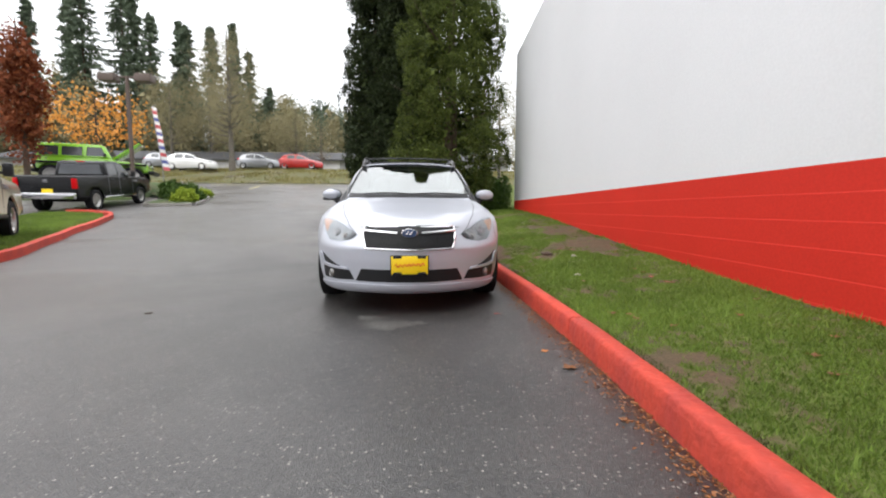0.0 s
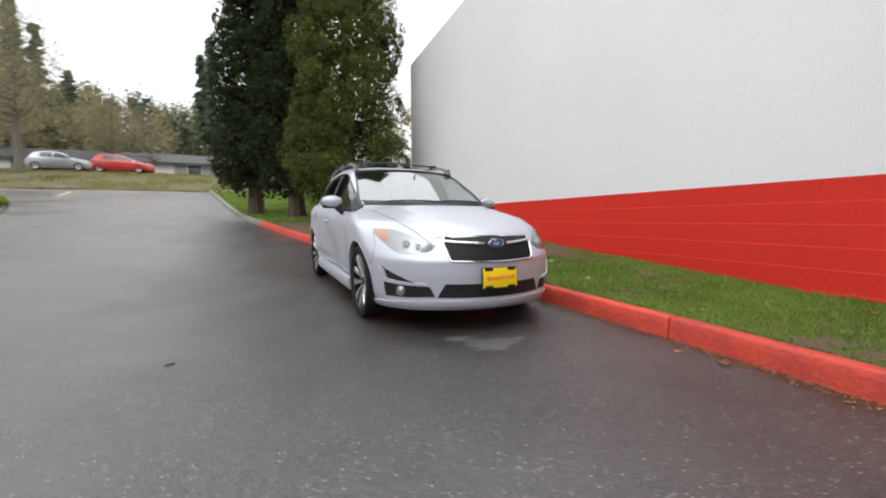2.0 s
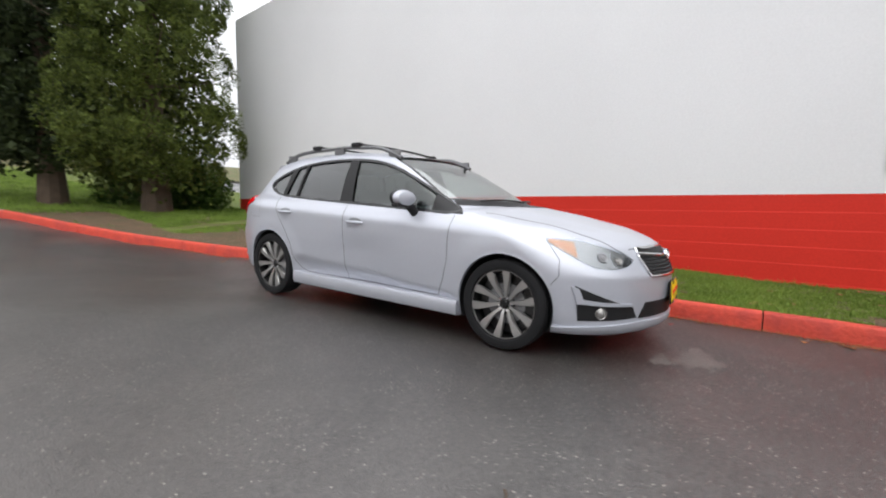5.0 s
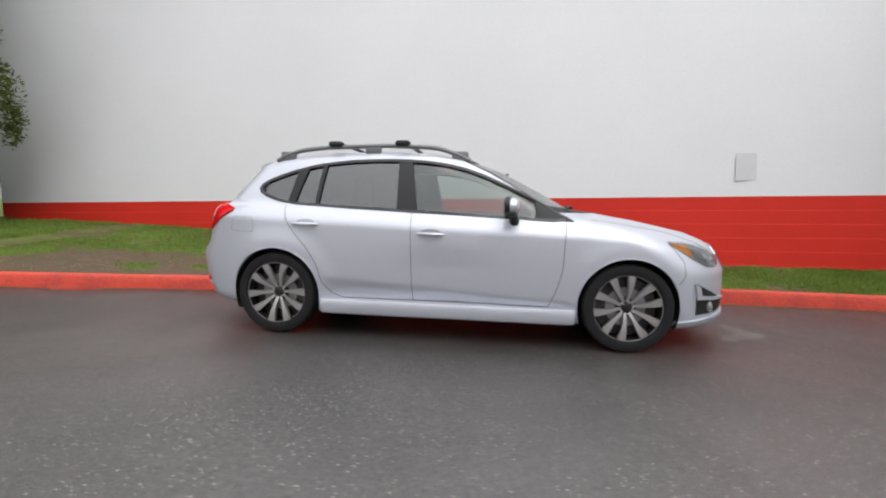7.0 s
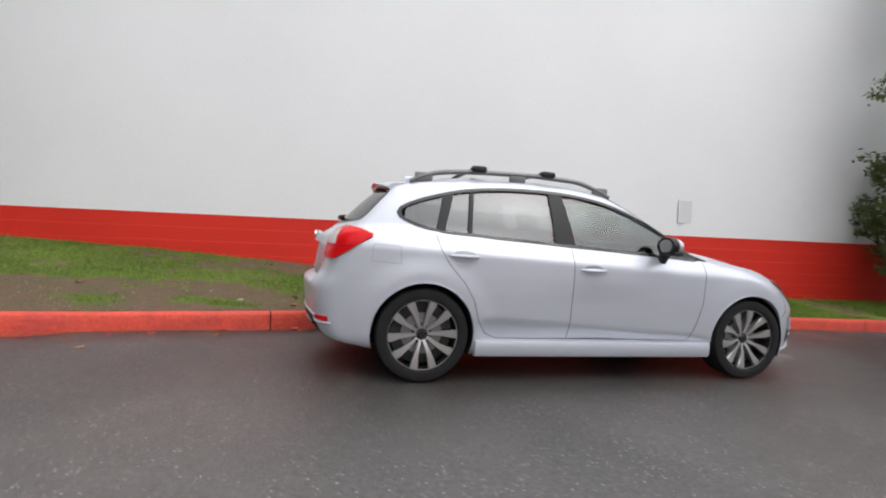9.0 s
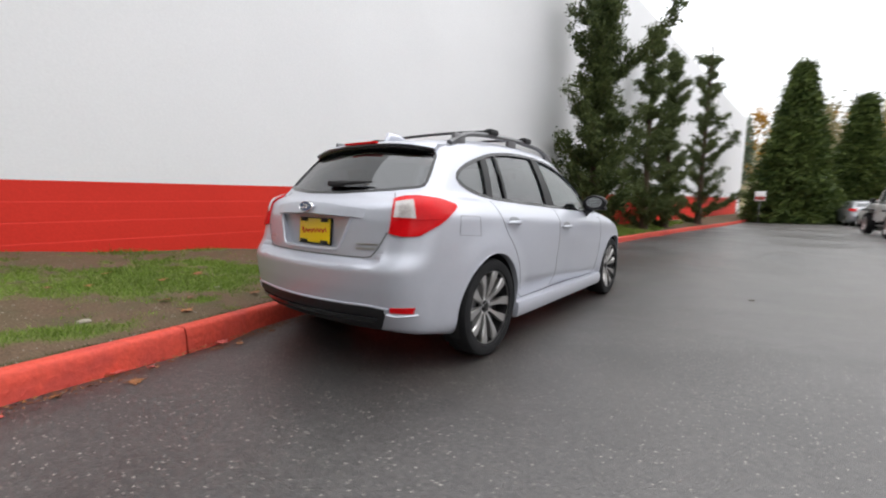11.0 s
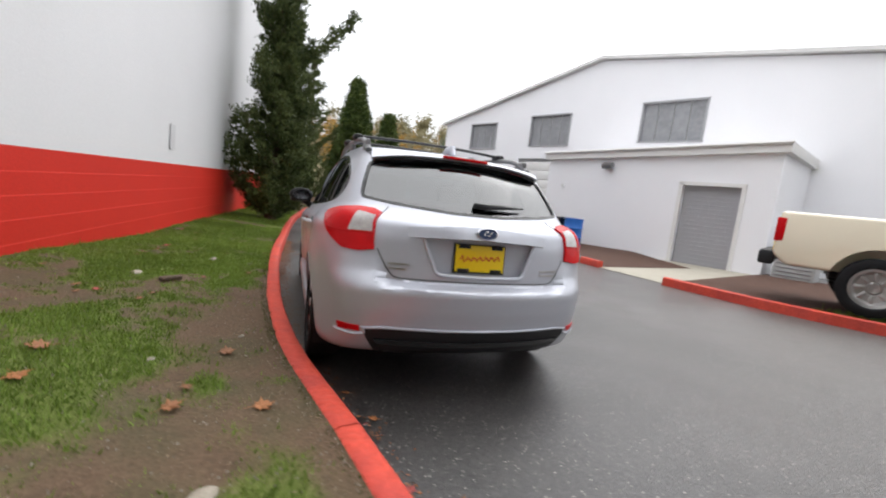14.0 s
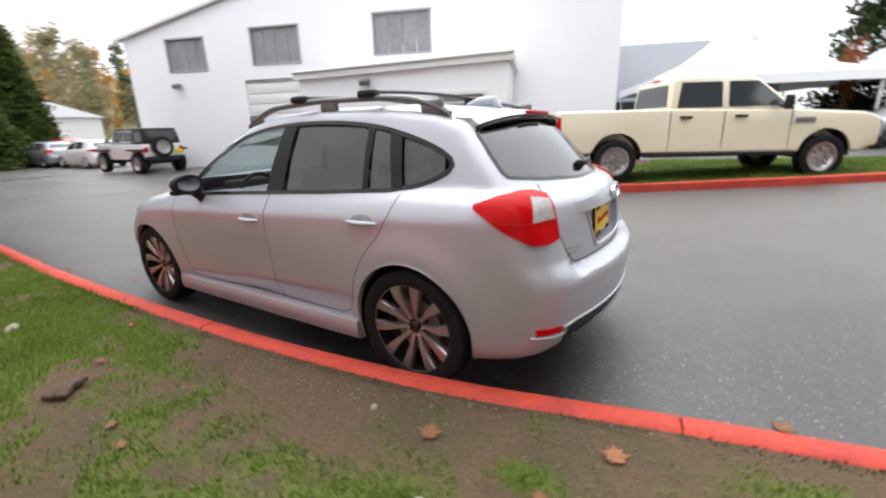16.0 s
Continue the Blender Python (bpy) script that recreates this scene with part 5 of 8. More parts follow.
def trunk_mesh(h, r, lean=0.02, seed=0, limbs=0):
    rs = np.random.default_rng(seed)
    line = [(lean * h * k * math.sin(seed), lean * h * k * math.cos(seed * 2), h * k) for k in np.linspace(0, 1, 9)]
    parts = [tube(line, [r * (1.35 if k == 0 else 1) * (1 - 0.85 * k / 8) for k in range(9)], 10)]
    for i in range(limbs):
        z = h * rs.uniform(0.25, 0.9)
        a = rs.uniform(0, 2 * np.pi)
        ln = h * rs.uniform(0.14, 0.30) * (1.15 - z / h)
        up = rs.uniform(0.2, 0.9)
        p0 = np.array([0, 0, z])
        pts = [tuple(p0 + np.array([math.cos(a) * ln * k, math.sin(a) * ln * k, up * ln * k * k])) for k in np.linspace(0, 1, 4)]
        parts.append(tube(pts, [r * 0.30 * (1 - z / h) + 0.012, r * 0.2 * (1 - z / h) + 0.01, 0.01, 0.006], 5))
    return joined(*parts)


def tree(name, x, y, z, label, crown, crown_mat, h, r, bark=BARK, group="", limbs=0, seed=0, lean=0.01, spin=0):
    t = thing(name, pose(x, y, z, 0, 0, spin), label, "tree", group)
    piece("trunk", trunk_mesh(h, r, lean, seed, limbs), bark, t)
    put("crown", quick_mesh("crown", crown, 4), crown_mat, t)
    return t


def billow_crown(h, r, low, nb, per, size, seed, shape=0.38):
    """A column of rounded tufts of fronds packed close, with dark clefts between them."""
    rs = np.random.default_rng(seed)
    t = rs.uniform(0, 1, nb) ** 1.05
    ang = rs.uniform(0, 2 * np.pi, nb)
    wave = 1 + 0.07 * np.sin(ang * 3 + t * 19 + seed) + 0.06 * np.sin(ang * 5 - t * 43)
    rad = r * (1 - t) ** shape * wave * rs.uniform(0.66, 1.0, nb) * np.where(t < 0.05, 0.82, 1.0)
    c = np.stack([rad * np.cos(ang), rad * np.sin(ang), low + (h - low) * t], 1)
    br = rs.uniform(0.22, 0.50, nb) * (1.1 - 0.4 * t)
    d = rs.normal(size=(nb, per, 3))
    d[..., 0] += 0.8 * np.cos(ang)[:, None]
    d[..., 1] += 0.8 * np.sin(ang)[:, None]
    d[..., 2] += 0.45
    d /= np.linalg.norm(d, axis=2, keepdims=True)
    k = rs.uniform(0.62, 1.06, (nb, per, 1))
    pos = c[:, None, :] + d * k * br[:, None, None] * np.array([0.95, 0.95, 1.15])
    out = d + np.array([0, 0, 0.4])
    tufts = leaf_quads(pos.reshape(-1, 3), size, 0.0, 0.36, out.reshape(-1, 3), rs)
    inner = c * np.array([0.66, 0.66, 1.0])
    core = clumps(inner, (0.24, 0.24, 0.28), 40, size * 1.9, rs, None, 0.3, 0.7)
    return np.concatenate([tufts, core])


# three great cedars beyond the wall's end
tree("cedar_tree", 1.5, 9.85, float(lawn_z(1.5, 9.85)) - 0.05, "tall dense green cedar beside the end of a white wall", billow_crown(15, 1.92, 0.95, 560, 320, 0.045, 3), CEDAR, 13, 0.28, group="cedars", limbs=12, seed=3)
tree("cedar_tree", 0.05, 12.4, float(lawn_z(0.05, 12.4)) - 0.05, "tall dark cedar in a row on a grass verge", billow_crown(16, 1.45, 1.25, 430, 185, 0.056, 4), CEDAR_DARK, 14, 0.26, group="cedars", limbs=10, seed=4)
tree("cedar_tree", -1.35, 14.2, float(lawn_z(-1.35, 14.2)) - 0.05, "tall dark cedar at the street end of a row", billow_crown(16, 1.5, 1.25, 430, 185, 0.056, 5), CEDAR_DARK, 14, 0.26, group="cedars", limbs=10, seed=5)


def shrub(x, y, z, r, h, material, label, seed, size=0.05):
    rs = np.random.default_rng(seed)
    n = int(300 * r * 2)
    d = rs.normal(size=(n, 3))
    d /= np.linalg.norm(d, axis=1, keepdims=True)
    d[:, 2] = np.abs(d[:, 2])
    c = d * np.array([r, r, h]) * rs.uniform(0.7, 1.05, (n, 1)) * (1 + 0.15 * np.sin(d[:, :1] * 9 + seed))
    s = thing("shrub", pose(x, y, z), label, "shrub")
    put("foliage", quick_mesh("foliage", clumps(c, 0.06, 16, size, rs), 4), material, s)
    piece("stem", joined(*[tube([(0, 0, -0.05), (0.3 * r * math.cos(k), 0.3 * r * math.sin(k), 0.3 * h), (0.6 * r * math.cos(k), 0.6 * r * math.sin(k), 0.7 * h)], [0.03, 0.02, 0.01], 6) for k in range(0, 6, 2)]), BARK, s)
    return s


shrub(3.1, 11.2, 0.85, 1.0, 1.5, SHRUB, "dark green shrub under the cedars", 21)
shrub(2.75, 10.6, 0.8, 0.7, 1.3, SHRUB, "dark green shrub under the cedars", 23)
shrub(2.2, 12.6, 0.9, 1.1, 1.7, SHRUB, "dark green shrub under the cedars", 22)


def swept_cypress(h, r, seed, n=42, arm=None):
    """A ragged cypress: branches that sweep up from the trunk, each ending in a few tight puffs of fronds."""
    rs = np.random.default_rng(seed)
    cs, outs, limbs = [], [], []
    for i in range(n):
        t = (i + rs.random()) / n
        z = h * (0.02 + 0.94 * t ** 1.2)
        a = i * 2.4 + rs.uniform(-0.6, 0.6)
        ln = r * (1 - 0.70 * t) * rs.uniform(0.4, 1.12) * (1.5 if rs.random() < 0.09 else 1)
        up = rs.uniform(0.45, 0.95)
        if arm and i == int(n * arm[1]):
            a, ln, up = arm[0], arm[2], 0.85
        pts = [(math.cos(a) * ln * k, math.sin(a) * ln * k, z + ln * up * k ** 1.8) for k in np.linspace(0.1, 1, 9 if ln < 1.6 else 21)]
        for j, p in enumerate(pts):
            puff = 0.05 + 0.055 * (j / len(pts))
            for _ in range(2 if j < 3 else 4):
                cs.append(np.array(p) + rs.normal(size=3) * puff * np.array([1, 1, 0.7]))
                outs.append((math.cos(a) * 0.7, math.sin(a) * 0.7, 0.8))
        limbs.append(tube([(0, 0, z - 0.05)] + pts[::3], np.linspace(0.035, 0.010, 1 + len(pts[::3])), 5))
    crown = clumps(np.array(cs), (0.062, 0.062, 0.055), 30, 0.045, rs, np.array(outs), -0.1, 0.45)
    return crown, limbs


def cypress(x, y, h, r, seed, label, n=40, arm=None):
    crown, limbs = swept_cypress(h, r, seed, n, arm)
    t = thing("cypress_tree", pose(x, y, float(lawn_z(x, y)) - 0.03), label, "tree", "cypresses along the wall")
    piece("trunk", joined(trunk_mesh(h, 0.13, 0.01, seed), *limbs), BARK, t)
    put("crown", quick_mesh("crown", crown, 4), CYPRESS, t)


cypress(1.5, -8.0, 7.8, 1.30, 31, "tall ragged dark green cypress against a white wall", 88, (math.pi, 0.6, 1.75))
cypress(1.35, -13.6, 7.4, 1.1, 32, "slim ragged cypress with upswept branches")
cypress(1.0, -15.6, 7.0, 1.05, 33, "slim ragged cypress with upswept branches")
cypress(0.35, -20.6, 8.3, 1.5, 35, "slim ragged cypress with upswept branches")
tree("arborvitae_tree", -3.5, -32.5, -0.5, "broad dark green pyramid arborvitae by the kerb", cone_crown(9.9, 2.35, 0.1, 1100, 46, 0.13, 41, 0.86, 0.07, 0.24), HEDGE, 9, 0.25, seed=6, group="arborvitaes")
tree("arborvitae_tree", -7.0, -36.0, -0.55, "dark green pyramid arborvitae at the end of the drive", cone_crown(8.2, 1.9, 0.1, 900, 46, 0.13, 42, 0.86, 0.07, 0.24), HEDGE, 7.4, 0.22, seed=7, group="arborvitaes")

# ---- grass ----


_lattice = np.random.default_rng(17).random((256, 256))


def patchy(x, y, size, turns=4):
    """Uneven patches between 0 and 1, of a given size and of smaller ones."""
    tot, amp, norm = 0.0, 1.0, 0.0
    for k in range(turns):
        u, w = x / size + 31.7 * k, y / size + 17.3 * k
        i, j = np.floor(u).astype(int), np.floor(w).astype(int)
        a, b = u - i, w - j
        a, b = a * a * (3 - 2 * a), b * b * (3 - 2 * b)
        q = lambda p, r: _lattice[p % 256, r % 256]
        tot = tot + amp * ((q(i, j) * (1 - a) + q(i + 1, j) * a) * (1 - b) + (q(i, j + 1) * (1 - a) + q(i + 1, j + 1) * a) * b)
        norm += amp
        amp, size = amp * 0.62, size * 0.47
    return tot / norm


def turf(x, y):
    """How thick the grass stands: thin on the trodden strip by the kerb and in worn patches."""
    x, y = np.asarray(x, float), np.asarray(y, float)
    a, b = kerb_x(y) + 0.12, wall_x(y)
    s = (x - a) / np.maximum(b - a, 0.5)
    n = (patchy(x, y * 0.7, 0.62) - 0.5) * 1.7 + (patchy(x, y, 0.13, 3) - 0.5) * 1.2
    # the trodden strip by the kerb widens past the car, with tufts left standing in it
    edge = np.interp(y, [-1.6, -0.6, 0.4, 1.2, 1.8, 2.3, 3.4, 5.2, 6.2], [0.9, 1.22, 1.50, 1.62, 1.62, 1.92, 1.95, 1.55, 0.4])
    bare = np.clip((edge - x) / 0.30 + 0.5, 0, 1)
    tufts = sum(np.exp(-(((x - tx) / tr) ** 2 + ((y - ty) / (tr * 1.3)) ** 2) ** 1.5) for tx, ty, tr in ((1.74, 1.95, 0.19), (1.82, 2.42, 0.20), (1.03, 2.98, 0.15), (1.10, 3.34, 0.18), (1.32, 2.15, 0.08), (0.75, 4.1, 0.25)))
    worn = np.clip(1.2 - np.abs(s - 0.84) * 4, 0, 1) * np.clip((2.8 - np.abs(y - 1.2)) / 1.6, 0, 1)
    worn += np.exp(-(((x - 2.2) / 0.35) ** 2 + ((y - 1.72) / 0.12) ** 2))
    return np.clip(0.77 + n * (1 - 0.45 * bare) - bare * 0.62 + tufts * 0.62 - worn * 0.5, 0, 1)


# how thick the turf lies goes onto the lawn's sheet, for its colour
att = LAWN_MESH.attributes.new("turf", 'FLOAT', 'POINT')
tv = np.clip((turf(LAWN_XY[:, 0], LAWN_XY[:, 1]) - 0.30) * 2.2, 0, 1)
tv = np.where(LAWN_XY[:, 1] > WALL_N, 1.0, tv)
att.data.foreach_set("value", tv.astype(np.float32))
SOIL_TURF = SOIL.copy()
SOIL_TURF.name = "soil_and_turf"
sn, sl = SOIL_TURF.node_tree.nodes, SOIL_TURF.node_tree.links
sp_ = sn["Principled BSDF"]
soil_out = sp_.inputs["Base Color"].links[0].from_socket
gat = sn.new("ShaderNodeAttribute")
gat.attribute_name = "turf"
gno = sn.new("ShaderNodeTexNoise")
gno.inputs["Scale"].default_value, gno.inputs["Detail"].default_value = 26, 6
gmx = sn.new("ShaderNodeMix")
gmx.data_type = 'RGBA'
gmx.inputs[6].default_value, gmx.inputs[7].default_value = (0.060, 0.080, 0.018, 1), (0.15, 0.185, 0.045, 1)
sl.new(gno.outputs[0], gmx.inputs[0])
gfa = sn.new("ShaderNodeMath")
gfa.operation = 'MULTIPLY_ADD'
gfa.inputs[1].default_value, gfa.inputs[2].default_value = 1.5, -0.62
gsu = sn.new("ShaderNodeMath")
gsu.use_clamp = True
sl.new(gno.outputs[0], gfa.inputs[0])
sl.new(gfa.outputs[0], gsu.inputs[0])
sl.new(gat.outputs["Fac"], gsu.inputs[1])
gcl = sn.new("ShaderNodeMath")
gcl.operation, gcl.use_clamp = 'MULTIPLY', True
sl.new(gsu.outputs[0], gcl.inputs[0])
sl.new(gat.outputs["Fac"], gcl.inputs[1])
gfi = sn.new("ShaderNodeMix")
gfi.data_type = 'RGBA'
sl.new(gcl.outputs[0], gfi.inputs[0])
sl.new(soil_out, gfi.inputs[6])
sl.new(gmx.outputs[2], gfi.inputs[7])
sl.new(gfi.outputs[2], sp_.inputs["Base Color"])
LAWN_MESH.materials[0] = SOIL_TURF


def blades(n, y0, y1, tall, wide, rs, zf=lawn_z, xa=lambda y: kerb_x(y) + 0.138, xb=lambda y: wall_x(y) - 0.01, mask=turf):
    y = rs.uniform(y0, y1, n)
    a, b = xa(y), xb(y)
    x = a + (b - a) * rs.random(n)
    m = mask(x, y)
    keep = rs.random(n) < np.clip((m - 0.30) * 2.2, 0, 1)
    x, y, m = x[keep], y[keep], m[keep]
    z = zf(x, y)
    k = len(x)
    ang = rs.uniform(0, 2 * np.pi, k)
    h = tall * rs.uniform(0.35, 1.25, k) * (0.5 + 0.6 * m) * np.where(rs.random(k) < 0.04, 1.9, 1.0)
    w = wide * rs.uniform(0.6, 1.3, k)
    lean = rs.uniform(0.1, 0.9, k) * h
    la = rs.uniform(0, 2 * np.pi, k)
    p = np.stack([x, y, z - 0.004], 1)
    d = np.stack([np.cos(ang) * w, np.sin(ang) * w, np.zeros(k)], 1)
    tip = p + np.stack([np.cos(la) * lean, np.sin(la) * lean, h], 1)
    return np.stack([p - d, p + d, tip], 1).reshape(-1, 3)


tris = np.concatenate([blades(430000, -6.0, 6.5, 0.019, 0.0034, rng), blades(42000, -6.0, 6.5, 0.040, 0.0055, rng), blades(45000, 7.0, 10.2, 0.055, 0.006, rng), blades(45000, -20, -6.5, 0.06, 0.006, rng)])
tagged(put("grass", quick_mesh("grass", tris, 3), GRASS), "short uneven green grass with bare patches", "grass", kind="stuff")
tall_ = blades(9000, -9, 10.1, 0.060, 0.004, rng, xa=lambda y: wall_x(y) - 0.16, mask=lambda x, y: 0.4 + 0.4 * np.sin(y * 5.3) * np.sin(y * 1.7 + 1))
tagged(put("grass_at_wall", quick_mesh("grass_at_wall", tall_, 3), GRASS), "longer grass tufts along the foot of the wall", "grass", kind="stuff")
MOSS = leaf_mat("kerb_moss", (0.03, 0.04, 0.012), (0.11, 0.12, 0.035), 0.8)
moss = blades(16000, -5.5, 6.4, 0.020, 0.004, rng, lambda x, y: lawn_z(x, y) - 0.004, xa=lambda y: kerb_x(y) + 0.126, xb=lambda y: kerb_x(y) + 0.185, mask=lambda x, y: 0.30 + 0.6 * patchy(x * 3, y, 0.5))
tagged(put("kerb_moss", quick_mesh("kerb_moss", moss, 3), MOSS), "dark moss and weeds along the back of the kerb", "moss", kind="stuff")
far_verge = blades(60000, 9.8, 30, 0.07, 0.012, rng, xa=lambda y: kerb_x(y) + 0.2, xb=lambda y: np.minimum(kerb_x(y) + 6, 8.5), mask=lambda x, y: 0.75 + 0 * x)
tagged(put("verge_grass", quick_mesh("verge_grass", far_verge, 3), GRASS), "green grass on the verge under the cedars", "grass", kind="stuff")

# ---- fallen leaves and stones ----


def maple_leaf(size):
    """A curled five-pointed leaf with a stalk."""
    pts, lobes = [], (1.0, 0.62, 0.78, 0.5, 0.92, 0.42, 0.6, 0.36, 0.5, 0.3, 0.34, 0.3, 0.5, 0.36, 0.6, 0.42, 0.95, 0.5, 0.74, 0.62)
    for k, r in enumerate(lobes):
        a = math.pi / 2 + k * math.pi / 10
        r *= size
        pts.append((0.92 * r * math.cos(a), r * math.sin(a), 0.22 * r * abs(math.sin(a * 1.5 + 0.4))))
    v = [(0, 0, 0.004)] + pts + [(p[0], p[1], p[2] - 0.0012) for p in pts] + [(0, 0, 0.0028)]
    f = [(0, 1 + k, 1 + (k + 1) % 20) for k in range(20)] + [(41, 21 + (k + 1) % 20, 21 + k) for k in range(20)] + [(1 + k, 21 + k, 21 + (k + 1) % 20, 1 + (k + 1) % 20) for k in range(20)]
    st = tube([(0, -size * 0.25, 0.004), (0.1 * size, -size * 1.0, 0.008)], 0.0012, 4)
    return solid(mesh("fallen_leaf", *joined((v, f), st), smooth=False))


LEAF_A, LEAF_B = maple_leaf(0.066), maple_leaf(0.038)
RED_A, RED_B = LEAF_A.copy(), LEAF_B.copy()


def drop_leaf(x, y, z, big, red, spin):
    ob = put("fallen_leaf", (RED_A if big else RED_B) if red else (LEAF_A if big else LEAF_B), FALLEN_RED if red else FALLEN)
    ob.matrix_world = pose(x, y, z + 0.003, rng.uniform(-8, 8), rng.uniform(-8, 8), spin)
    tagged(ob, "fallen red maple leaf on wet asphalt" if red else "fallen orange maple leaf lying flat", "leaf", "fallen leaves")


for x, y, big, red in ((0.935, -3.39, 1, 0), (0.86, -3.12, 0, 0), (0.98, -2.4, 0, 0), (0.37, 2.91, 1, 0), (0.57, 2.93, 1, 1), (0.66, 2.31, 1, 1), (0.53, 2.79, 0, 1), (0.44, 3.21, 0, 0), (0.36, 3.42, 0, 1), (0.27, 3.7, 0, 1), (0.56, 2.25, 0, 0), (0.66, 1.95, 0, 0), (0.1, 3.9, 0, 0), (0.05, 4.4, 1, 1), (-0.1, 3.7, 0, 0), (0.95, -4.0, 0, 0), (0.8, -4.9, 0, 0), (0.75, -2.2, 0, 1)):
    drop_leaf(x, y, float(ground_z(x, y)), big, red, rng.uniform(0, 360))
drop_leaf(1.97, 2.18, float(lawn_z(1.97, 2.18)) + 0.008, 1, 0, 40)
drop_leaf(1.08, 2.37, float(lawn_z(1.08, 2.37)) + 0.008, 1, 0, 110)
for _ in range(40):
    y = rng.uniform(-4, 6.5)
    x = rng.uniform(float(kerb_x(y)) + 0.25, float(wall_x(y)) - 0.2)
    drop_leaf(x, y, float(lawn_z(x, y)) + 0.012, rng.random() < 0.12, rng.random() < 0.2, rng.uniform(0, 360))
for x, y, r in ((1.20, 2.92, 0.046), (2.24, -0.1, 0.06), (1.82, -1.28, 0.055), (1.6, 1.9, 0.025), (1.25, 1.4, 0.02), (1.5, 3.3, 0.022), (1.12, 3.9, 0.018)):
    lump = lathe([(0.0, 0.62), (0.4, 0.57), (0.75, 0.38), (0.97, 0.06), (0.92, -0.2), (0.0, -0.4)], 16, "z")
    lump = ([(px * (1 + 0.07 * math.sin(3 * math.atan2(qy, px) + 9 * x)), qy * (1 + 0.07 * math.cos(2 * math.atan2(qy, px) + 5 * y)), qz) for px, qy, qz in lump[0]], lump[1])
    st = piece("stone", moved(lump, pose(x, y, float(lawn_z(x, y)) + 0.004, 4, 7, 30 * x) @ Matrix.Diagonal((r, r * 0.8, r * 0.6, 1))), STONE)
    tagged(st, "pale rounded stone half sunk in the soil", "stone", "stones")
x, y = 1.93, 0.10
cl = piece("debris", joined(moved(block(0, 0, 0, 0.17, 0.07, 0.035, 0.014), pose(x, y, float(lawn_z(x, y)) + 0.022, 5, 4, 14)), moved(block(0.05, 0.02, 0.014, 0.08, 0.05, 0.03, 0.012), pose(x, y, float(lawn_z(x, y)) + 0.022, 0, 8, 50))), BARK)
tagged(cl, "dark weathered bit of wood lying in the grass", "debris")
stk = piece("stick", tube([(-2.215, -2.04, float(ground_z(-2.215, -2.04)) + 0.006), (-2.19, -2.03, float(ground_z(-2.2, -2.03)) + 0.009), (-2.165, -2.01, float(ground_z(-2.165, -2.01)) + 0.006)], [0.004, 0.006, 0.004], 6), BARK)
tagged(stk, "short dark stick lying on the asphalt", "stick")
# straw, twigs and leaf bits trodden into the soil
bits = []
for _ in range(6000):
    y = rng.uniform(-5.5, 6.4)
    x = rng.uniform(float(kerb_x(y)) + 0.14, float(wall_x(y)) - 0.05)
    bits.append((x, y, float(lawn_z(x, y)) + 0.004))
STRAW = mat("straw_bits", (0.22, 0.165, 0.10), 0.8, vary=0.6, scale=9, fine=60)
bq = leaf_quads(np.array(bits), 0.0095, 0, 0.32)
bz = np.repeat(np.array(bits)[:, 2], 4)
bq[:, 2] = bz + (bq[:, 2] - bz) * 0.25
tagged(put("straw_litter", quick_mesh("straw_litter", bq, 4), STRAW), "dry straw and leaf bits trodden into the soil", "litter", kind="stuff")
pb = np.random.default_rng(41)
py = pb.uniform(-1.5, 6.0, 5200)
px = kerb_x(py) + 0.15 + (wall_x(py) - kerb_x(py) - 0.2) * pb.random(5200) ** 1.7
pr = 0.0025 + 0.006 * pb.random(5200) ** 3
spin = pb.uniform(0, 2 * np.pi, 5200)
base = np.stack([px, py, lawn_z(px, py)], 1)
corner = [base + np.stack([np.cos(spin + k * 2.1) * pr, np.sin(spin + k * 2.1) * pr, 0 * pr], 1) for k in range(3)]
peak_ = base + np.stack([0 * pr, 0 * pr, pr * 1.1], 1)
tri = np.stack([np.stack([corner[k], corner[(k + 1) % 3], peak_], 1) for k in range(3)], 1).reshape(-1, 3)
tagged(put("soil_pebbles", quick_mesh("soil_pebbles", tri, 3), mat("pale_grit", (0.24, 0.21, 0.17), 0.8, vary=0.6, scale=11, fine=50)), "small pale pebbles trodden into the soil", "pebbles", kind="stuff")
# pale worn patch before the car
WORN = mat("worn_asphalt", (0.088, 0.085, 0.08), 0.42, vary=0.7, scale=9, fine=120, bump=0.6)
rag = np.random.default_rng(5)
for cx, cy, ra, rb in ((-0.16, -2.46, 0.23, 0.13), (-0.33, -2.26, 0.12, 0.06)):
    ring_ = []
    for k in range(72):
        a = 2 * math.pi * k / 72
        r = 1 + 0.20 * math.sin(3 * a + 1 + cx) + 0.13 * math.sin(7 * a) + 0.09 * math.sin(13 * a + 2) + rag.uniform(-0.09, 0.09)
        px, qy = cx + ra * r * math.cos(a), cy + rb * r * math.sin(a)
        ring_.append((px, qy, float(ground_z(px, qy)) + 0.0025))
    pv = [(cx, cy, float(ground_z(cx, cy)) + 0.0030)] + ring_
    tagged(put("worn_patch", mesh("worn_patch", pv, [(0, 1 + k, 1 + (k + 1) % 72) for k in range(72)]), WORN), "pale worn patch in the wet asphalt", "worn patch", kind="structure")
grit = []
for _ in range(4200):
    y = rng.uniform(-5, 6.5) if rng.random() < 0.7 else rng.uniform(-5, -1)
    x = float(kerb_x(y)) - abs(rng.normal(0, 0.07)) - 0.004
    grit.append((x, y, float(ground_z(x, y)) + 0.003))
quads = leaf_quads(np.array(grit), 0.0108, 0, 0.6)
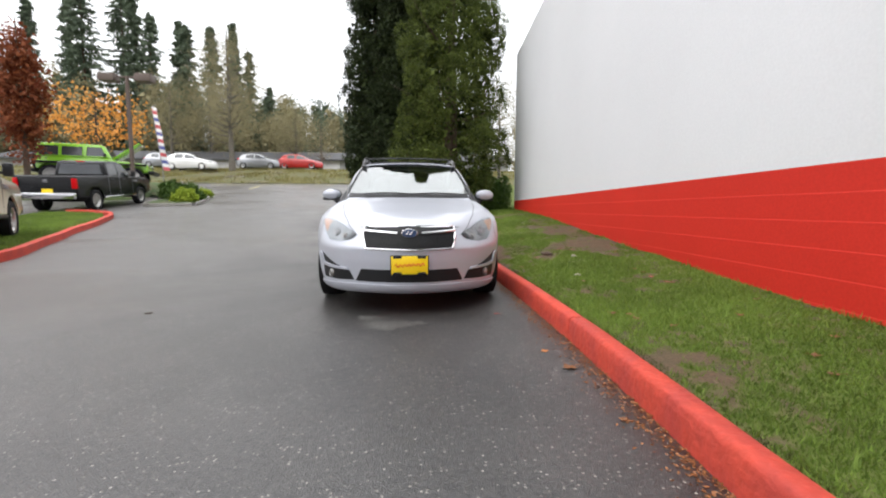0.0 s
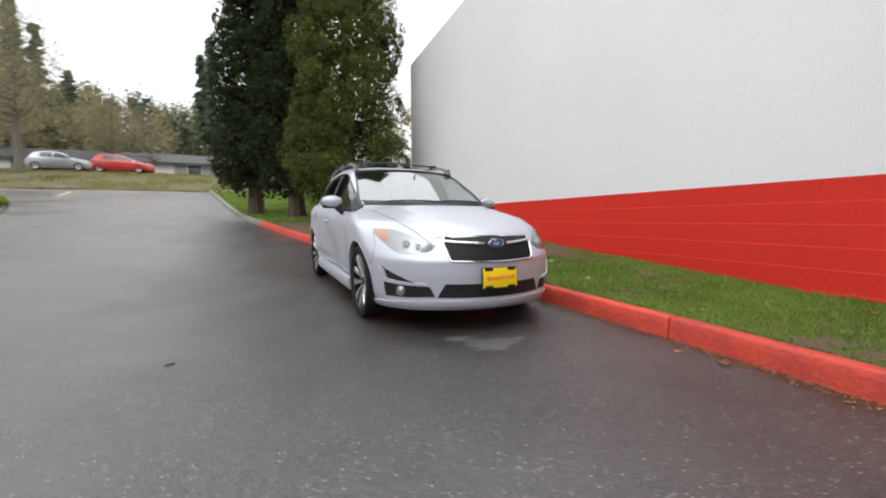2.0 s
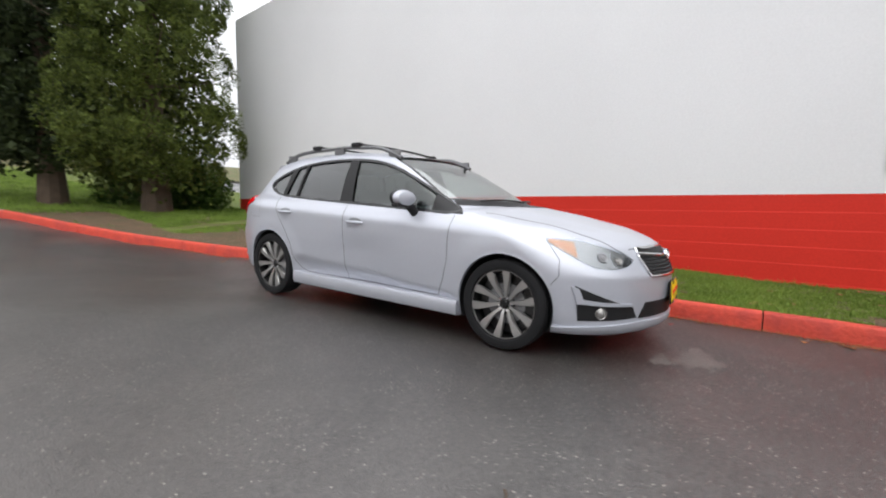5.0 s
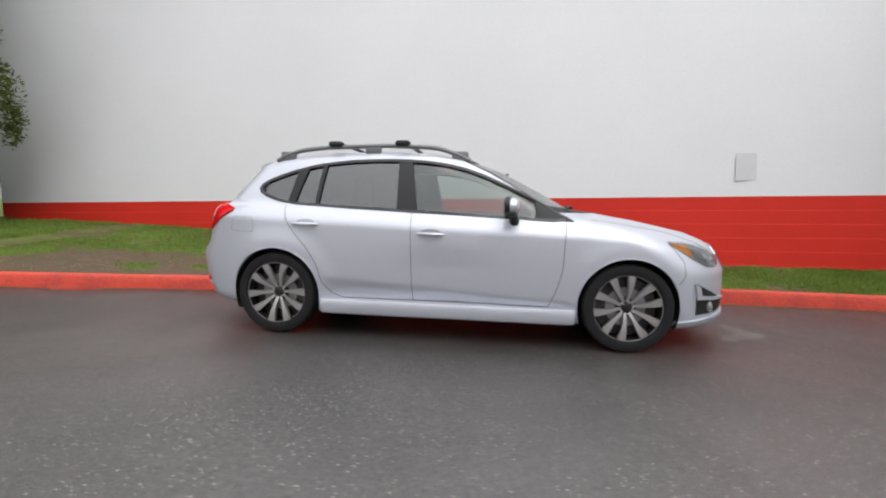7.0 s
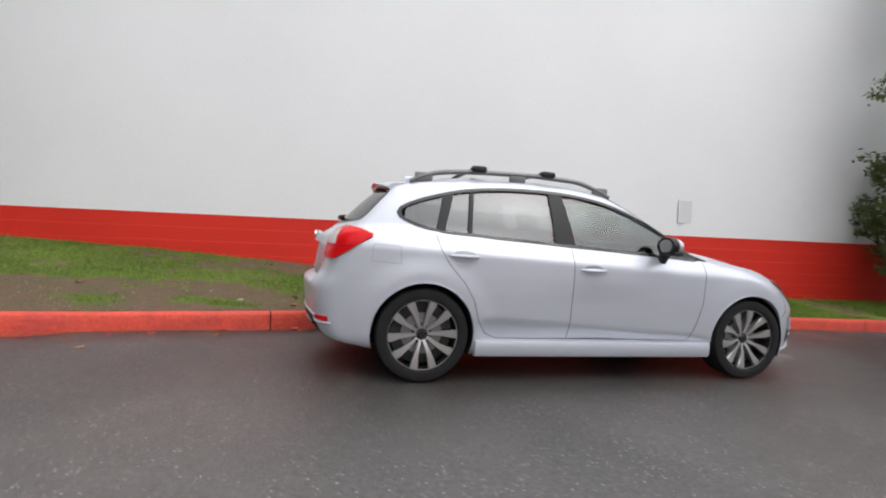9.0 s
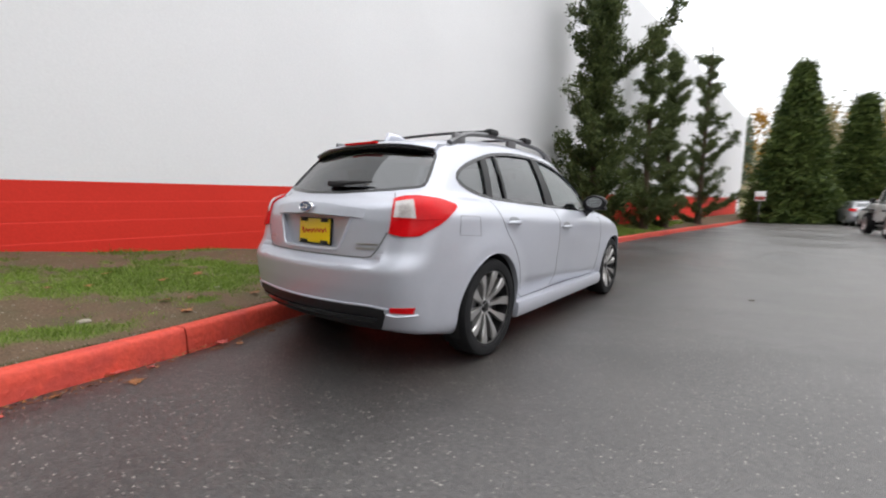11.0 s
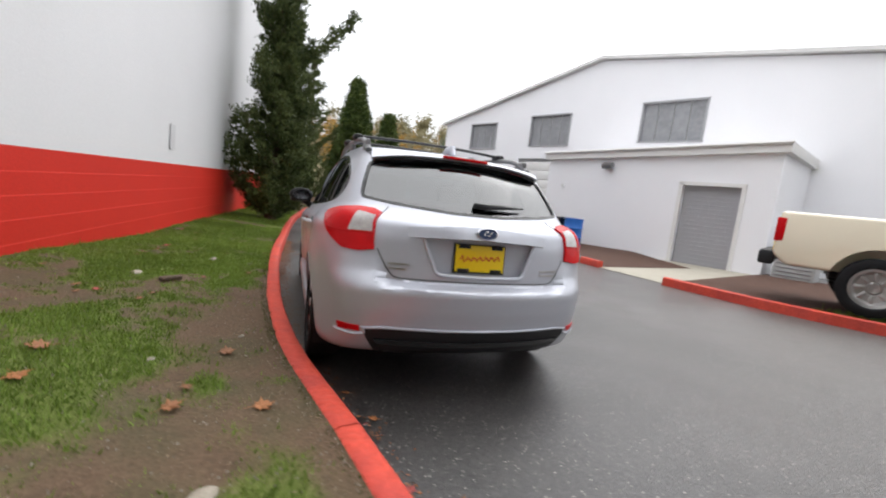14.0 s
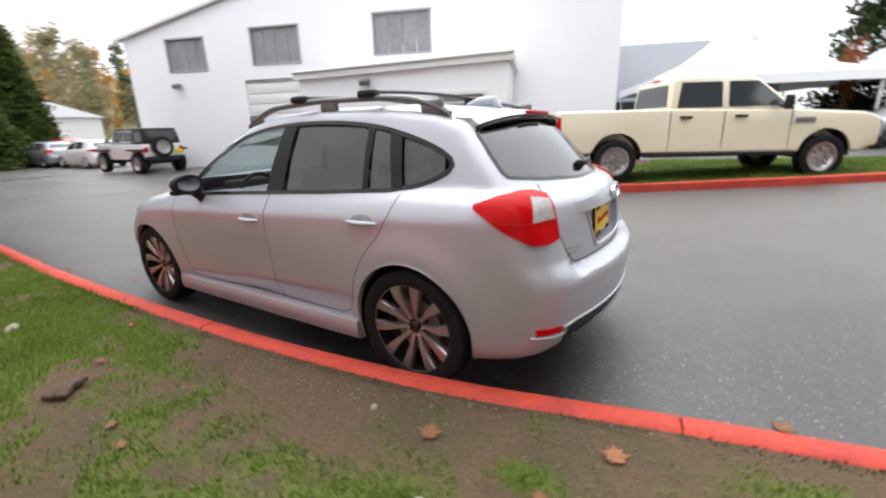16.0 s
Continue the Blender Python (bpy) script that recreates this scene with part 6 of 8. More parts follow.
quads[:, 2] = np.repeat(np.array(grit)[:, 2], 4) + (quads[:, 2] - np.repeat(np.array(grit)[:, 2], 4)) * 0.35
tagged(put("litter", quick_mesh("litter", quads, 4), FALLEN), "brown leaf litter and grit along the kerb", "litter", kind="stuff")

# ---- the pale metal building across the drive ----
BLD = pose(-10.085, -13.9675, 0, 0, 0, math.degrees(math.atan2(0.93452, -0.35592)))
bld = thing("warehouse", BLD, "pale grey metal-sided warehouse with high windows and a low gable", "building")
GABLE = [(-7.25, -0.6), (13.85, -0.6), (13.85, 6.05), (2.57, 7.52), (-7.25, 5.32)]
WINS = ((-5.05, -3.15, 3.92, 5.25), (-0.85, 1.35, 4.02, 5.44), (4.6, 6.9, 4.10, 5.6))
GAR = (-1.40, 2.6, -0.6, 3.43)


def extrude_sz(outline, d0, d1):
    return extrude_xz(outline, d0, d1)


front = mesh("wall", *extrude_sz(GABLE, 0.0, 0.25), smooth=False)
holes = [mesh("c", *block((a + b) / 2, 0.1, (c + d) / 2, b - a, 1.0, d - c)) for a, b, c, d in WINS + (GAR,)]
w = put("wall", carve(solid(front), holes), SIDING, bld, "pale metal siding with fine ribs")
ribs = []
for s in np.arange(-7.1, 13.8, 0.305):
    top = 5.32 + (s + 7.25) * 0.224 if s < 2.57 else 7.52 - (s - 2.57) * 0.1303
    spans = [(-0.6, top - 0.05)]
    for a, b, c, d in WINS + (GAR,):
        if a - 0.05 < s < b + 0.05:
            spans = [q for lo, hi in spans for q in ((lo, min(hi, c - 0.06)), (max(lo, d + 0.06), hi)) if q[1] - q[0] > 0.1]
    for lo, hi in spans:
        ribs.append(block(s, 0.001, (lo + hi) / 2, 0.035, 0.007, hi - lo))
piece("siding_ribs", joined(*ribs), SIDING, w, smooth=False)
piece("side_wall", block(13.75, 8, 2.7, 0.2, 15.5, 6.6), SIDING, bld, smooth=False)
piece("side_wall", block(-7.15, 8, 2.35, 0.2, 15.5, 5.9), SIDING, bld, smooth=False)
roof = []
for (s0, z0), (s1, z1) in (((-7.5, 5.30), (2.57, 7.56)), ((2.57, 7.56), (14.05, 6.06))):
    v = [(s0, -0.22, z0), (s1, -0.22, z1), (s1, 16, z1), (s0, 16, z0)]
    v += [(x, y, z + 0.12) for x, y, z in v]
    roof.append((v, [(0, 1, 2, 3), (4, 7, 6, 5), (0, 4, 5, 1), (1, 5, 6, 2), (2, 6, 7, 3), (3, 7, 4, 0)]))
piece("roof", joined(*roof), TRIM_WHITE, bld, "white metal roof edge", smooth=False)
for a, b, c, d in WINS:
    win = piece("window", joined(block((a + b) / 2, 0.02, c, b - a + 0.1, 0.12, 0.06), block((a + b) / 2, 0.02, d, b - a + 0.1, 0.12, 0.06), block(a, 0.02, (c + d) / 2, 0.06, 0.12, d - c + 0.06), block(b, 0.02, (c + d) / 2, 0.06, 0.12, d - c + 0.06)), DOOR_GREY, bld, "grey-framed high window", smooth=False)
    for k in range(4):
        x0, x1 = a + (b - a) * k / 4, a + (b - a) * (k + 1) / 4
        piece("pane", block((x0 + x1) / 2, 0.10, (c + d) / 2, x1 - x0 - 0.02, 0.012, d - c - 0.04), mat("window_sheet", (0.27, 0.275, 0.29), 0.25, vary=0.3, scale=1.2, fine=8) if k == 0 else bpy.data.materials["window_sheet"], win, smooth=False)
gd = thing("garage_door", BLD, "white sectional garage door in a pale wall", "door", kind="structure")
for k in range(8):
    piece("door_panel", block(0.6, 0.09, 0.06 + 0.43 * k, 3.95, 0.05, 0.41, 0.012), TRIM_WHITE, gd)
# the lean-to
annex = thing("annex", BLD, "low pale lean-to with a white parapet and a roll-up door", "annex")
AN = (3.0, 10.1)
am = mesh("wall", *joined(extrude_xz([(AN[0], -0.6), (AN[1], -0.6), (AN[1], 3.26), (AN[0], 2.98)], -3.3, -0.02)), smooth=False)
put("wall", carve(solid(am), [mesh("c", *block(8.58, -3.3, 0.6, 1.52, 0.5, 3.36))]), SIDING, annex)
v = [(AN[0] - 0.1, -3.48, 2.93), (AN[1] + 0.15, -3.48, 3.20), (AN[1] + 0.15, -0.02, 3.20), (AN[0] - 0.1, -0.02, 2.93)]
v += [(x, y, z + 0.26) for x, y, z in v]
piece("parapet", (v, [(0, 3, 2, 1), (4, 5, 6, 7), (0, 1, 5, 4), (1, 2, 6, 5), (2, 3, 7, 6), (3, 0, 4, 7)]), TRIM_WHITE, annex, "white parapet band", smooth=False)
piece("gutter", tube([(AN[0] - 0.12, -3.52, 3.16), (AN[1] + 0.18, -3.52, 3.44)], 0.05, 6), TRIM_WHITE, annex)
rd = piece("roll_up_door", block(8.58, -3.12, 0.95, 1.5, 0.05, 2.66), DOOR_GREY, annex, "grey roll-up door", smooth=False)
piece("door_slats", joined(*[block(8.58, -3.148, z, 1.48, 0.012, 0.03, 0.003) for z in np.arange(0.05, 2.2, 0.12)]), DOOR_GREY, rd, smooth=False)
piece("door_frame", joined(block(7.78, -3.31, 1.0, 0.10, 0.06, 2.7), block(9.38, -3.31, 1.0, 0.10, 0.06, 2.7), block(8.58, -3.31, 2.32, 1.7, 0.06, 0.10)), TRIM_WHITE, annex, smooth=False)
for s, d, z in ((5.45, -3.40, 2.76), (-4.74, -0.1, 3.32)):
    fl = piece("flood_lamp", joined(moved(block(0, 0, 0, 0.34, 0.22, 0.16, 0.02), BLD @ pose(s, d - 0.08, z, 25, 0, 0)), moved(block(0, 0.12, 0.05, 0.1, 0.1, 0.1, 0.01), BLD @ pose(s, d - 0.02, z))), STEEL)
    tagged(fl, "grey flood lamp fixed high on a metal wall", "lamp", "flood lamps")
cam_ = piece("wall_sensor", moved(lathe([(0.0, -0.12), (0.05, -0.11), (0.06, -0.04), (0.03, 0.0)], 12, "y"), BLD @ pose(3.75, -3.3, 2.02)), WHITE_PAINT)
tagged(cam_, "small round white sensor on the wall", "sensor")
ac = thing("cooling_unit", BLD @ pose(10.75, -3.0, -0.25), "grey cooling unit standing beside the lean-to", "cooling unit")
piece("case", block(0, 0, 0.62, 0.85, 0.8, 1.15, 0.02), mat("unit_grey", (0.42, 0.43, 0.43), 0.5, vary=0.1), ac)
for k in range(9):
    piece("louvre", block(0, -0.405, 0.2 + 0.1 * k, 0.74, 0.02, 0.03, 0.004), STEEL, ac)
piece("pipe", tube([(0.2, 0.38, 0.5), (0.2, 0.6, 0.5), (0.2, 0.7, 2.0)], 0.03, 6), STEEL, ac)

# mulch bed, apron and kerbs on that side


def flat_strip(pts_a, pts_b, lift, n=14, end=None):
    a, b = along(pts_a, n), along(pts_b, n)
    v, f = [], []
    lifts = [lift if end is None else lift + (end - lift) * max(0.0, (i / n - 0.6) / 0.4) for i in range(n + 1)]
    for p, q, lift in zip(a, b, lifts):
        for k in np.linspace(0, 1, 7):
            x, y = p * (1 - k) + q * k
            v.append((x, y, float(ground_z(x, y)) + lift))
    for i in range(n):
        for k in range(6):
            j = i * 7 + k
            f.append((j, j + 7, j + 8, j + 1))
    return v, f


def edge_kerb(pts, n, h=0.15):
    line = [(x, y, float(ground_z(x, y))) for x, y in along(pts, n)]
    return kerb_piece(line, h)


BED = [(-7.9, -9.9), (-6.3, -8.4), (-5.75, -6.4), (-5.55, -4.2), (-5.5, -3.5)]
bed_back = [(-9.4, -10.2), (-8.9, -8.9), (-8.3, -7.3), (-7.8, -5.2), (-7.6, -3.9)]
tagged(put("mulch_bed", mesh("mulch_bed", *flat_strip(BED, [(x - 1.3, y - 0.1) for x, y in bed_back], 0.13, 14, 0.02)), BARKDUST), "red-brown bark mulch bed before the lean-to", "bed", kind="structure")
tagged(put("apron", mesh("apron", *flat_strip([(-5.52, -3.5), (-5.6, -1.75)], [(-10.4, -6.4), (-11.0, -3.6)], 0.012)), CONCRETE), "pale concrete apron leading to a roll-up door", "apron", kind="structure")
k2 = thing("bed_kerb", Matrix.Identity(4), "grey concrete kerb of a mulch bed with a red end", "kerb", kind="structure")
rev = BED[::-1]
piece("kerb_stone", edge_kerb(rev[1:], 20), GREY_KERB, k2)
piece("kerb_stone", edge_kerb(rev[:2], 4), KERB, k2, "red painted kerb end")
ISL = [(-12.2, 10.5), (-11.2, 10.3), (-10.3, 9.8), (-9.75, 9.0), (-9.0, 7.2), (-8.3, 5.4), (-7.55, 4.0), (-6.9, 2.7), (-6.1, 1.2), (-5.75, 0.0), (-5.6, -1.7)]
k3 = thing("island_kerb", Matrix.Identity(4), "red painted kerb round a grass island", "kerb", kind="structure")
pts = along(ISL, 30)
for i in range(0, 30, 5):
    piece("kerb_stone", edge_kerb([tuple(p) for p in pts[i:i + 6]][::-1], 8), KERB, k3)


def island_z(x, y):
    return ground_z(x, y) + 0.06


isl_in = [(x - 0.15, y) for x, y in ISL]
isl_out = [(-12.6, 10.5), (-12.6, 10.0), (-12.6, 9), (-12.5, 7.5), (-12.4, 6), (-12.3, 4.5), (-12.2, 3), (-12.2, 1), (-11.4, -2.2)]
tagged(put("island_lawn", mesh("island_lawn", *flat_strip(isl_in, isl_out, 0.05, 30)), LAWN), "short green grass island with a red kerb", "lawn", kind="structure")
tagged(put("island_mulch", mesh("island_mulch", *flat_strip([(-6.05, 0.22), (-5.92, -0.3), (-5.76, -1.74)], [(-12.2, 0.9), (-12.0, -0.6), (-11.1, -3.5)], 0.058)), BARKDUST), "brown bark mulch at the end of a grass island", "bed", kind="structure")
ia, ib = along(isl_in, 40), along(isl_out, 40)


def isl_x(y, line):
    o = np.argsort(line[:, 1])
    return np.interp(y, line[o, 1], line[o, 0])


isl = blades(70000, -1.8, 10.2, 0.06, 0.008, rng, island_z, lambda y: isl_x(y, ia) - 0.02, lambda y: isl_x(y, ib), lambda x, y: np.where(y > 0.2 - (x + 6) * 0.11 + 0.1 * np.sin(5 * x), 0.7 + 0.2 * np.sin(3 * x) * np.sin(2.1 * y), 0))
tagged(put("island_grass", quick_mesh("island_grass", isl, 3), GRASS), "short green grass on the island", "grass", kind="stuff")

# drums
DRUM = [(0.0, 0.0), (0.285, 0.0), (0.29, 0.02), (0.285, 0.04), (0.283, 0.28), (0.296, 0.30), (0.283, 0.32), (0.283, 0.57), (0.296, 0.59), (0.283, 0.61), (0.283, 0.86), (0.29, 0.88), (0.27, 0.885), (0.265, 0.87), (0.0, 0.87)]
for x, y, m_, lab in ((-7.35, -7.05, BLUE_DRUM, "blue plastic drum beside a pale wall"), (-7.25, -7.75, GLOSS_BLACK, "black steel drum beside a pale wall"), (-7.6, -8.3, GLOSS_BLACK, "black steel drum beside a pale wall"), (-7.2, -8.65, GLOSS_BLACK, "black steel drum beside a pale wall")):
    d = piece("drum", lathe(DRUM, 32, "z"), m_)
    d.matrix_world = pose(x, y, float(ground_z(x, y)) + 0.12)
    tagged(d, lab, "drum", "drums")
bx = piece("bucket", lathe([(0.0, 0.0), (0.13, 0.0), (0.15, 0.36), (0.14, 0.36), (0.12, 0.02), (0.0, 0.02)], 20, "z"), WHITE_PAINT)
bx.matrix_world = pose(-6.75, -8.6, float(ground_z(-6.75, -8.6)) + 0.12)
tagged(bx, "small white bucket standing by the drums", "bucket")

# small sign by the far kerb
sg = thing("small_sign", pose(-1.95, -30.3, -0.5), "small red and white sign on a thin post", "sign")
piece("post", block(0, 0, 0.75, 0.05, 0.05, 1.5, 0.005), STEEL, sg)
piece("board", block(0, 0.03, 1.75, 0.55, 0.03, 0.6, 0.005), WHITE_PAINT, sg)
piece("red_bar", block(0, 0.05, 1.62, 0.45, 0.012, 0.22, 0.003), RED_PAINT, sg)

# ---- other vehicles ----
VGLASS = mat("vehicle_glass", (0.05, 0.055, 0.06), 0.06, vary=0.1, spec=0.9)
SIMPLE_TYRE = solid(mesh("tyre", *lathe([(0.27, -0.10), (0.30, -0.125), (0.37, -0.13), (0.405, -0.11), (0.415, -0.05), (0.415, 0.05), (0.405, 0.11), (0.37, 0.13), (0.30, 0.125), (0.27, 0.10)], 36)))
SIMPLE_RIM = solid(mesh("wheel", *joined(lathe([(0.0, 0.05), (0.07, 0.055), (0.09, 0.04), (0.20, 0.055), (0.235, 0.10), (0.275, 0.11), (0.28, 0.09), (0.26, -0.1)], 32))))
SIMPLE_SPOKE = solid(mesh("spoke", *block(0.06, 0, 0.165, 0.03, 0.05, 0.14, 0.01)))


def plain_wheel(parent, x, y, z, r, material=ALLOY):
    w = put("wheel", SIMPLE_RIM, material, parent)
    w.matrix_local = pose(x, y, z, 0, 0, 0 if x > 0 else 180) @ Matrix.Scale(r / 0.415, 4)
    put("tyre", SIMPLE_TYRE, RUBBER, w)
    return w


def slab(outline, w0, w1, z0, z1, bevel=0.04):
    """A body of a side outline whose half width goes from w0 at z0 to w1 at z1, with rounded edges."""
    bm = bmesh.new()
    v, f = extrude_yz(outline, -1, 1)
    vs = []
    for x, y, z in v:
        k = min(1, max(0, (z - z0) / (z1 - z0)))
        vs.append(bm.verts.new((x * (w0 + (w1 - w0) * k), y, z)))
    for q in f:
        bm.faces.new([vs[i] for i in q])
    bmesh.ops.recalc_face_normals(bm, faces=bm.faces[:])
    if bevel:
        bmesh.ops.bevel(bm, geom=bm.edges[:], offset=bevel, segments=3, profile=0.5, affect='EDGES', clamp_overlap=True)
    bm.verts.index_update()
    res = [tuple(x.co) for x in bm.verts], [tuple(x.index for x in q.verts) for q in bm.faces]
    bm.free()
    return res


def arch_cutters(ys, r, z, w):
    res = []
    for y in ys:
        for s in (-1, 1):
            v, f = lathe([(r, 0.0), (r, 0.5)], 40)
            f = f + [tuple(range(40)), tuple(range(40, 80))]
            res.append(mesh("c", *moved((v, f), Matrix.Translation((w - 0.32 if s > 0 else -w - 0.18, y, z)))))
    return res


def pickup(m, paint, label, wb=3.8, bumper_mat=BLACK, long_bed=0.0, rear_chrome=False):
    """A crew-cab pickup, nose towards -y."""
    t = thing("pickup_truck", m, label, "truck")
    f0, r0 = -wb / 2, wb / 2
    nose, tail = f0 - 0.95, r0 + 1.15
    cab1 = r0 - 0.95
    low = [(nose, 0.62), (nose - 0.03, 0.95), (nose + 0.05, 1.14), (nose + 0.3, 1.22), (f0 + 0.55, 1.30), (cab1, 1.36), (tail, 1.36), (tail + 0.02, 0.70), (tail - 0.15, 0.56), (nose + 0.3, 0.50)]
    bodym = carve(solid(mesh("body", *slab(low, 0.98, 0.96, 0.5, 1.36, 0.05))), arch_cutters((f0, r0), 0.50, 0.44, 0.98) + [mesh("c", *block(0, (cab1 + 0.07 + tail - 0.08) / 2, 1.3, 1.56, tail - cab1 - 0.15, 0.7))])
    bodym.polygons.foreach_set("use_smooth", [True] * len(bodym.polygons))
    bodym.set_sharp_from_angle(angle=radians(30))
    put("body", bodym, paint, t)
    c0 = f0 + 0.55
    cab = [(c0, 1.28), (c0 + 0.72, 1.86), (c0 + 0.95, 1.93), (cab1 - 0.28, 1.94), (cab1 - 0.05, 1.89), (cab1, 1.30)]
    cb = piece("cab", slab(cab, 0.94, 0.81, 1.3, 1.94, 0.06), paint, t)
    for s in (-1, 1):
        def pane(y0, y1, y2, y3, nm="side_window"):
            zb, zt = 1.37, 1.83
            xb, xt = 0.94 - 0.13 * (zb - 1.3) / 0.64 + 0.006, 0.94 - 0.13 * (zt - 1.3) / 0.64 + 0.006
            v = [(s * xb, y0, zb), (s * xb, y1, zb), (s * xt, y2, zt), (s * xt, y3, zt)]
            v += [(x - s * 0.03, y, z) for x, y, z in v]
            return piece(nm, (v, [(0, 1, 2, 3), (7, 6, 5, 4), (0, 4, 5, 1), (1, 5, 6, 2), (2, 6, 7, 3), (3, 7, 4, 0)]), VGLASS, cb, smooth=False)
        mid = (c0 + cab1) / 2 + 0.18
        pane(c0 + 0.22, mid - 0.07, mid - 0.07, c0 + 0.78)
        pane(mid + 0.05, cab1 - 0.14, cab1 - 0.22, mid + 0.05)
        for hy in (mid - 0.3, cab1 - 0.3):
            piece("door_handle", block(s * 0.985, hy, 1.20, 0.04, 0.22, 0.045, 0.012), BLACK, t)
        for y in (c0 + 0.15, mid, cab1 - 0.02):
            piece("door_gap", block(s * 0.972, y, 0.93, 0.012, 0.012, 0.74), SEAM, t, smooth=False)
        mi = piece("mirror", joined(block(s * 1.12, c0 + 0.35, 1.42, 0.16, 0.10, 0.26, 0.03), block(s * 1.0, c0 + 0.36, 1.36, 0.2, 0.06, 0.05, 0.01)), BLACK, t)
        piece("headlamp", block(s * 0.78, nose + 0.03, 0.98, 0.30, 0.16, 0.20, 0.04), REFLECTOR, t)
        piece("tail_lamp", block(s * 0.90, tail - 0.02, 1.08, 0.15, 0.12, 0.36, 0.02), RED_LENS, t)
        piece("door_badge", block(s * 0.985, c0 - 0.1, 1.1, 0.01, 0.36, 0.09, 0.003), STEEL, t)
        for y in (f0, r0):
            pw = plain_wheel(t, s * 0.86, y, 0.41, 0.41)
            for k in range(8):
                put("spoke", SIMPLE_SPOKE, ALLOY, pw).matrix_local = pose(0, 0, 0, 45 * k, 0, 0)
            lin = lathe([(0.495, 0.62), (0.495, 0.93)], 32)
            piece("arch_liner", ([(s * x, y + py, 0.44 + abs(pz) if pz > -0.05 else 0.42) for x, py, pz in lin[0]], lin[1]), BLACK, t)
        piece("rocker_step", block(s * 0.95, 0.0, 0.50, 0.12, wb - 1.1, 0.07, 0.02), CHROME if rear_chrome else BLACK, t)
    piece("windshield", ([(-0.82, c0 + 0.03, 1.34), (0.82, c0 + 0.03, 1.34), (0.66, c0 + 0.66, 1.85), (-0.66, c0 + 0.66, 1.85), (-0.82, c0 + 0.1, 1.33), (0.82, c0 + 0.1, 1.33), (0.66, c0 + 0.73, 1.83), (-0.66, c0 + 0.73, 1.83)], [(0, 1, 2, 3), (7, 6, 5, 4), (0, 4, 5, 1), (1, 5, 6, 2), (2, 6, 7, 3), (3, 7, 4, 0)]), VGLASS, cb, smooth=False)
    piece("rear_window", ([(-0.78, cab1 + 0.01, 1.40), (0.78, cab1 + 0.01, 1.40), (0.68, cab1 - 0.030, 1.80), (-0.68, cab1 - 0.030, 1.80), (-0.78, cab1 - 0.05, 1.40), (0.78, cab1 - 0.05, 1.40), (0.68, cab1 - 0.09, 1.80), (-0.68, cab1 - 0.09, 1.80)], [(0, 1, 2, 3), (7, 6, 5, 4), (0, 4, 5, 1), (1, 5, 6, 2), (2, 6, 7, 3), (3, 7, 4, 0)]), VGLASS, cb, smooth=False)
    piece("brake_lamp", block(0, cab1 - 0.1, 1.91, 0.3, 0.05, 0.04, 0.01), RED_LENS, cb)
    piece("front_bumper", block(0, nose - 0.04, 0.66, 1.92, 0.24, 0.26, 0.06), bumper_mat, t)
    rb = piece("rear_bumper", block(0, tail + 0.09, 0.64, 1.90, 0.20, 0.22, 0.04), CHROME if rear_chrome else BLACK, t)
    piece("licence_plate", block(-0.05, tail + 0.04, 0.80, 0.34, 0.02, 0.17, 0.004), YELLOW, rb, "yellow plate")
    piece("tailgate_mark", block(0.0, tail + 0.018, 1.16, 0.14, 0.02, 0.12, 0.02), STEEL, t)
    piece("grille", block(0, nose - 0.01, 0.98, 1.1, 0.12, 0.30, 0.03), bumper_mat, t)
    piece("underbody", joined(block(0, 0.2, 0.52, 1.1, wb + 0.6, 0.14, 0.03), tube([(-0.8, f0, 0.41), (0.8, f0, 0.41)], 0.06, 8), tube([(-0.8, r0, 0.41), (0.8, r0, 0.41)], 0.07, 8)), BLACK, t)
    return t


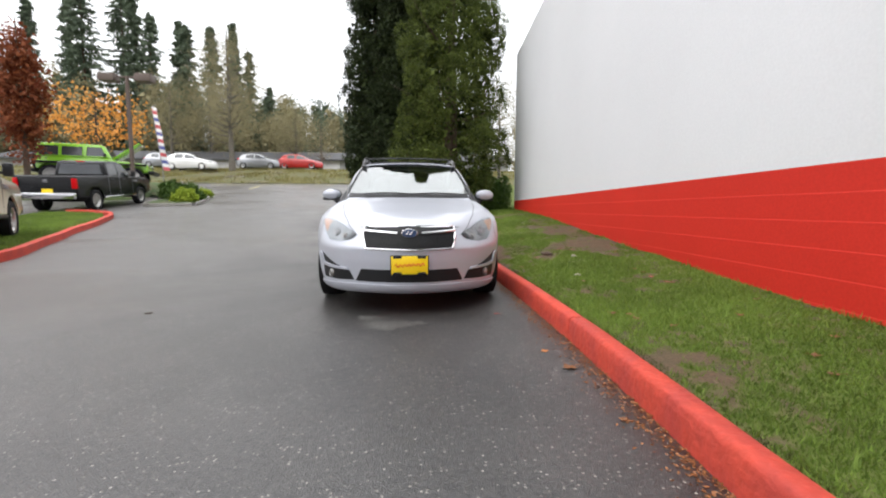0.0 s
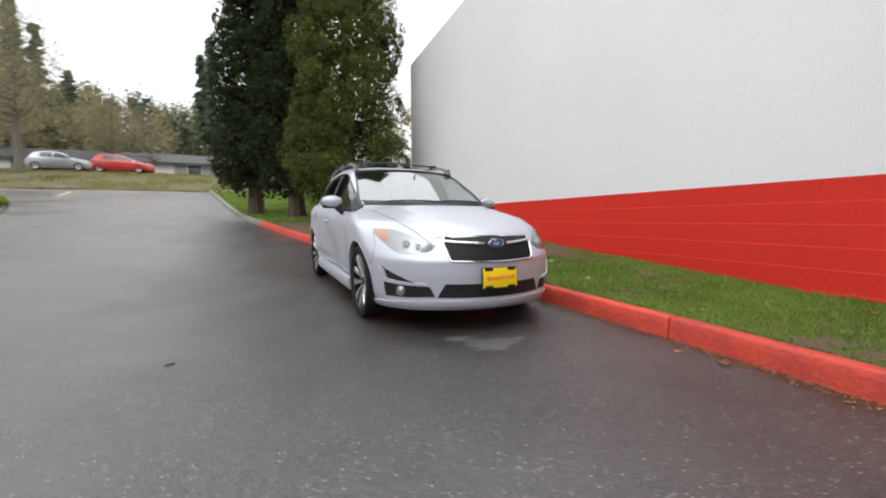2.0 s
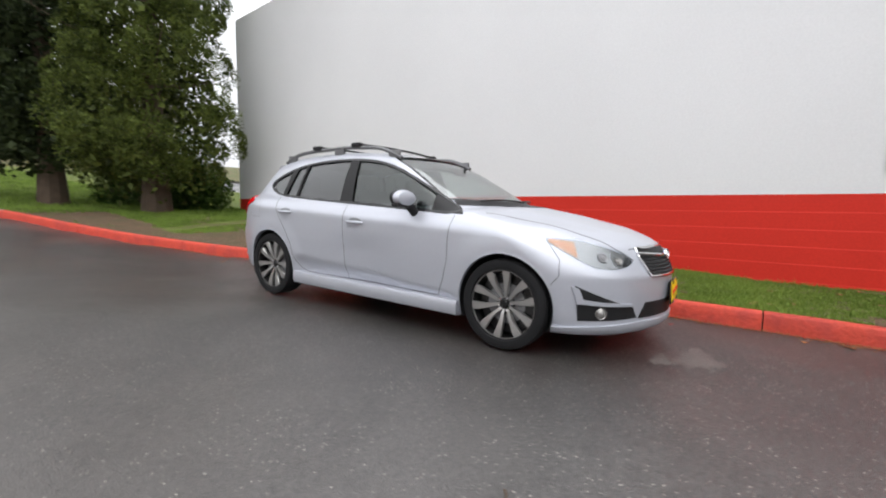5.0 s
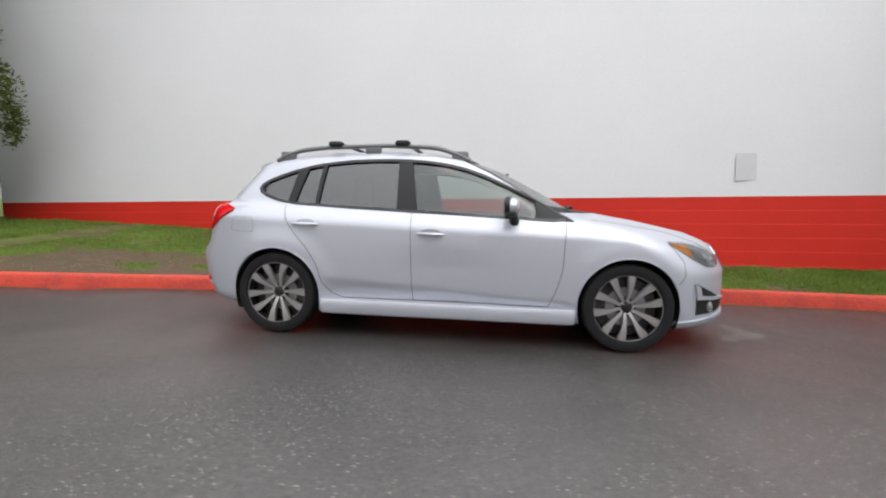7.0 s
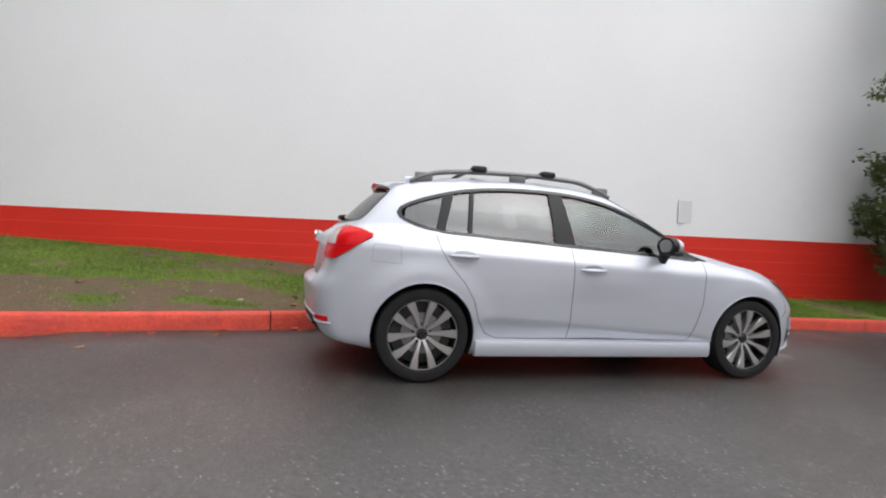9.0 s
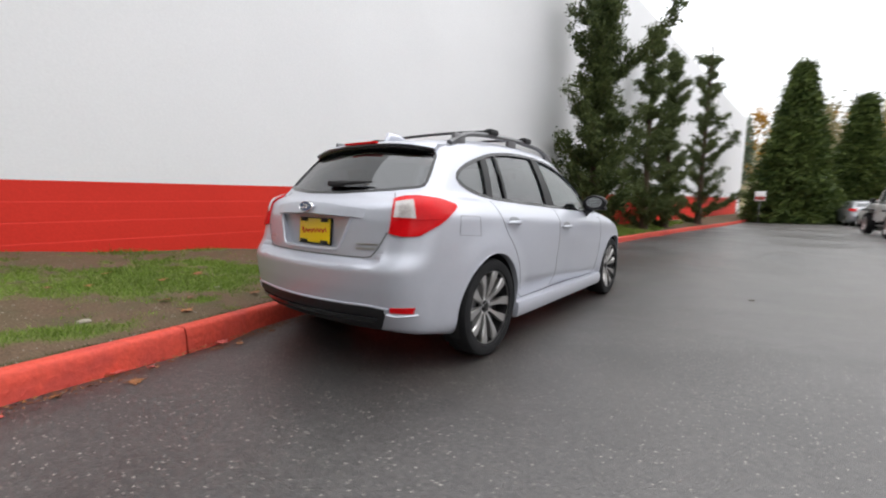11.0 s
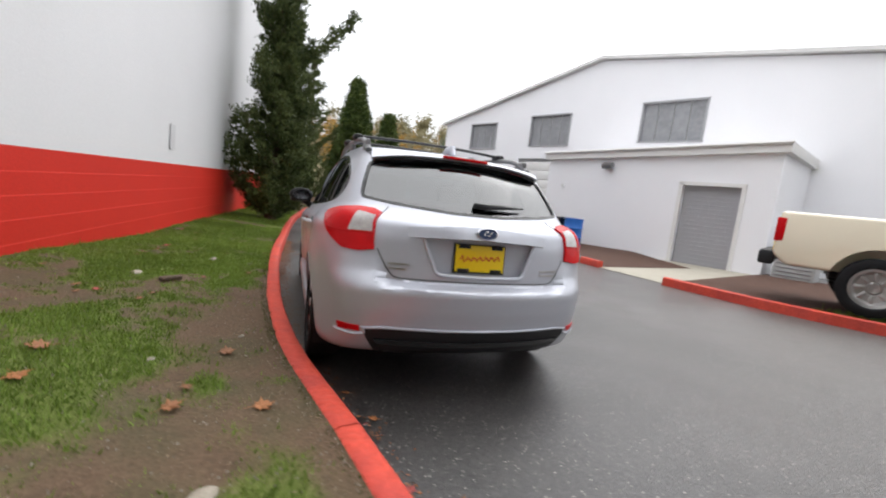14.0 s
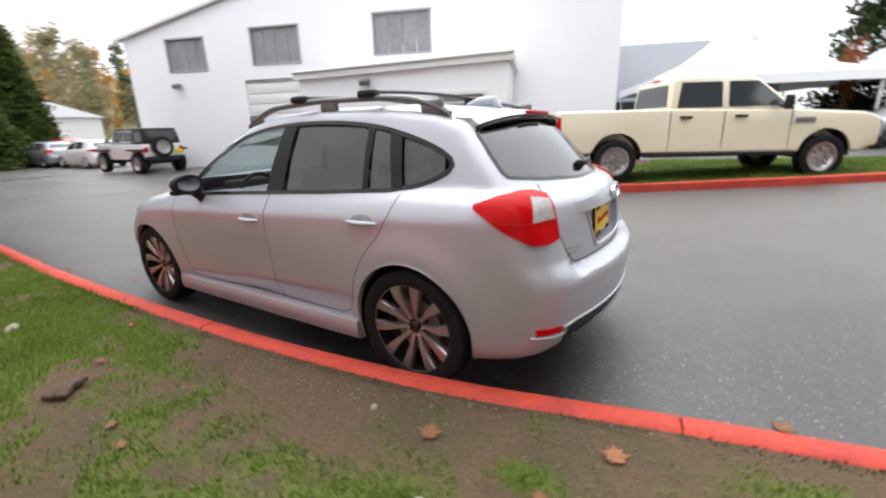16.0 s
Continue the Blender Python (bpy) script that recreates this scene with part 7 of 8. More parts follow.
def off_roader(m, paint, label, top_mat, hood_open=False, plate_on=False):
    """A boxy off-road car with flat wings and a spare wheel on its tail, nose towards -y."""
    t = thing("off_roader", m, label, "car")
    low = [(-1.95, 0.62), (-1.98, 1.12), (-1.6, 1.20), (-0.72, 1.24), (-0.70, 1.20), (1.85, 1.20), (1.88, 0.70), (1.6, 0.58), (-1.5, 0.55)]
    if hood_open:
        low[1:4] = [(-1.98, 1.0), (-1.6, 1.05), (-0.72, 1.12)]
    bodym = carve(solid(mesh("body", *slab(low, 0.78, 0.76, 0.6, 1.2, 0.04))), arch_cutters((-1.40, 1.35), 0.50, 0.45, 0.80))
    bodym.polygons.foreach_set("use_smooth", [True] * len(bodym.polygons))
    bodym.set_sharp_from_angle(angle=radians(30))
    put("body", bodym, paint, t)
    cabm = piece("hard_top", slab([(-0.70, 1.2), (-0.45, 1.76), (-0.3, 1.82), (1.78, 1.82), (1.86, 1.2)], 0.76, 0.66, 1.2, 1.82, 0.04), top_mat, t)
    if hood_open:
        piece("hood", moved(block(0, -0.62, 0, 1.25, 1.25, 0.06, 0.025), pose(0, -0.72, 1.24, -38)), paint, t, "propped open bonnet")
    for s in (-1, 1):
        for y0, y1, a in ((-0.52, 0.18, 0.16), (0.30, 1.02, 0.0), (1.10, 1.76, 0.0)):
            x0, x1 = 0.755, 0.685
            v = [(s * x0, y0, 1.26), (s * x0, y1, 1.26), (s * x1, y1 - 0.02, 1.70), (s * x1, y0 + a, 1.70)]
            v += [(x - s * 0.03, y, z) for x, y, z in v]
            piece("side_window", (v, [(0, 1, 2, 3), (7, 6, 5, 4), (0, 4, 5, 1), (1, 5, 6, 2), (2, 6, 7, 3), (3, 7, 4, 0)]), VGLASS, cabm, smooth=False)
            piece("window_frame", tube([(s * (x0 + 0.004), y0, 1.26), (s * (x0 + 0.004), y1, 1.26), (s * (x1 + 0.004), y1 - 0.02, 1.70), (s * (x1 + 0.004), y0 + a, 1.70), (s * (x0 + 0.004), y0, 1.26)], 0.022, 6), paint if y0 < 1.0 else top_mat, cabm)
        for y in (-1.40, 1.35):
            plain_wheel(t, s * 0.80, y, 0.42, 0.42, STEEL)
            piece("wing", moved(block(0, 0, 0, 0.26, 1.12, 0.07, 0.03), pose(s * 0.84, y, 0.96)), BLACK, t)
        piece("mirror", block(s * 0.95, -0.5, 1.32, 0.18, 0.08, 0.18, 0.03), BLACK, t)
        piece("tail_lamp", block(s * 0.70, 1.90, 0.98, 0.14, 0.08, 0.20, 0.02), RED_LENS, t)
        piece("headlamp", moved(lathe([(0.0, -0.03), (0.09, -0.02), (0.1, 0.02)], 16, "y"), pose(s * 0.5, -1.98, 0.95)), REFLECTOR, t)
    v = [(-0.66, -0.68, 1.26), (0.66, -0.68, 1.26), (0.60, -0.47, 1.74), (-0.60, -0.47, 1.74)]
    v += [(x, y + 0.03, z) for x, y, z in v]
    piece("windshield", (v, [(0, 1, 2, 3), (7, 6, 5, 4), (0, 4, 5, 1), (1, 5, 6, 2), (2, 6, 7, 3), (3, 7, 4, 0)]), VGLASS, cabm, smooth=False)
    piece("rear_window", block(0, 1.855, 1.5, 1.1, 0.04, 0.42, 0.02), VGLASS, cabm)
    piece("rear_bumper", block(0, 1.98, 0.60, 1.5, 0.2, 0.18, 0.04), BLACK, t)
    piece("front_bumper", block(0, -2.1, 0.62, 1.5, 0.22, 0.18, 0.05), BLACK, t)
    sw_ = put("spare_wheel", SIMPLE_RIM, STEEL, t, "spare wheel on the tailgate")
    sw_.matrix_local = pose(0.12, 2.02, 1.08, 0, 0, 90)
    put("tyre", SIMPLE_TYRE, RUBBER, sw_)
    if plate_on:
        piece("licence_plate", block(-0.58, 1.93, 0.88, 0.30, 0.03, 0.16, 0.004), YELLOW, t, "yellow plate")
    piece("underbody", joined(block(0, 0, 0.5, 0.9, 3.4, 0.14, 0.03), tube([(-0.75, -1.4, 0.42), (0.75, -1.4, 0.42)], 0.05, 8), tube([(-0.75, 1.35, 0.42), (0.75, 1.35, 0.42)], 0.05, 8)), BLACK, t)
    return t


PLAIN_BODY = solid(mesh("body", *skin_mesh(body_field, (-1.5, 1.5, 0.60), 64, 40, 14)))


def plain_car(m, paint, label, scale=(1, 1, 1), name="car"):
    """A far parked car."""
    t = thing(name, m @ Matrix.Diagonal((*scale, 1)), label, "car", "far parked cars")
    b = put("body", PLAIN_BODY.copy(), paint, t)
    for s in (-1, 1):
        for y0, y1, l0, l1 in ((-0.85, 0.2, 0.0, 0.02), (0.33, 1.1, 0.0, -0.04)):
            piece("side_window", side_pane(y0, y1, l0, l1, s, 0.004, -0.01), VGLASS, b)
        piece("tail_lamp", SKIN.panel("tail", [(38, 0.82), (66, 0.93)], [(38, 1.0), (66, 0.97)], 6, 3, 0.01, 0.02, s), RED_LENS, t)
        piece("headlamp", SKIN.panel("nose", [(30, 0.62), (62, 0.72)], [(30, 0.715), (62, 0.775)], 6, 3, 0.008, 0.012, s), REFLECTOR, t)
        for y in (-1.3225, 1.3225):
            plain_wheel(t, s * 0.79, y, 0.316, 0.316)
    piece("windshield", SKIN.panel("front", [(-0.64, 1.04), (0.64, 1.04)], [(-0.5, 1.36), (0.5, 1.36)], 8, 4, 0.004, 0.01), VGLASS, b)
    piece("rear_window", SKIN.panel("rear", [(-0.56, 1.10), (0.56, 1.10)], [(-0.5, 1.30), (0.5, 1.30)], 8, 4, 0.004, 0.01), VGLASS, b)
    return t


# cream pickup on the island; its nose points away from the lean-to
rear, fronth = Vector((-7.35, 0.30, 0)), Vector((-9.32, 3.66, 0))
mid = (rear + fronth) / 2
ang = math.degrees(math.atan2((rear - fronth).y, (rear - fronth).x)) - 90
zz = float(ground_z(mid.x, mid.y)) + 0.05
pickup(Matrix.Translation((mid.x, mid.y, zz)) @ pose(0, 0, 0, 0, 0, ang), CREAM, "cream crew-cab pickup truck parked on a grass island", wb=(rear - fronth).length)
pickup(pose(-13.37, 13.77, float(ground_z(-13.37, 13.77)) - 0.02, -4.8, 0, 187), BLACK_PAINT, "black crew-cab pickup with a chrome rear bumper", wb=3.57, bumper_mat=CHROME, rear_chrome=True)
off_roader(pose(-16.5, 18.6, float(rise(18.6)) + 0.66, 0, 0, 110) @ Matrix.Diagonal((1.1, 1.2, 1.12, 1)), GREEN_PAINT, "lime green off-roader with its bonnet propped open", GREEN_PAINT, hood_open=True)
off_roader(pose(-6.5, -19.0, float(ground_z(-6.5, -19.0)), 0, 0, 4), WHITE_PAINT, "white off-roader with a black top and a spare wheel", BLACK, plate_on=True)
plain_car(pose(-7.2, -26.5, float(ground_z(-7.2, -26.5)), 0, 0, 4), WHITE_PAINT, "white car parked along the drive")
plain_car(pose(-8.3, -34.0, float(ground_z(-8.3, -34.0)), 0, 0, 6), RED_PAINT, "dark red car parked at the end of the drive", (1, 1, 1.1))
plain_car(pose(-6.7, -31.0, float(ground_z(-6.7, -31.0)), 0, 0, 4), GREY_PAINT, "grey car parked along the drive")

# ---- the street side: bank, houses and woods beyond the climb ----
by_ = np.r_[np.arange(31.3, 46, 0.7), np.arange(46, 130, 6)]
v, f = sheet(np.r_[np.arange(-70, 45, 3.0)], by_, lambda x, y: rise(y) + 0.05 + 0.12 * np.sin(x * 0.9) * np.sin(y * 1.3) * (y < 44))
tagged(put("bank", mesh("bank", v, f), mat("bank_turf", (0.11, 0.095, 0.04), 0.9, vary=0.4, scale=1.2, fine=30, bump=0.6, tint=(0.07, 0.08, 0.025))), "rough grass bank across the street", "bank", kind="structure")
bk = blades(60000, 31.4, 44, 0.22, 0.03, rng, lambda x, y: rise(y) + 0.05, lambda y: -55 + 0 * y, lambda y: 12 + 0 * y, lambda x, y: 0.6 + 0.3 * np.sin(x * 0.8) * np.sin(y * 1.1))
tagged(put("bank_grass", quick_mesh("bank_grass", bk, 3), leaf_mat("rough_grass", (0.12, 0.11, 0.035), (0.33, 0.29, 0.11), 0.6)), "rough grass on the bank", "grass", kind="stuff")
LINE_PAINT = mat("worn_road_paint", (0.62, 0.55, 0.30), 0.6, vary=0.25, scale=3, fine=30)
for x0, y0, x1, y1 in ((-11.4, 26.2, -11.9, 29.8), (-16, 30.6, -6, 30.7)):
    d = Vector((x1 - x0, y1 - y0, 0)).normalized()
    s_ = Vector((d.y, -d.x, 0)) * 0.07
    vv = []
    for k in np.linspace(0, 1, 14):
        p = Vector((x0 + (x1 - x0) * k, y0 + (y1 - y0) * k, 0))
        for q in (p - s_, p + s_):
            vv.append((q.x, q.y, float(ground_z(q.x, q.y)) + 0.006))
    ln = put("road_line", mesh("road_line", vv, [(2 * i, 2 * i + 1, 2 * i + 3, 2 * i + 2) for i in range(13)]), LINE_PAINT)
    tagged(ln, "worn painted line on the road", "road line", kind="structure")


def long_house(x, y, z, w, d, h, rot, label, doors, up=1.4):
    t = thing("house", pose(x, y, z, 0, 0, rot), label, "house", "low houses across the street")
    piece("wall", block(0, 0, h / 2, w, d, h), HOUSE, t, smooth=False)
    r = [(-w / 2 - 0.5, -d / 2 - 0.7, h), (w / 2 + 0.5, -d / 2 - 0.7, h), (w / 2 + 0.5, 0, h + up), (-w / 2 - 0.5, 0, h + up), (w / 2 + 0.5, d / 2 + 0.7, h), (-w / 2 - 0.5, d / 2 + 0.7, h)]
    piece("roof", (r + [(a, b, c - 0.2) for a, b, c in r], [(0, 1, 2, 3), (3, 2, 4, 5), (6, 9, 8, 7), (9, 11, 10, 8), (0, 6, 7, 1), (5, 4, 10, 11), (0, 3, 9, 6), (3, 5, 11, 9), (1, 7, 8, 2), (2, 8, 10, 4)]), ROOF_GREY, t, "grey shingle roof", smooth=False)
    for k, (u, ww, hh, mt) in enumerate(doors):
        dn = "window" if hh < 1.8 else "door"
        zc = hh / 2 if hh > 1.8 else 1.5
        o = piece(dn, block(u, -d / 2 - 0.02, zc, ww, 0.08, hh, 0.02), mt, t)
        piece("frame", joined(block(u, -d / 2 - 0.05, zc + hh / 2 + 0.05, ww + 0.2, 0.1, 0.1), block(u - ww / 2 - 0.05, -d / 2 - 0.05, zc, 0.1, 0.1, hh), block(u + ww / 2 + 0.05, -d / 2 - 0.05, zc, 0.1, 0.1, hh)), TRIM_WHITE, o, smooth=False)
    return t


BRICKY = mat("warm_panel", (0.42, 0.20, 0.09), 0.7, vary=0.15, scale=1, fine=20)
long_house(-31.5, 52, 4.35, 33, 8, 2.35, -1.5, "long low grey house with a shingle roof", [(-12, 1.0, 2.1, TRIM_WHITE), (-8, 1.6, 1.2, VGLASS), (-3, 2.5, 2.2, TRIM_WHITE), (2, 1.6, 1.2, VGLASS), (6, 1.0, 2.1, BRICKY), (10, 2.4, 2.2, TRIM_WHITE), (14, 1.5, 1.2, VGLASS)])
long_house(-1.0, 52.6, 4.55, 27.5, 8, 2.35, -1, "low grey house with an orange panel and white garage doors", [(-12.4, 1.4, 2.3, BRICKY), (-9.6, 4.0, 2.3, TRIM_WHITE), (-5.6, 1.2, 1.3, VGLASS), (-3.2, 1.0, 2.1, TRIM_WHITE), (1.5, 4.6, 2.3, TRIM_WHITE), (7, 1.4, 1.2, VGLASS)])
for x, y, rz, pt, lab in ((-21.0, 38.0, 84, WHITE_PAINT, "white car parked across the street"), (-16.1, 42.6, 86, GREY_PAINT, "silver car parked before a low house"), (-11.8, 42.6, 86, RED_PAINT, "red car parked before a low house"), (-33, 28.5, 60, WHITE_PAINT, "white van-like car behind a russet tree"), (-26.5, 44.0, 84, GREY_PAINT, "dark car parked before a low house")):
    plain_car(pose(x, y, float(rise(y)) + 0.06, 0, 0, rz), pt, lab, (1, 1.1, 1.12))

v, f = sheet(np.linspace(-26, -14.2, 24), np.linspace(16.8, 25, 22), lambda x, y: rise(y) - 0.05 + 0.70 * np.clip((-14.2 - x) / 0.8, 0, 1) * np.clip((y - 16.8) / 0.6, 0, 1) * np.clip((25 - y) / 3, 0, 1))
tagged(put("lot_mound", mesh("lot_mound", v, f), LAWN), "raised grass display mound under an off-roader", "bank", kind="structure")

# planting round the lot's corner
LOT = [(-9.6, 14.2), (-9.9, 15.6), (-10.7, 18.0), (-12.2, 21.0), (-14.6, 24.0), (-18, 26)]
lk = thing("lot_kerb", Matrix.Identity(4), "grey concrete kerb round a planted corner", "kerb", kind="structure")
piece("kerb_stone", edge_kerb(LOT, 26), GREY_KERB, lk)
piece("kerb_stone", edge_kerb([(-9.62, 14.15), (-10.5, 13.9), (-11.5, 13.75), (-11.95, 14.6), (-12.3, 16.6)], 12), GREY_KERB, lk)
tagged(put("planting_bed", mesh("planting_bed", *flat_strip([(x - 0.14, y) for x, y in LOT], [(-11.4, 13.8), (-11.9, 15.3), (-12.4, 17.4), (-15, 20.0), (-18, 23), (-21, 25.4)], 0.14, 20)), LAWN), "planted corner bed with grass", "bed", kind="structure")
for i, (x, y, r, h, mt) in enumerate(((-10.4, 15.2, 0.5, 0.5, LIME_SHRUB), (-10.9, 16.3, 0.75, 0.65, SHRUB), (-11.6, 17.6, 0.7, 0.6, SHRUB), (-11.9, 17.0, 0.6, 0.8, SHRUB), (-11.2, 18.6, 0.4, 0.3, LIME_SHRUB), (-12.9, 19.6, 0.5, 0.4, GOLD))):
    shrub(x, y, float(rise(y)) + 0.12, r, h, mt, "yellow-green low shrub in a corner bed" if mt is not SHRUB else "rounded dark green shrub in a corner bed", 60 + i, 0.07)
tw = thing("lot_lamp", pose(-13.95, 17.3, float(rise(17.3)) + 0.1), "brown lot lamp post with two box heads", "street lamp")
piece("pole", tube([(0, 0, 0), (0, 0, 6.0)], [0.11, 0.09], 8), BROWN_METAL, tw)
for s in (-1, 1):
    piece("lamp_head", joined(block(s * 0.85, 0, 5.92, 0.75, 0.55, 0.38, 0.03), block(s * 0.3, 0, 5.97, 0.5, 0.08, 0.08, 0.01)), BROWN_METAL, tw)
fg = thing("banner_flag", pose(-17.2, 26.0, float(rise(26)) + 0.1), "feather banner flag in red white and blue", "flag")
piece("pole", tube([(0, 0, 0), (0, 0, 1.2), (-0.5, 0, 5.3), (-0.45, 0, 5.55), (-0.25, 0, 5.6)], 0.025, 6), STEEL, fg)
BANNER = (mat("banner_red", (0.55, 0.10, 0.12), 0.6), CANVAS, mat("banner_blue", (0.12, 0.14, 0.38), 0.6), CANVAS)
for k in range(18):
    z0 = 1.2 + 0.24 * k
    lean = -0.03 * k
    w0, w1 = 0.46 - 0.008 * k, 0.46 - 0.008 * (k + 1)
    v = [(lean, 0, z0), (lean + w0, 0.05 * math.sin(k * 0.7), z0 - 0.06), (lean - 0.03 + w1, 0.05 * math.sin(k * 0.7 + 0.7), z0 + 0.18), (lean - 0.03, 0, z0 + 0.24)]
    v += [(x, y + 0.012, z) for x, y, z in v]
    piece("cloth_panel", (v, [(0, 1, 2, 3), (7, 6, 5, 4), (0, 4, 5, 1), (1, 5, 6, 2), (2, 6, 7, 3), (3, 7, 4, 0)]), BANNER[k % 4], fg, smooth=False)

# ---- trees across the street ----


def round_crown(h0, h1, r, n, per, size, seed, spread=0.3, narrow=0.7):
    rs = np.random.default_rng(seed)
    d = rs.normal(size=(n, 3))
    d /= np.linalg.norm(d, axis=1, keepdims=True)
    rad = rs.uniform(0.45, 1.05, n) ** 0.6
    lob = 1 + 0.18 * np.sin(d[:, 0] * 6 + seed) + 0.14 * np.sin(d[:, 1] * 9 + d[:, 2] * 7)
    c = d * (rad * lob)[:, None] * np.array([r, r, (h1 - h0) / 2]) + np.array([0, 0, (h0 + h1) / 2])
    return clumps(c, spread, per, size, rs, None, -0.2 if narrow < 0.3 else 0.2, narrow)


tree("russet_tree", -17.7, 15.8, 1.35, "slim upright tree with russet leaves", round_crown(2.0, 7.3, 0.8, 230, 22, 0.10, 71, 0.2), RUSSET, 8, 0.14, group="autumn trees", limbs=14, seed=8)
tree("maple_tree", -20.1, 24.0, 2.2, "broad maple with orange autumn leaves", round_crown(2.7, 5.9, 2.6, 150, 9, 0.11, 72, 0.34), ORANGE, 6, 0.13, group="autumn trees", limbs=18, seed=9)
tree("bare_tree", -17.3, 38.2, 4.4, "tall nearly bare tree with a few pale leaves", round_crown(3.0, 13.8, 2.9, 420, 12, 0.36, 73, 0.45, 0.045), OLIVE, 13.6, 0.26, GREY_BARK, limbs=120, seed=10)
for i, (x, y, h, r) in enumerate(((-24.5, 50.5, 12.5, 3.2), (-21.0, 47.5, 10.5, 2.6), (-28.5, 49.0, 11.0, 3.0), (-14.0, 49.5, 8.0, 2.4))):
    tree("bare_tree", x, y, float(rise(y)), "broad half-bare tree with tan leaves behind the bank", round_crown(2.4, h, r, 420, 12, 0.24, 90 + i, 0.5, 0.10), OLIVE, h * 0.95, 0.2, GREY_BARK, limbs=60, seed=30 + i)
tree("bare_tree", -9.6, 43.0, 4.8, "small bare tree on the bank", round_crown(2, 5.6, 1.6, 160, 10, 0.26, 74, 0.4, 0.05), OLIVE, 5.4, 0.15, GREY_BARK, limbs=40, seed=11)
tree("golden_tree", 6.4, 24.5, 1.9, "half-bare tree with brown leaves past the wall", round_crown(2, 8, 2.4, 260, 10, 0.3, 75, 0.5, 0.06), OLIVE, 7.5, 0.14, GREY_BARK, limbs=40, seed=12)


def far_fir(x, y, z, h, r, seed, label="tall dark fir in the woods", bare=0.12):
    """A fir of drooping branches, longest low down, with gaps between them."""
    rs = np.random.default_rng(seed)
    nb = int(h * 10)
    t = rs.uniform(0, 1, nb)
    ang = rs.uniform(0, 2 * np.pi, nb)
    ln = r * (0.10 + 0.90 * (1 - t) ** 0.85) * rs.uniform(0.55, 1.15, nb)
    k = np.linspace(0.15, 1.0, 6)
    rad = ln[:, None] * k
    zz = (h * (bare + (1 - bare) * t))[:, None] - 0.32 * rad + 0.10 * rad * k
    c = np.stack([rad * np.cos(ang)[:, None], rad * np.sin(ang)[:, None], zz], 2).reshape(-1, 3)
    out = np.repeat(np.stack([np.cos(ang), np.sin(ang), np.full(nb, -0.3)], 1), 6, axis=0)
    tree("fir_tree", x, y, z, label, clumps(c, (0.16, 0.16, 0.09), 6, 0.27, rs, out, 0.15, 0.40), HAZED_FIR, h * 0.98, 0.26, seed=seed, group="tall firs")


for i, (x, y, h, r) in enumerate(((-54, 62, 25, 2.4), (-50, 64, 28, 2.8), (-45.5, 60, 28, 4.4), (-42, 63, 29, 4.2), (-39, 61, 25, 3.8), (-36.3, 60, 21.5, 3.4), (-34.3, 64, 22, 3.2), (-32, 61, 20.5, 3.2), (-29, 62, 20.7, 2.8), (-27, 65, 20, 2.6), (-25.5, 61, 21, 2.4), (-24, 63, 17.5, 2.4), (-20.8, 62, 12.2, 2.6), (-5.5, 62, 18.5, 1.7), (-6.7, 63, 16.5, 1.6), (-58, 60, 27, 3.5))):
    far_fir(x, y, float(rise(y)), h, r, 200 + i, bare=0.12 if i not in (8, 13, 14) else 0.3)


def wood(name, spots, kinds, label):
    """A far wood: many small trees of mixed kinds in one."""
    rs = np.random.default_rng(len(spots) + 5)
    by = {}
    for (x, y, z, h), kind in zip(spots, kinds):
        n = 76
        t = rs.uniform(0, 1, n)
        ang = rs.uniform(0, 2 * np.pi, n)
        if kind is HAZED_FIR:
            rad = h * 0.17 * (1 - t) ** 0.8 * rs.uniform(0.3, 1.05, n)
        else:
            rad = h * 0.24 * np.sin(np.pi * np.clip(t * 0.9 + 0.08, 0, 1)) ** 0.6 * rs.uniform(0.3, 1.05, n)
        c = np.stack([x + rad * np.cos(ang), y + rad * np.sin(ang), z + h * (0.05 + 0.95 * t)], 1)
        by.setdefault(kind, []).append(clumps(c, h * 0.036, 8, h * 0.017, rs, None, 0.2, 0.6))
        mid_ = np.array([x, y, 0]) + (c - np.array([x, y, 0])) * np.array([0.72, 0.72, 0.94])
        by.setdefault(kind, []).append(clumps(mid_[::2], h * 0.03, 4, h * 0.038, rs, None, 0.2, 0.8))
    for kind, q in by.items():
        tagged(put(name, quick_mesh(name, np.concatenate(q), 4), kind), label, "woods", kind="stuff")


spots, kinds = [], []
rs2 = np.random.default_rng(99)
for i in range(170):
    if i < 112:
        x, y = -34 + 50 * (i + rs2.uniform(-2, 2)) / 112, rs2.uniform(68, 92)
        h = max(5.0, (y + 5) * (0.235 - 0.0012 * (x + 10)) * rs2.uniform(0.80, 1.02) - float(rise(y)) + 0.9)
    else:
        x, y = (rs2.uniform(-85, -32), rs2.uniform(60, 106)) if i < 156 else (rs2.uniform(14, 60), rs2.uniform(66, 112))
        h = rs2.uniform(10, 18)
    spots.append((x, y, float(rise(y)), h))
    kinds.append(OLIVE if rs2.random() < 0.36 else HAZED_FIR)
for _ in range(60):
    x, y = rs2.uniform(-62, -16), rs2.uniform(57, 67)
    spots.append((x, y, float(rise(y)), rs2.uniform(8, 13) if x < -34 else rs2.uniform(5, 8.5)))
    kinds.append(OLIVE)
wood("far_woods", spots, kinds, "mixed woods of firs and late autumn trees on a rise")
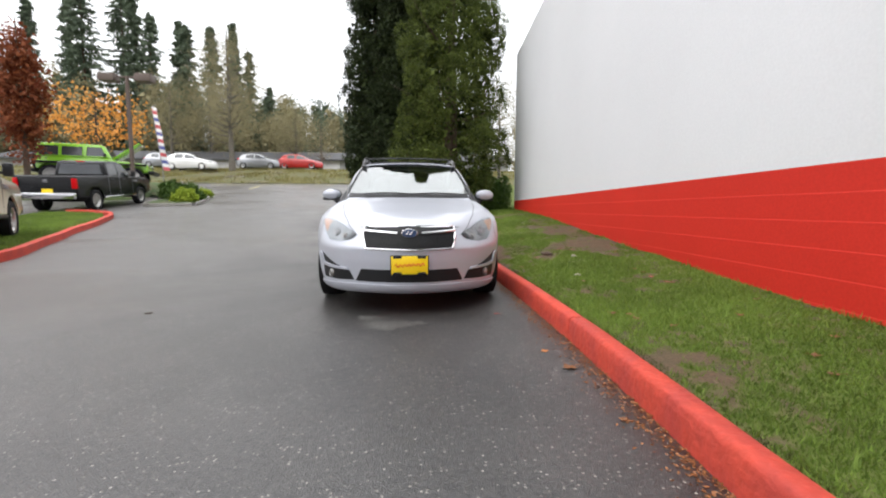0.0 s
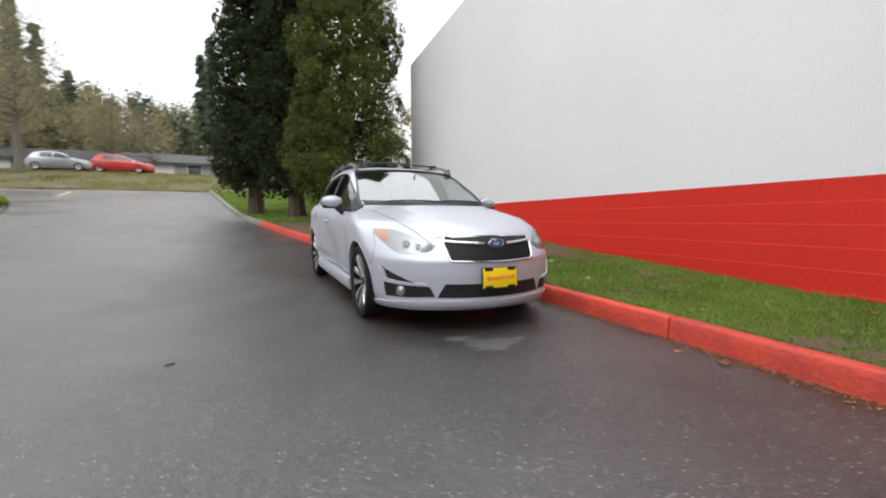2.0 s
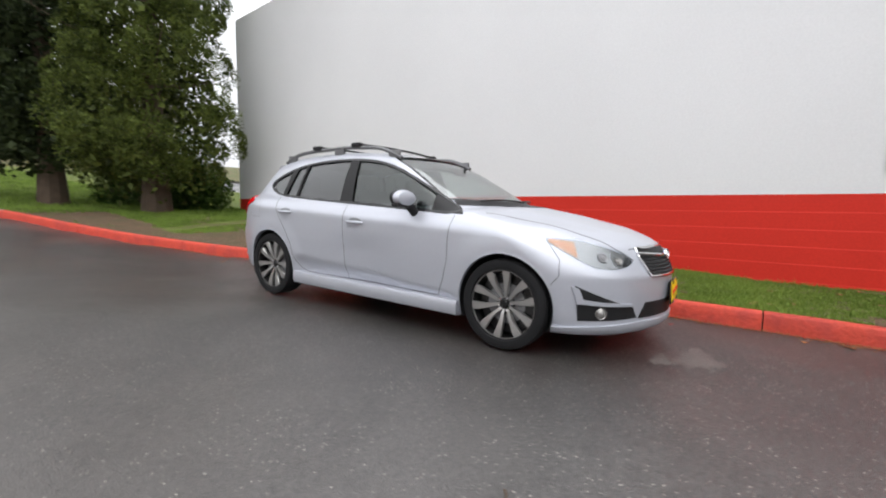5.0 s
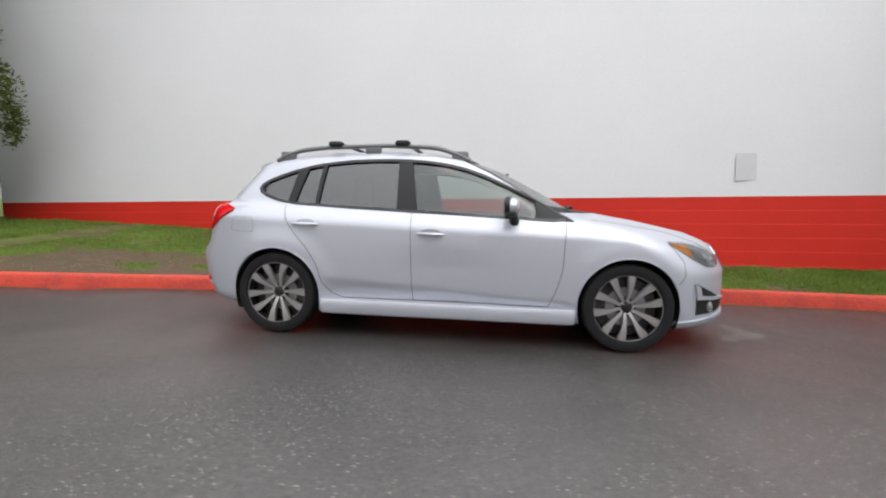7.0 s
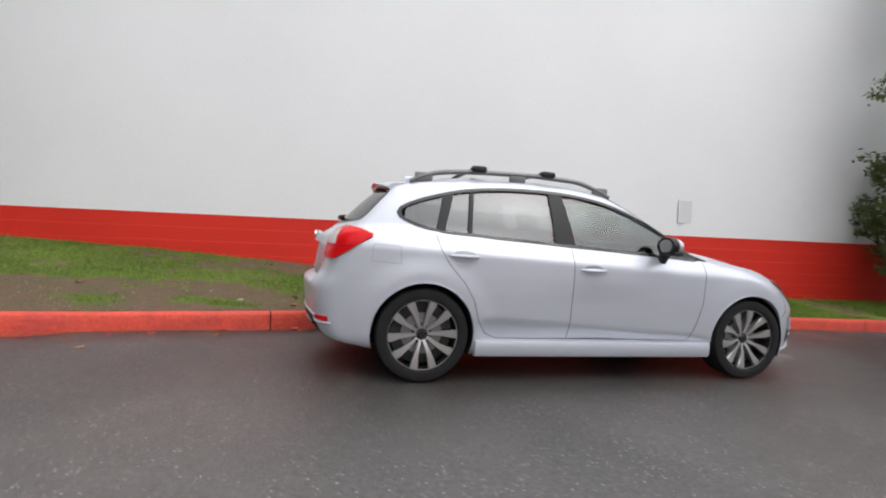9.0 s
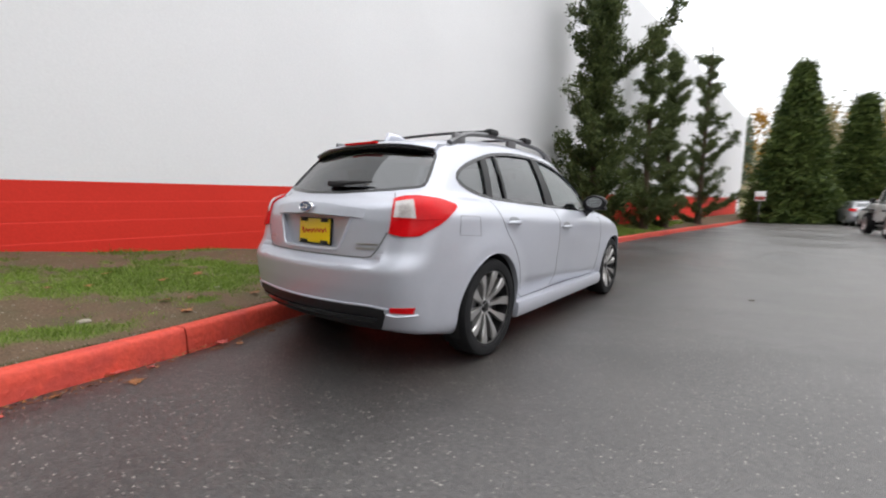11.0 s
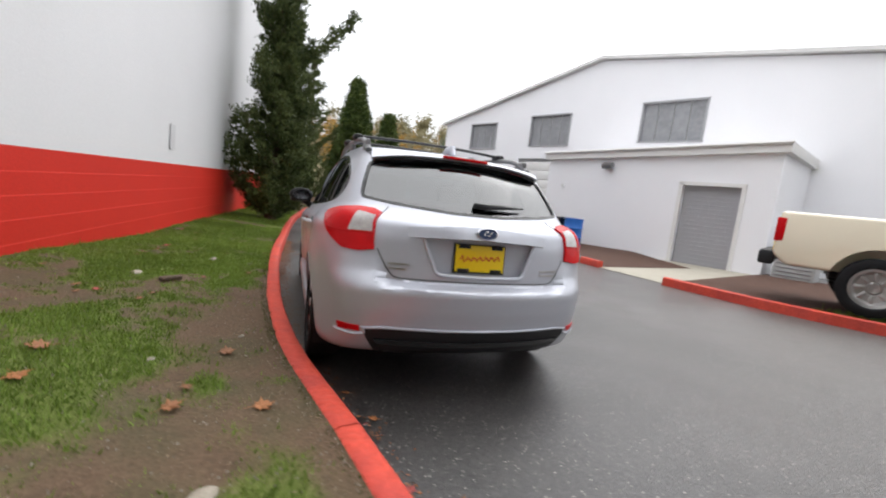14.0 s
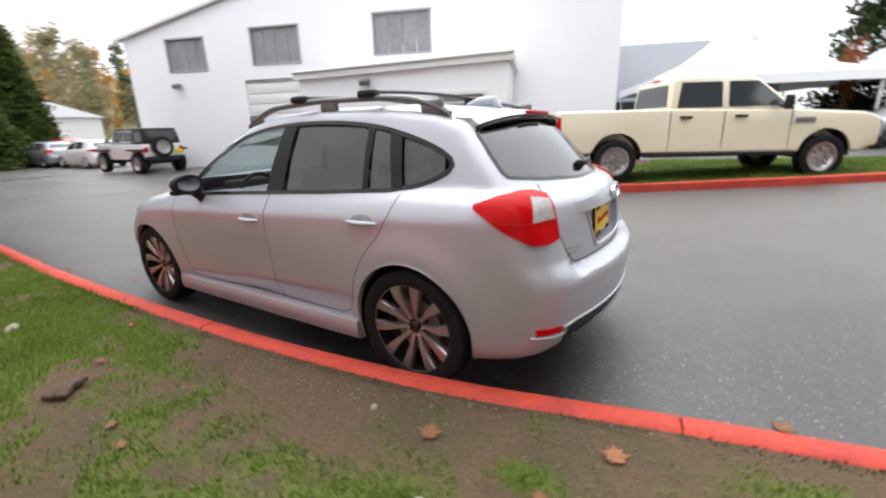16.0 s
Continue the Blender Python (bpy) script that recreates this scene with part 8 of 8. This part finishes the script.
# the hill at the other end of the drive
spots, kinds = [], []
for _ in range(190):
    x, y = rs2.uniform(-80, 30), rs2.uniform(-125, -60)
    if x > -14 and y > -70:
        continue
    hill = max(0.0, (-60 - y) * 0.16) - 0.8
    spots.append((x, y, hill, rs2.uniform(7, 14)))
    kinds.append(rs2.choice(np.array([OLIVE, OLIVE, OLIVE, GOLD, HAZED_FIR], object)))
wood("hill_woods", spots, kinds, "hillside of bare and golden trees")
v, f = sheet(np.linspace(-140, 90, 24), np.linspace(-200, -58, 20), lambda x, y: np.maximum(0, (-60 - y) * 0.16) - 0.9)
tagged(put("hill", mesh("hill", v, f), mat("hill_scrub", (0.17, 0.13, 0.065), 0.9, vary=0.4, scale=0.3, fine=4, tint=(0.13, 0.12, 0.05))), "brown scrub hillside under the trees", "hill", kind="structure")
shed = thing("white_shed", pose(-9.5, -48, -0.8, 0, 0, 10), "white low-roofed shed at the end of the drive", "shed")
piece("wall", block(0, 0, 1.8, 9, 8, 3.6), TRIM_WHITE, shed, smooth=False)
piece("roof", ([(-4.8, -4.3, 3.6), (4.8, -4.3, 3.6), (4.8, 4.3, 3.6), (-4.8, 4.3, 3.6), (0, -4.3, 5.0), (0, 4.3, 5.0)], [(0, 4, 5, 3), (4, 1, 2, 5), (0, 1, 4), (3, 5, 2), (0, 3, 2, 1)]), CANVAS, shed, smooth=False)

# ---- tent and the lot behind the cream pickup ----
tent = thing("event_tent", pose(-21.6, 2.2, 0.35, 0, 0, 20), "white peaked event tent with open sides", "tent")
n = 24
v, f = [], []
for r, z in ((0.05, 5.2), (0.35, 4.7), (0.9, 4.0), (1.8, 3.3), (3.0, 2.75), (3.8, 2.5), (3.85, 2.15)):
    for k in range(n):
        a = 2 * math.pi * k / n
        q = 1 / max(abs(math.cos(a)), abs(math.sin(a)))
        q = 1 + (q - 1) * min(1, r / 3)
        v.append((r * q * math.cos(a), r * q * math.sin(a), z))
f = [(i * n + k, i * n + (k + 1) % n, (i + 1) * n + (k + 1) % n, (i + 1) * n + k) for i in range(6) for k in range(n)] + [tuple(range(n))]
piece("canopy", (v, f), CANVAS, tent)
for sx in (-1, 1):
    for sy in (-1, 1):
        piece("leg", tube([(sx * 3.7, sy * 3.7, -0.2), (sx * 3.7, sy * 3.7, 2.4)], 0.05, 6), WHITE_PAINT, tent)
copy_thing(tent, pose(-24.5, 9.5, 0.5, 0, 0, 20))
fb = thing("far_building", pose(-30.0, -5.0, 0.2, 0, 0, 20), "pale grey flat-roofed building behind a tent", "building")
piece("wall", block(0, 0, 2.6, 10, 14, 5.2), mat("blue_grey_siding", (0.40, 0.42, 0.46), 0.5, vary=0.06, scale=0.6, fine=20), fb, smooth=False)
piece("window_band", block(5.02, 0, 1.6, 0.06, 12, 1.1), VGLASS, fb, smooth=False)
for i, (x, y, rz, pt, lab) in enumerate(((-17.5, 7.5, 30, GREY_PAINT, "dark grey car parked on the lot"), (-20.0, 11.5, 30, WHITE_PAINT, "white car parked on the lot"), (-15.8, 10.3, 20, GREY_PAINT, "silver car parked on the lot"), (-18.8, -0.5, 110, GREY_PAINT, "dark car parked under the tent"))):
    plain_car(pose(x, y, float(ground_z(x, y)), 0, 0, rz), pt, lab)
tree("spruce_tree", -26.5, 8.9, 0.5, "dark spruce behind the lot", cone_crown(11, 2.6, 0.6, 500, 26, 0.15, 76), CEDAR_DARK, 10, 0.2, seed=13)
tree("russet_tree", -21.2, 6.3, 0.4, "small russet tree on the lot", round_crown(1.6, 3.4, 0.4, 70, 14, 0.06, 77, 0.12), RUSSET, 3, 0.08, group="autumn trees", limbs=10, seed=14)
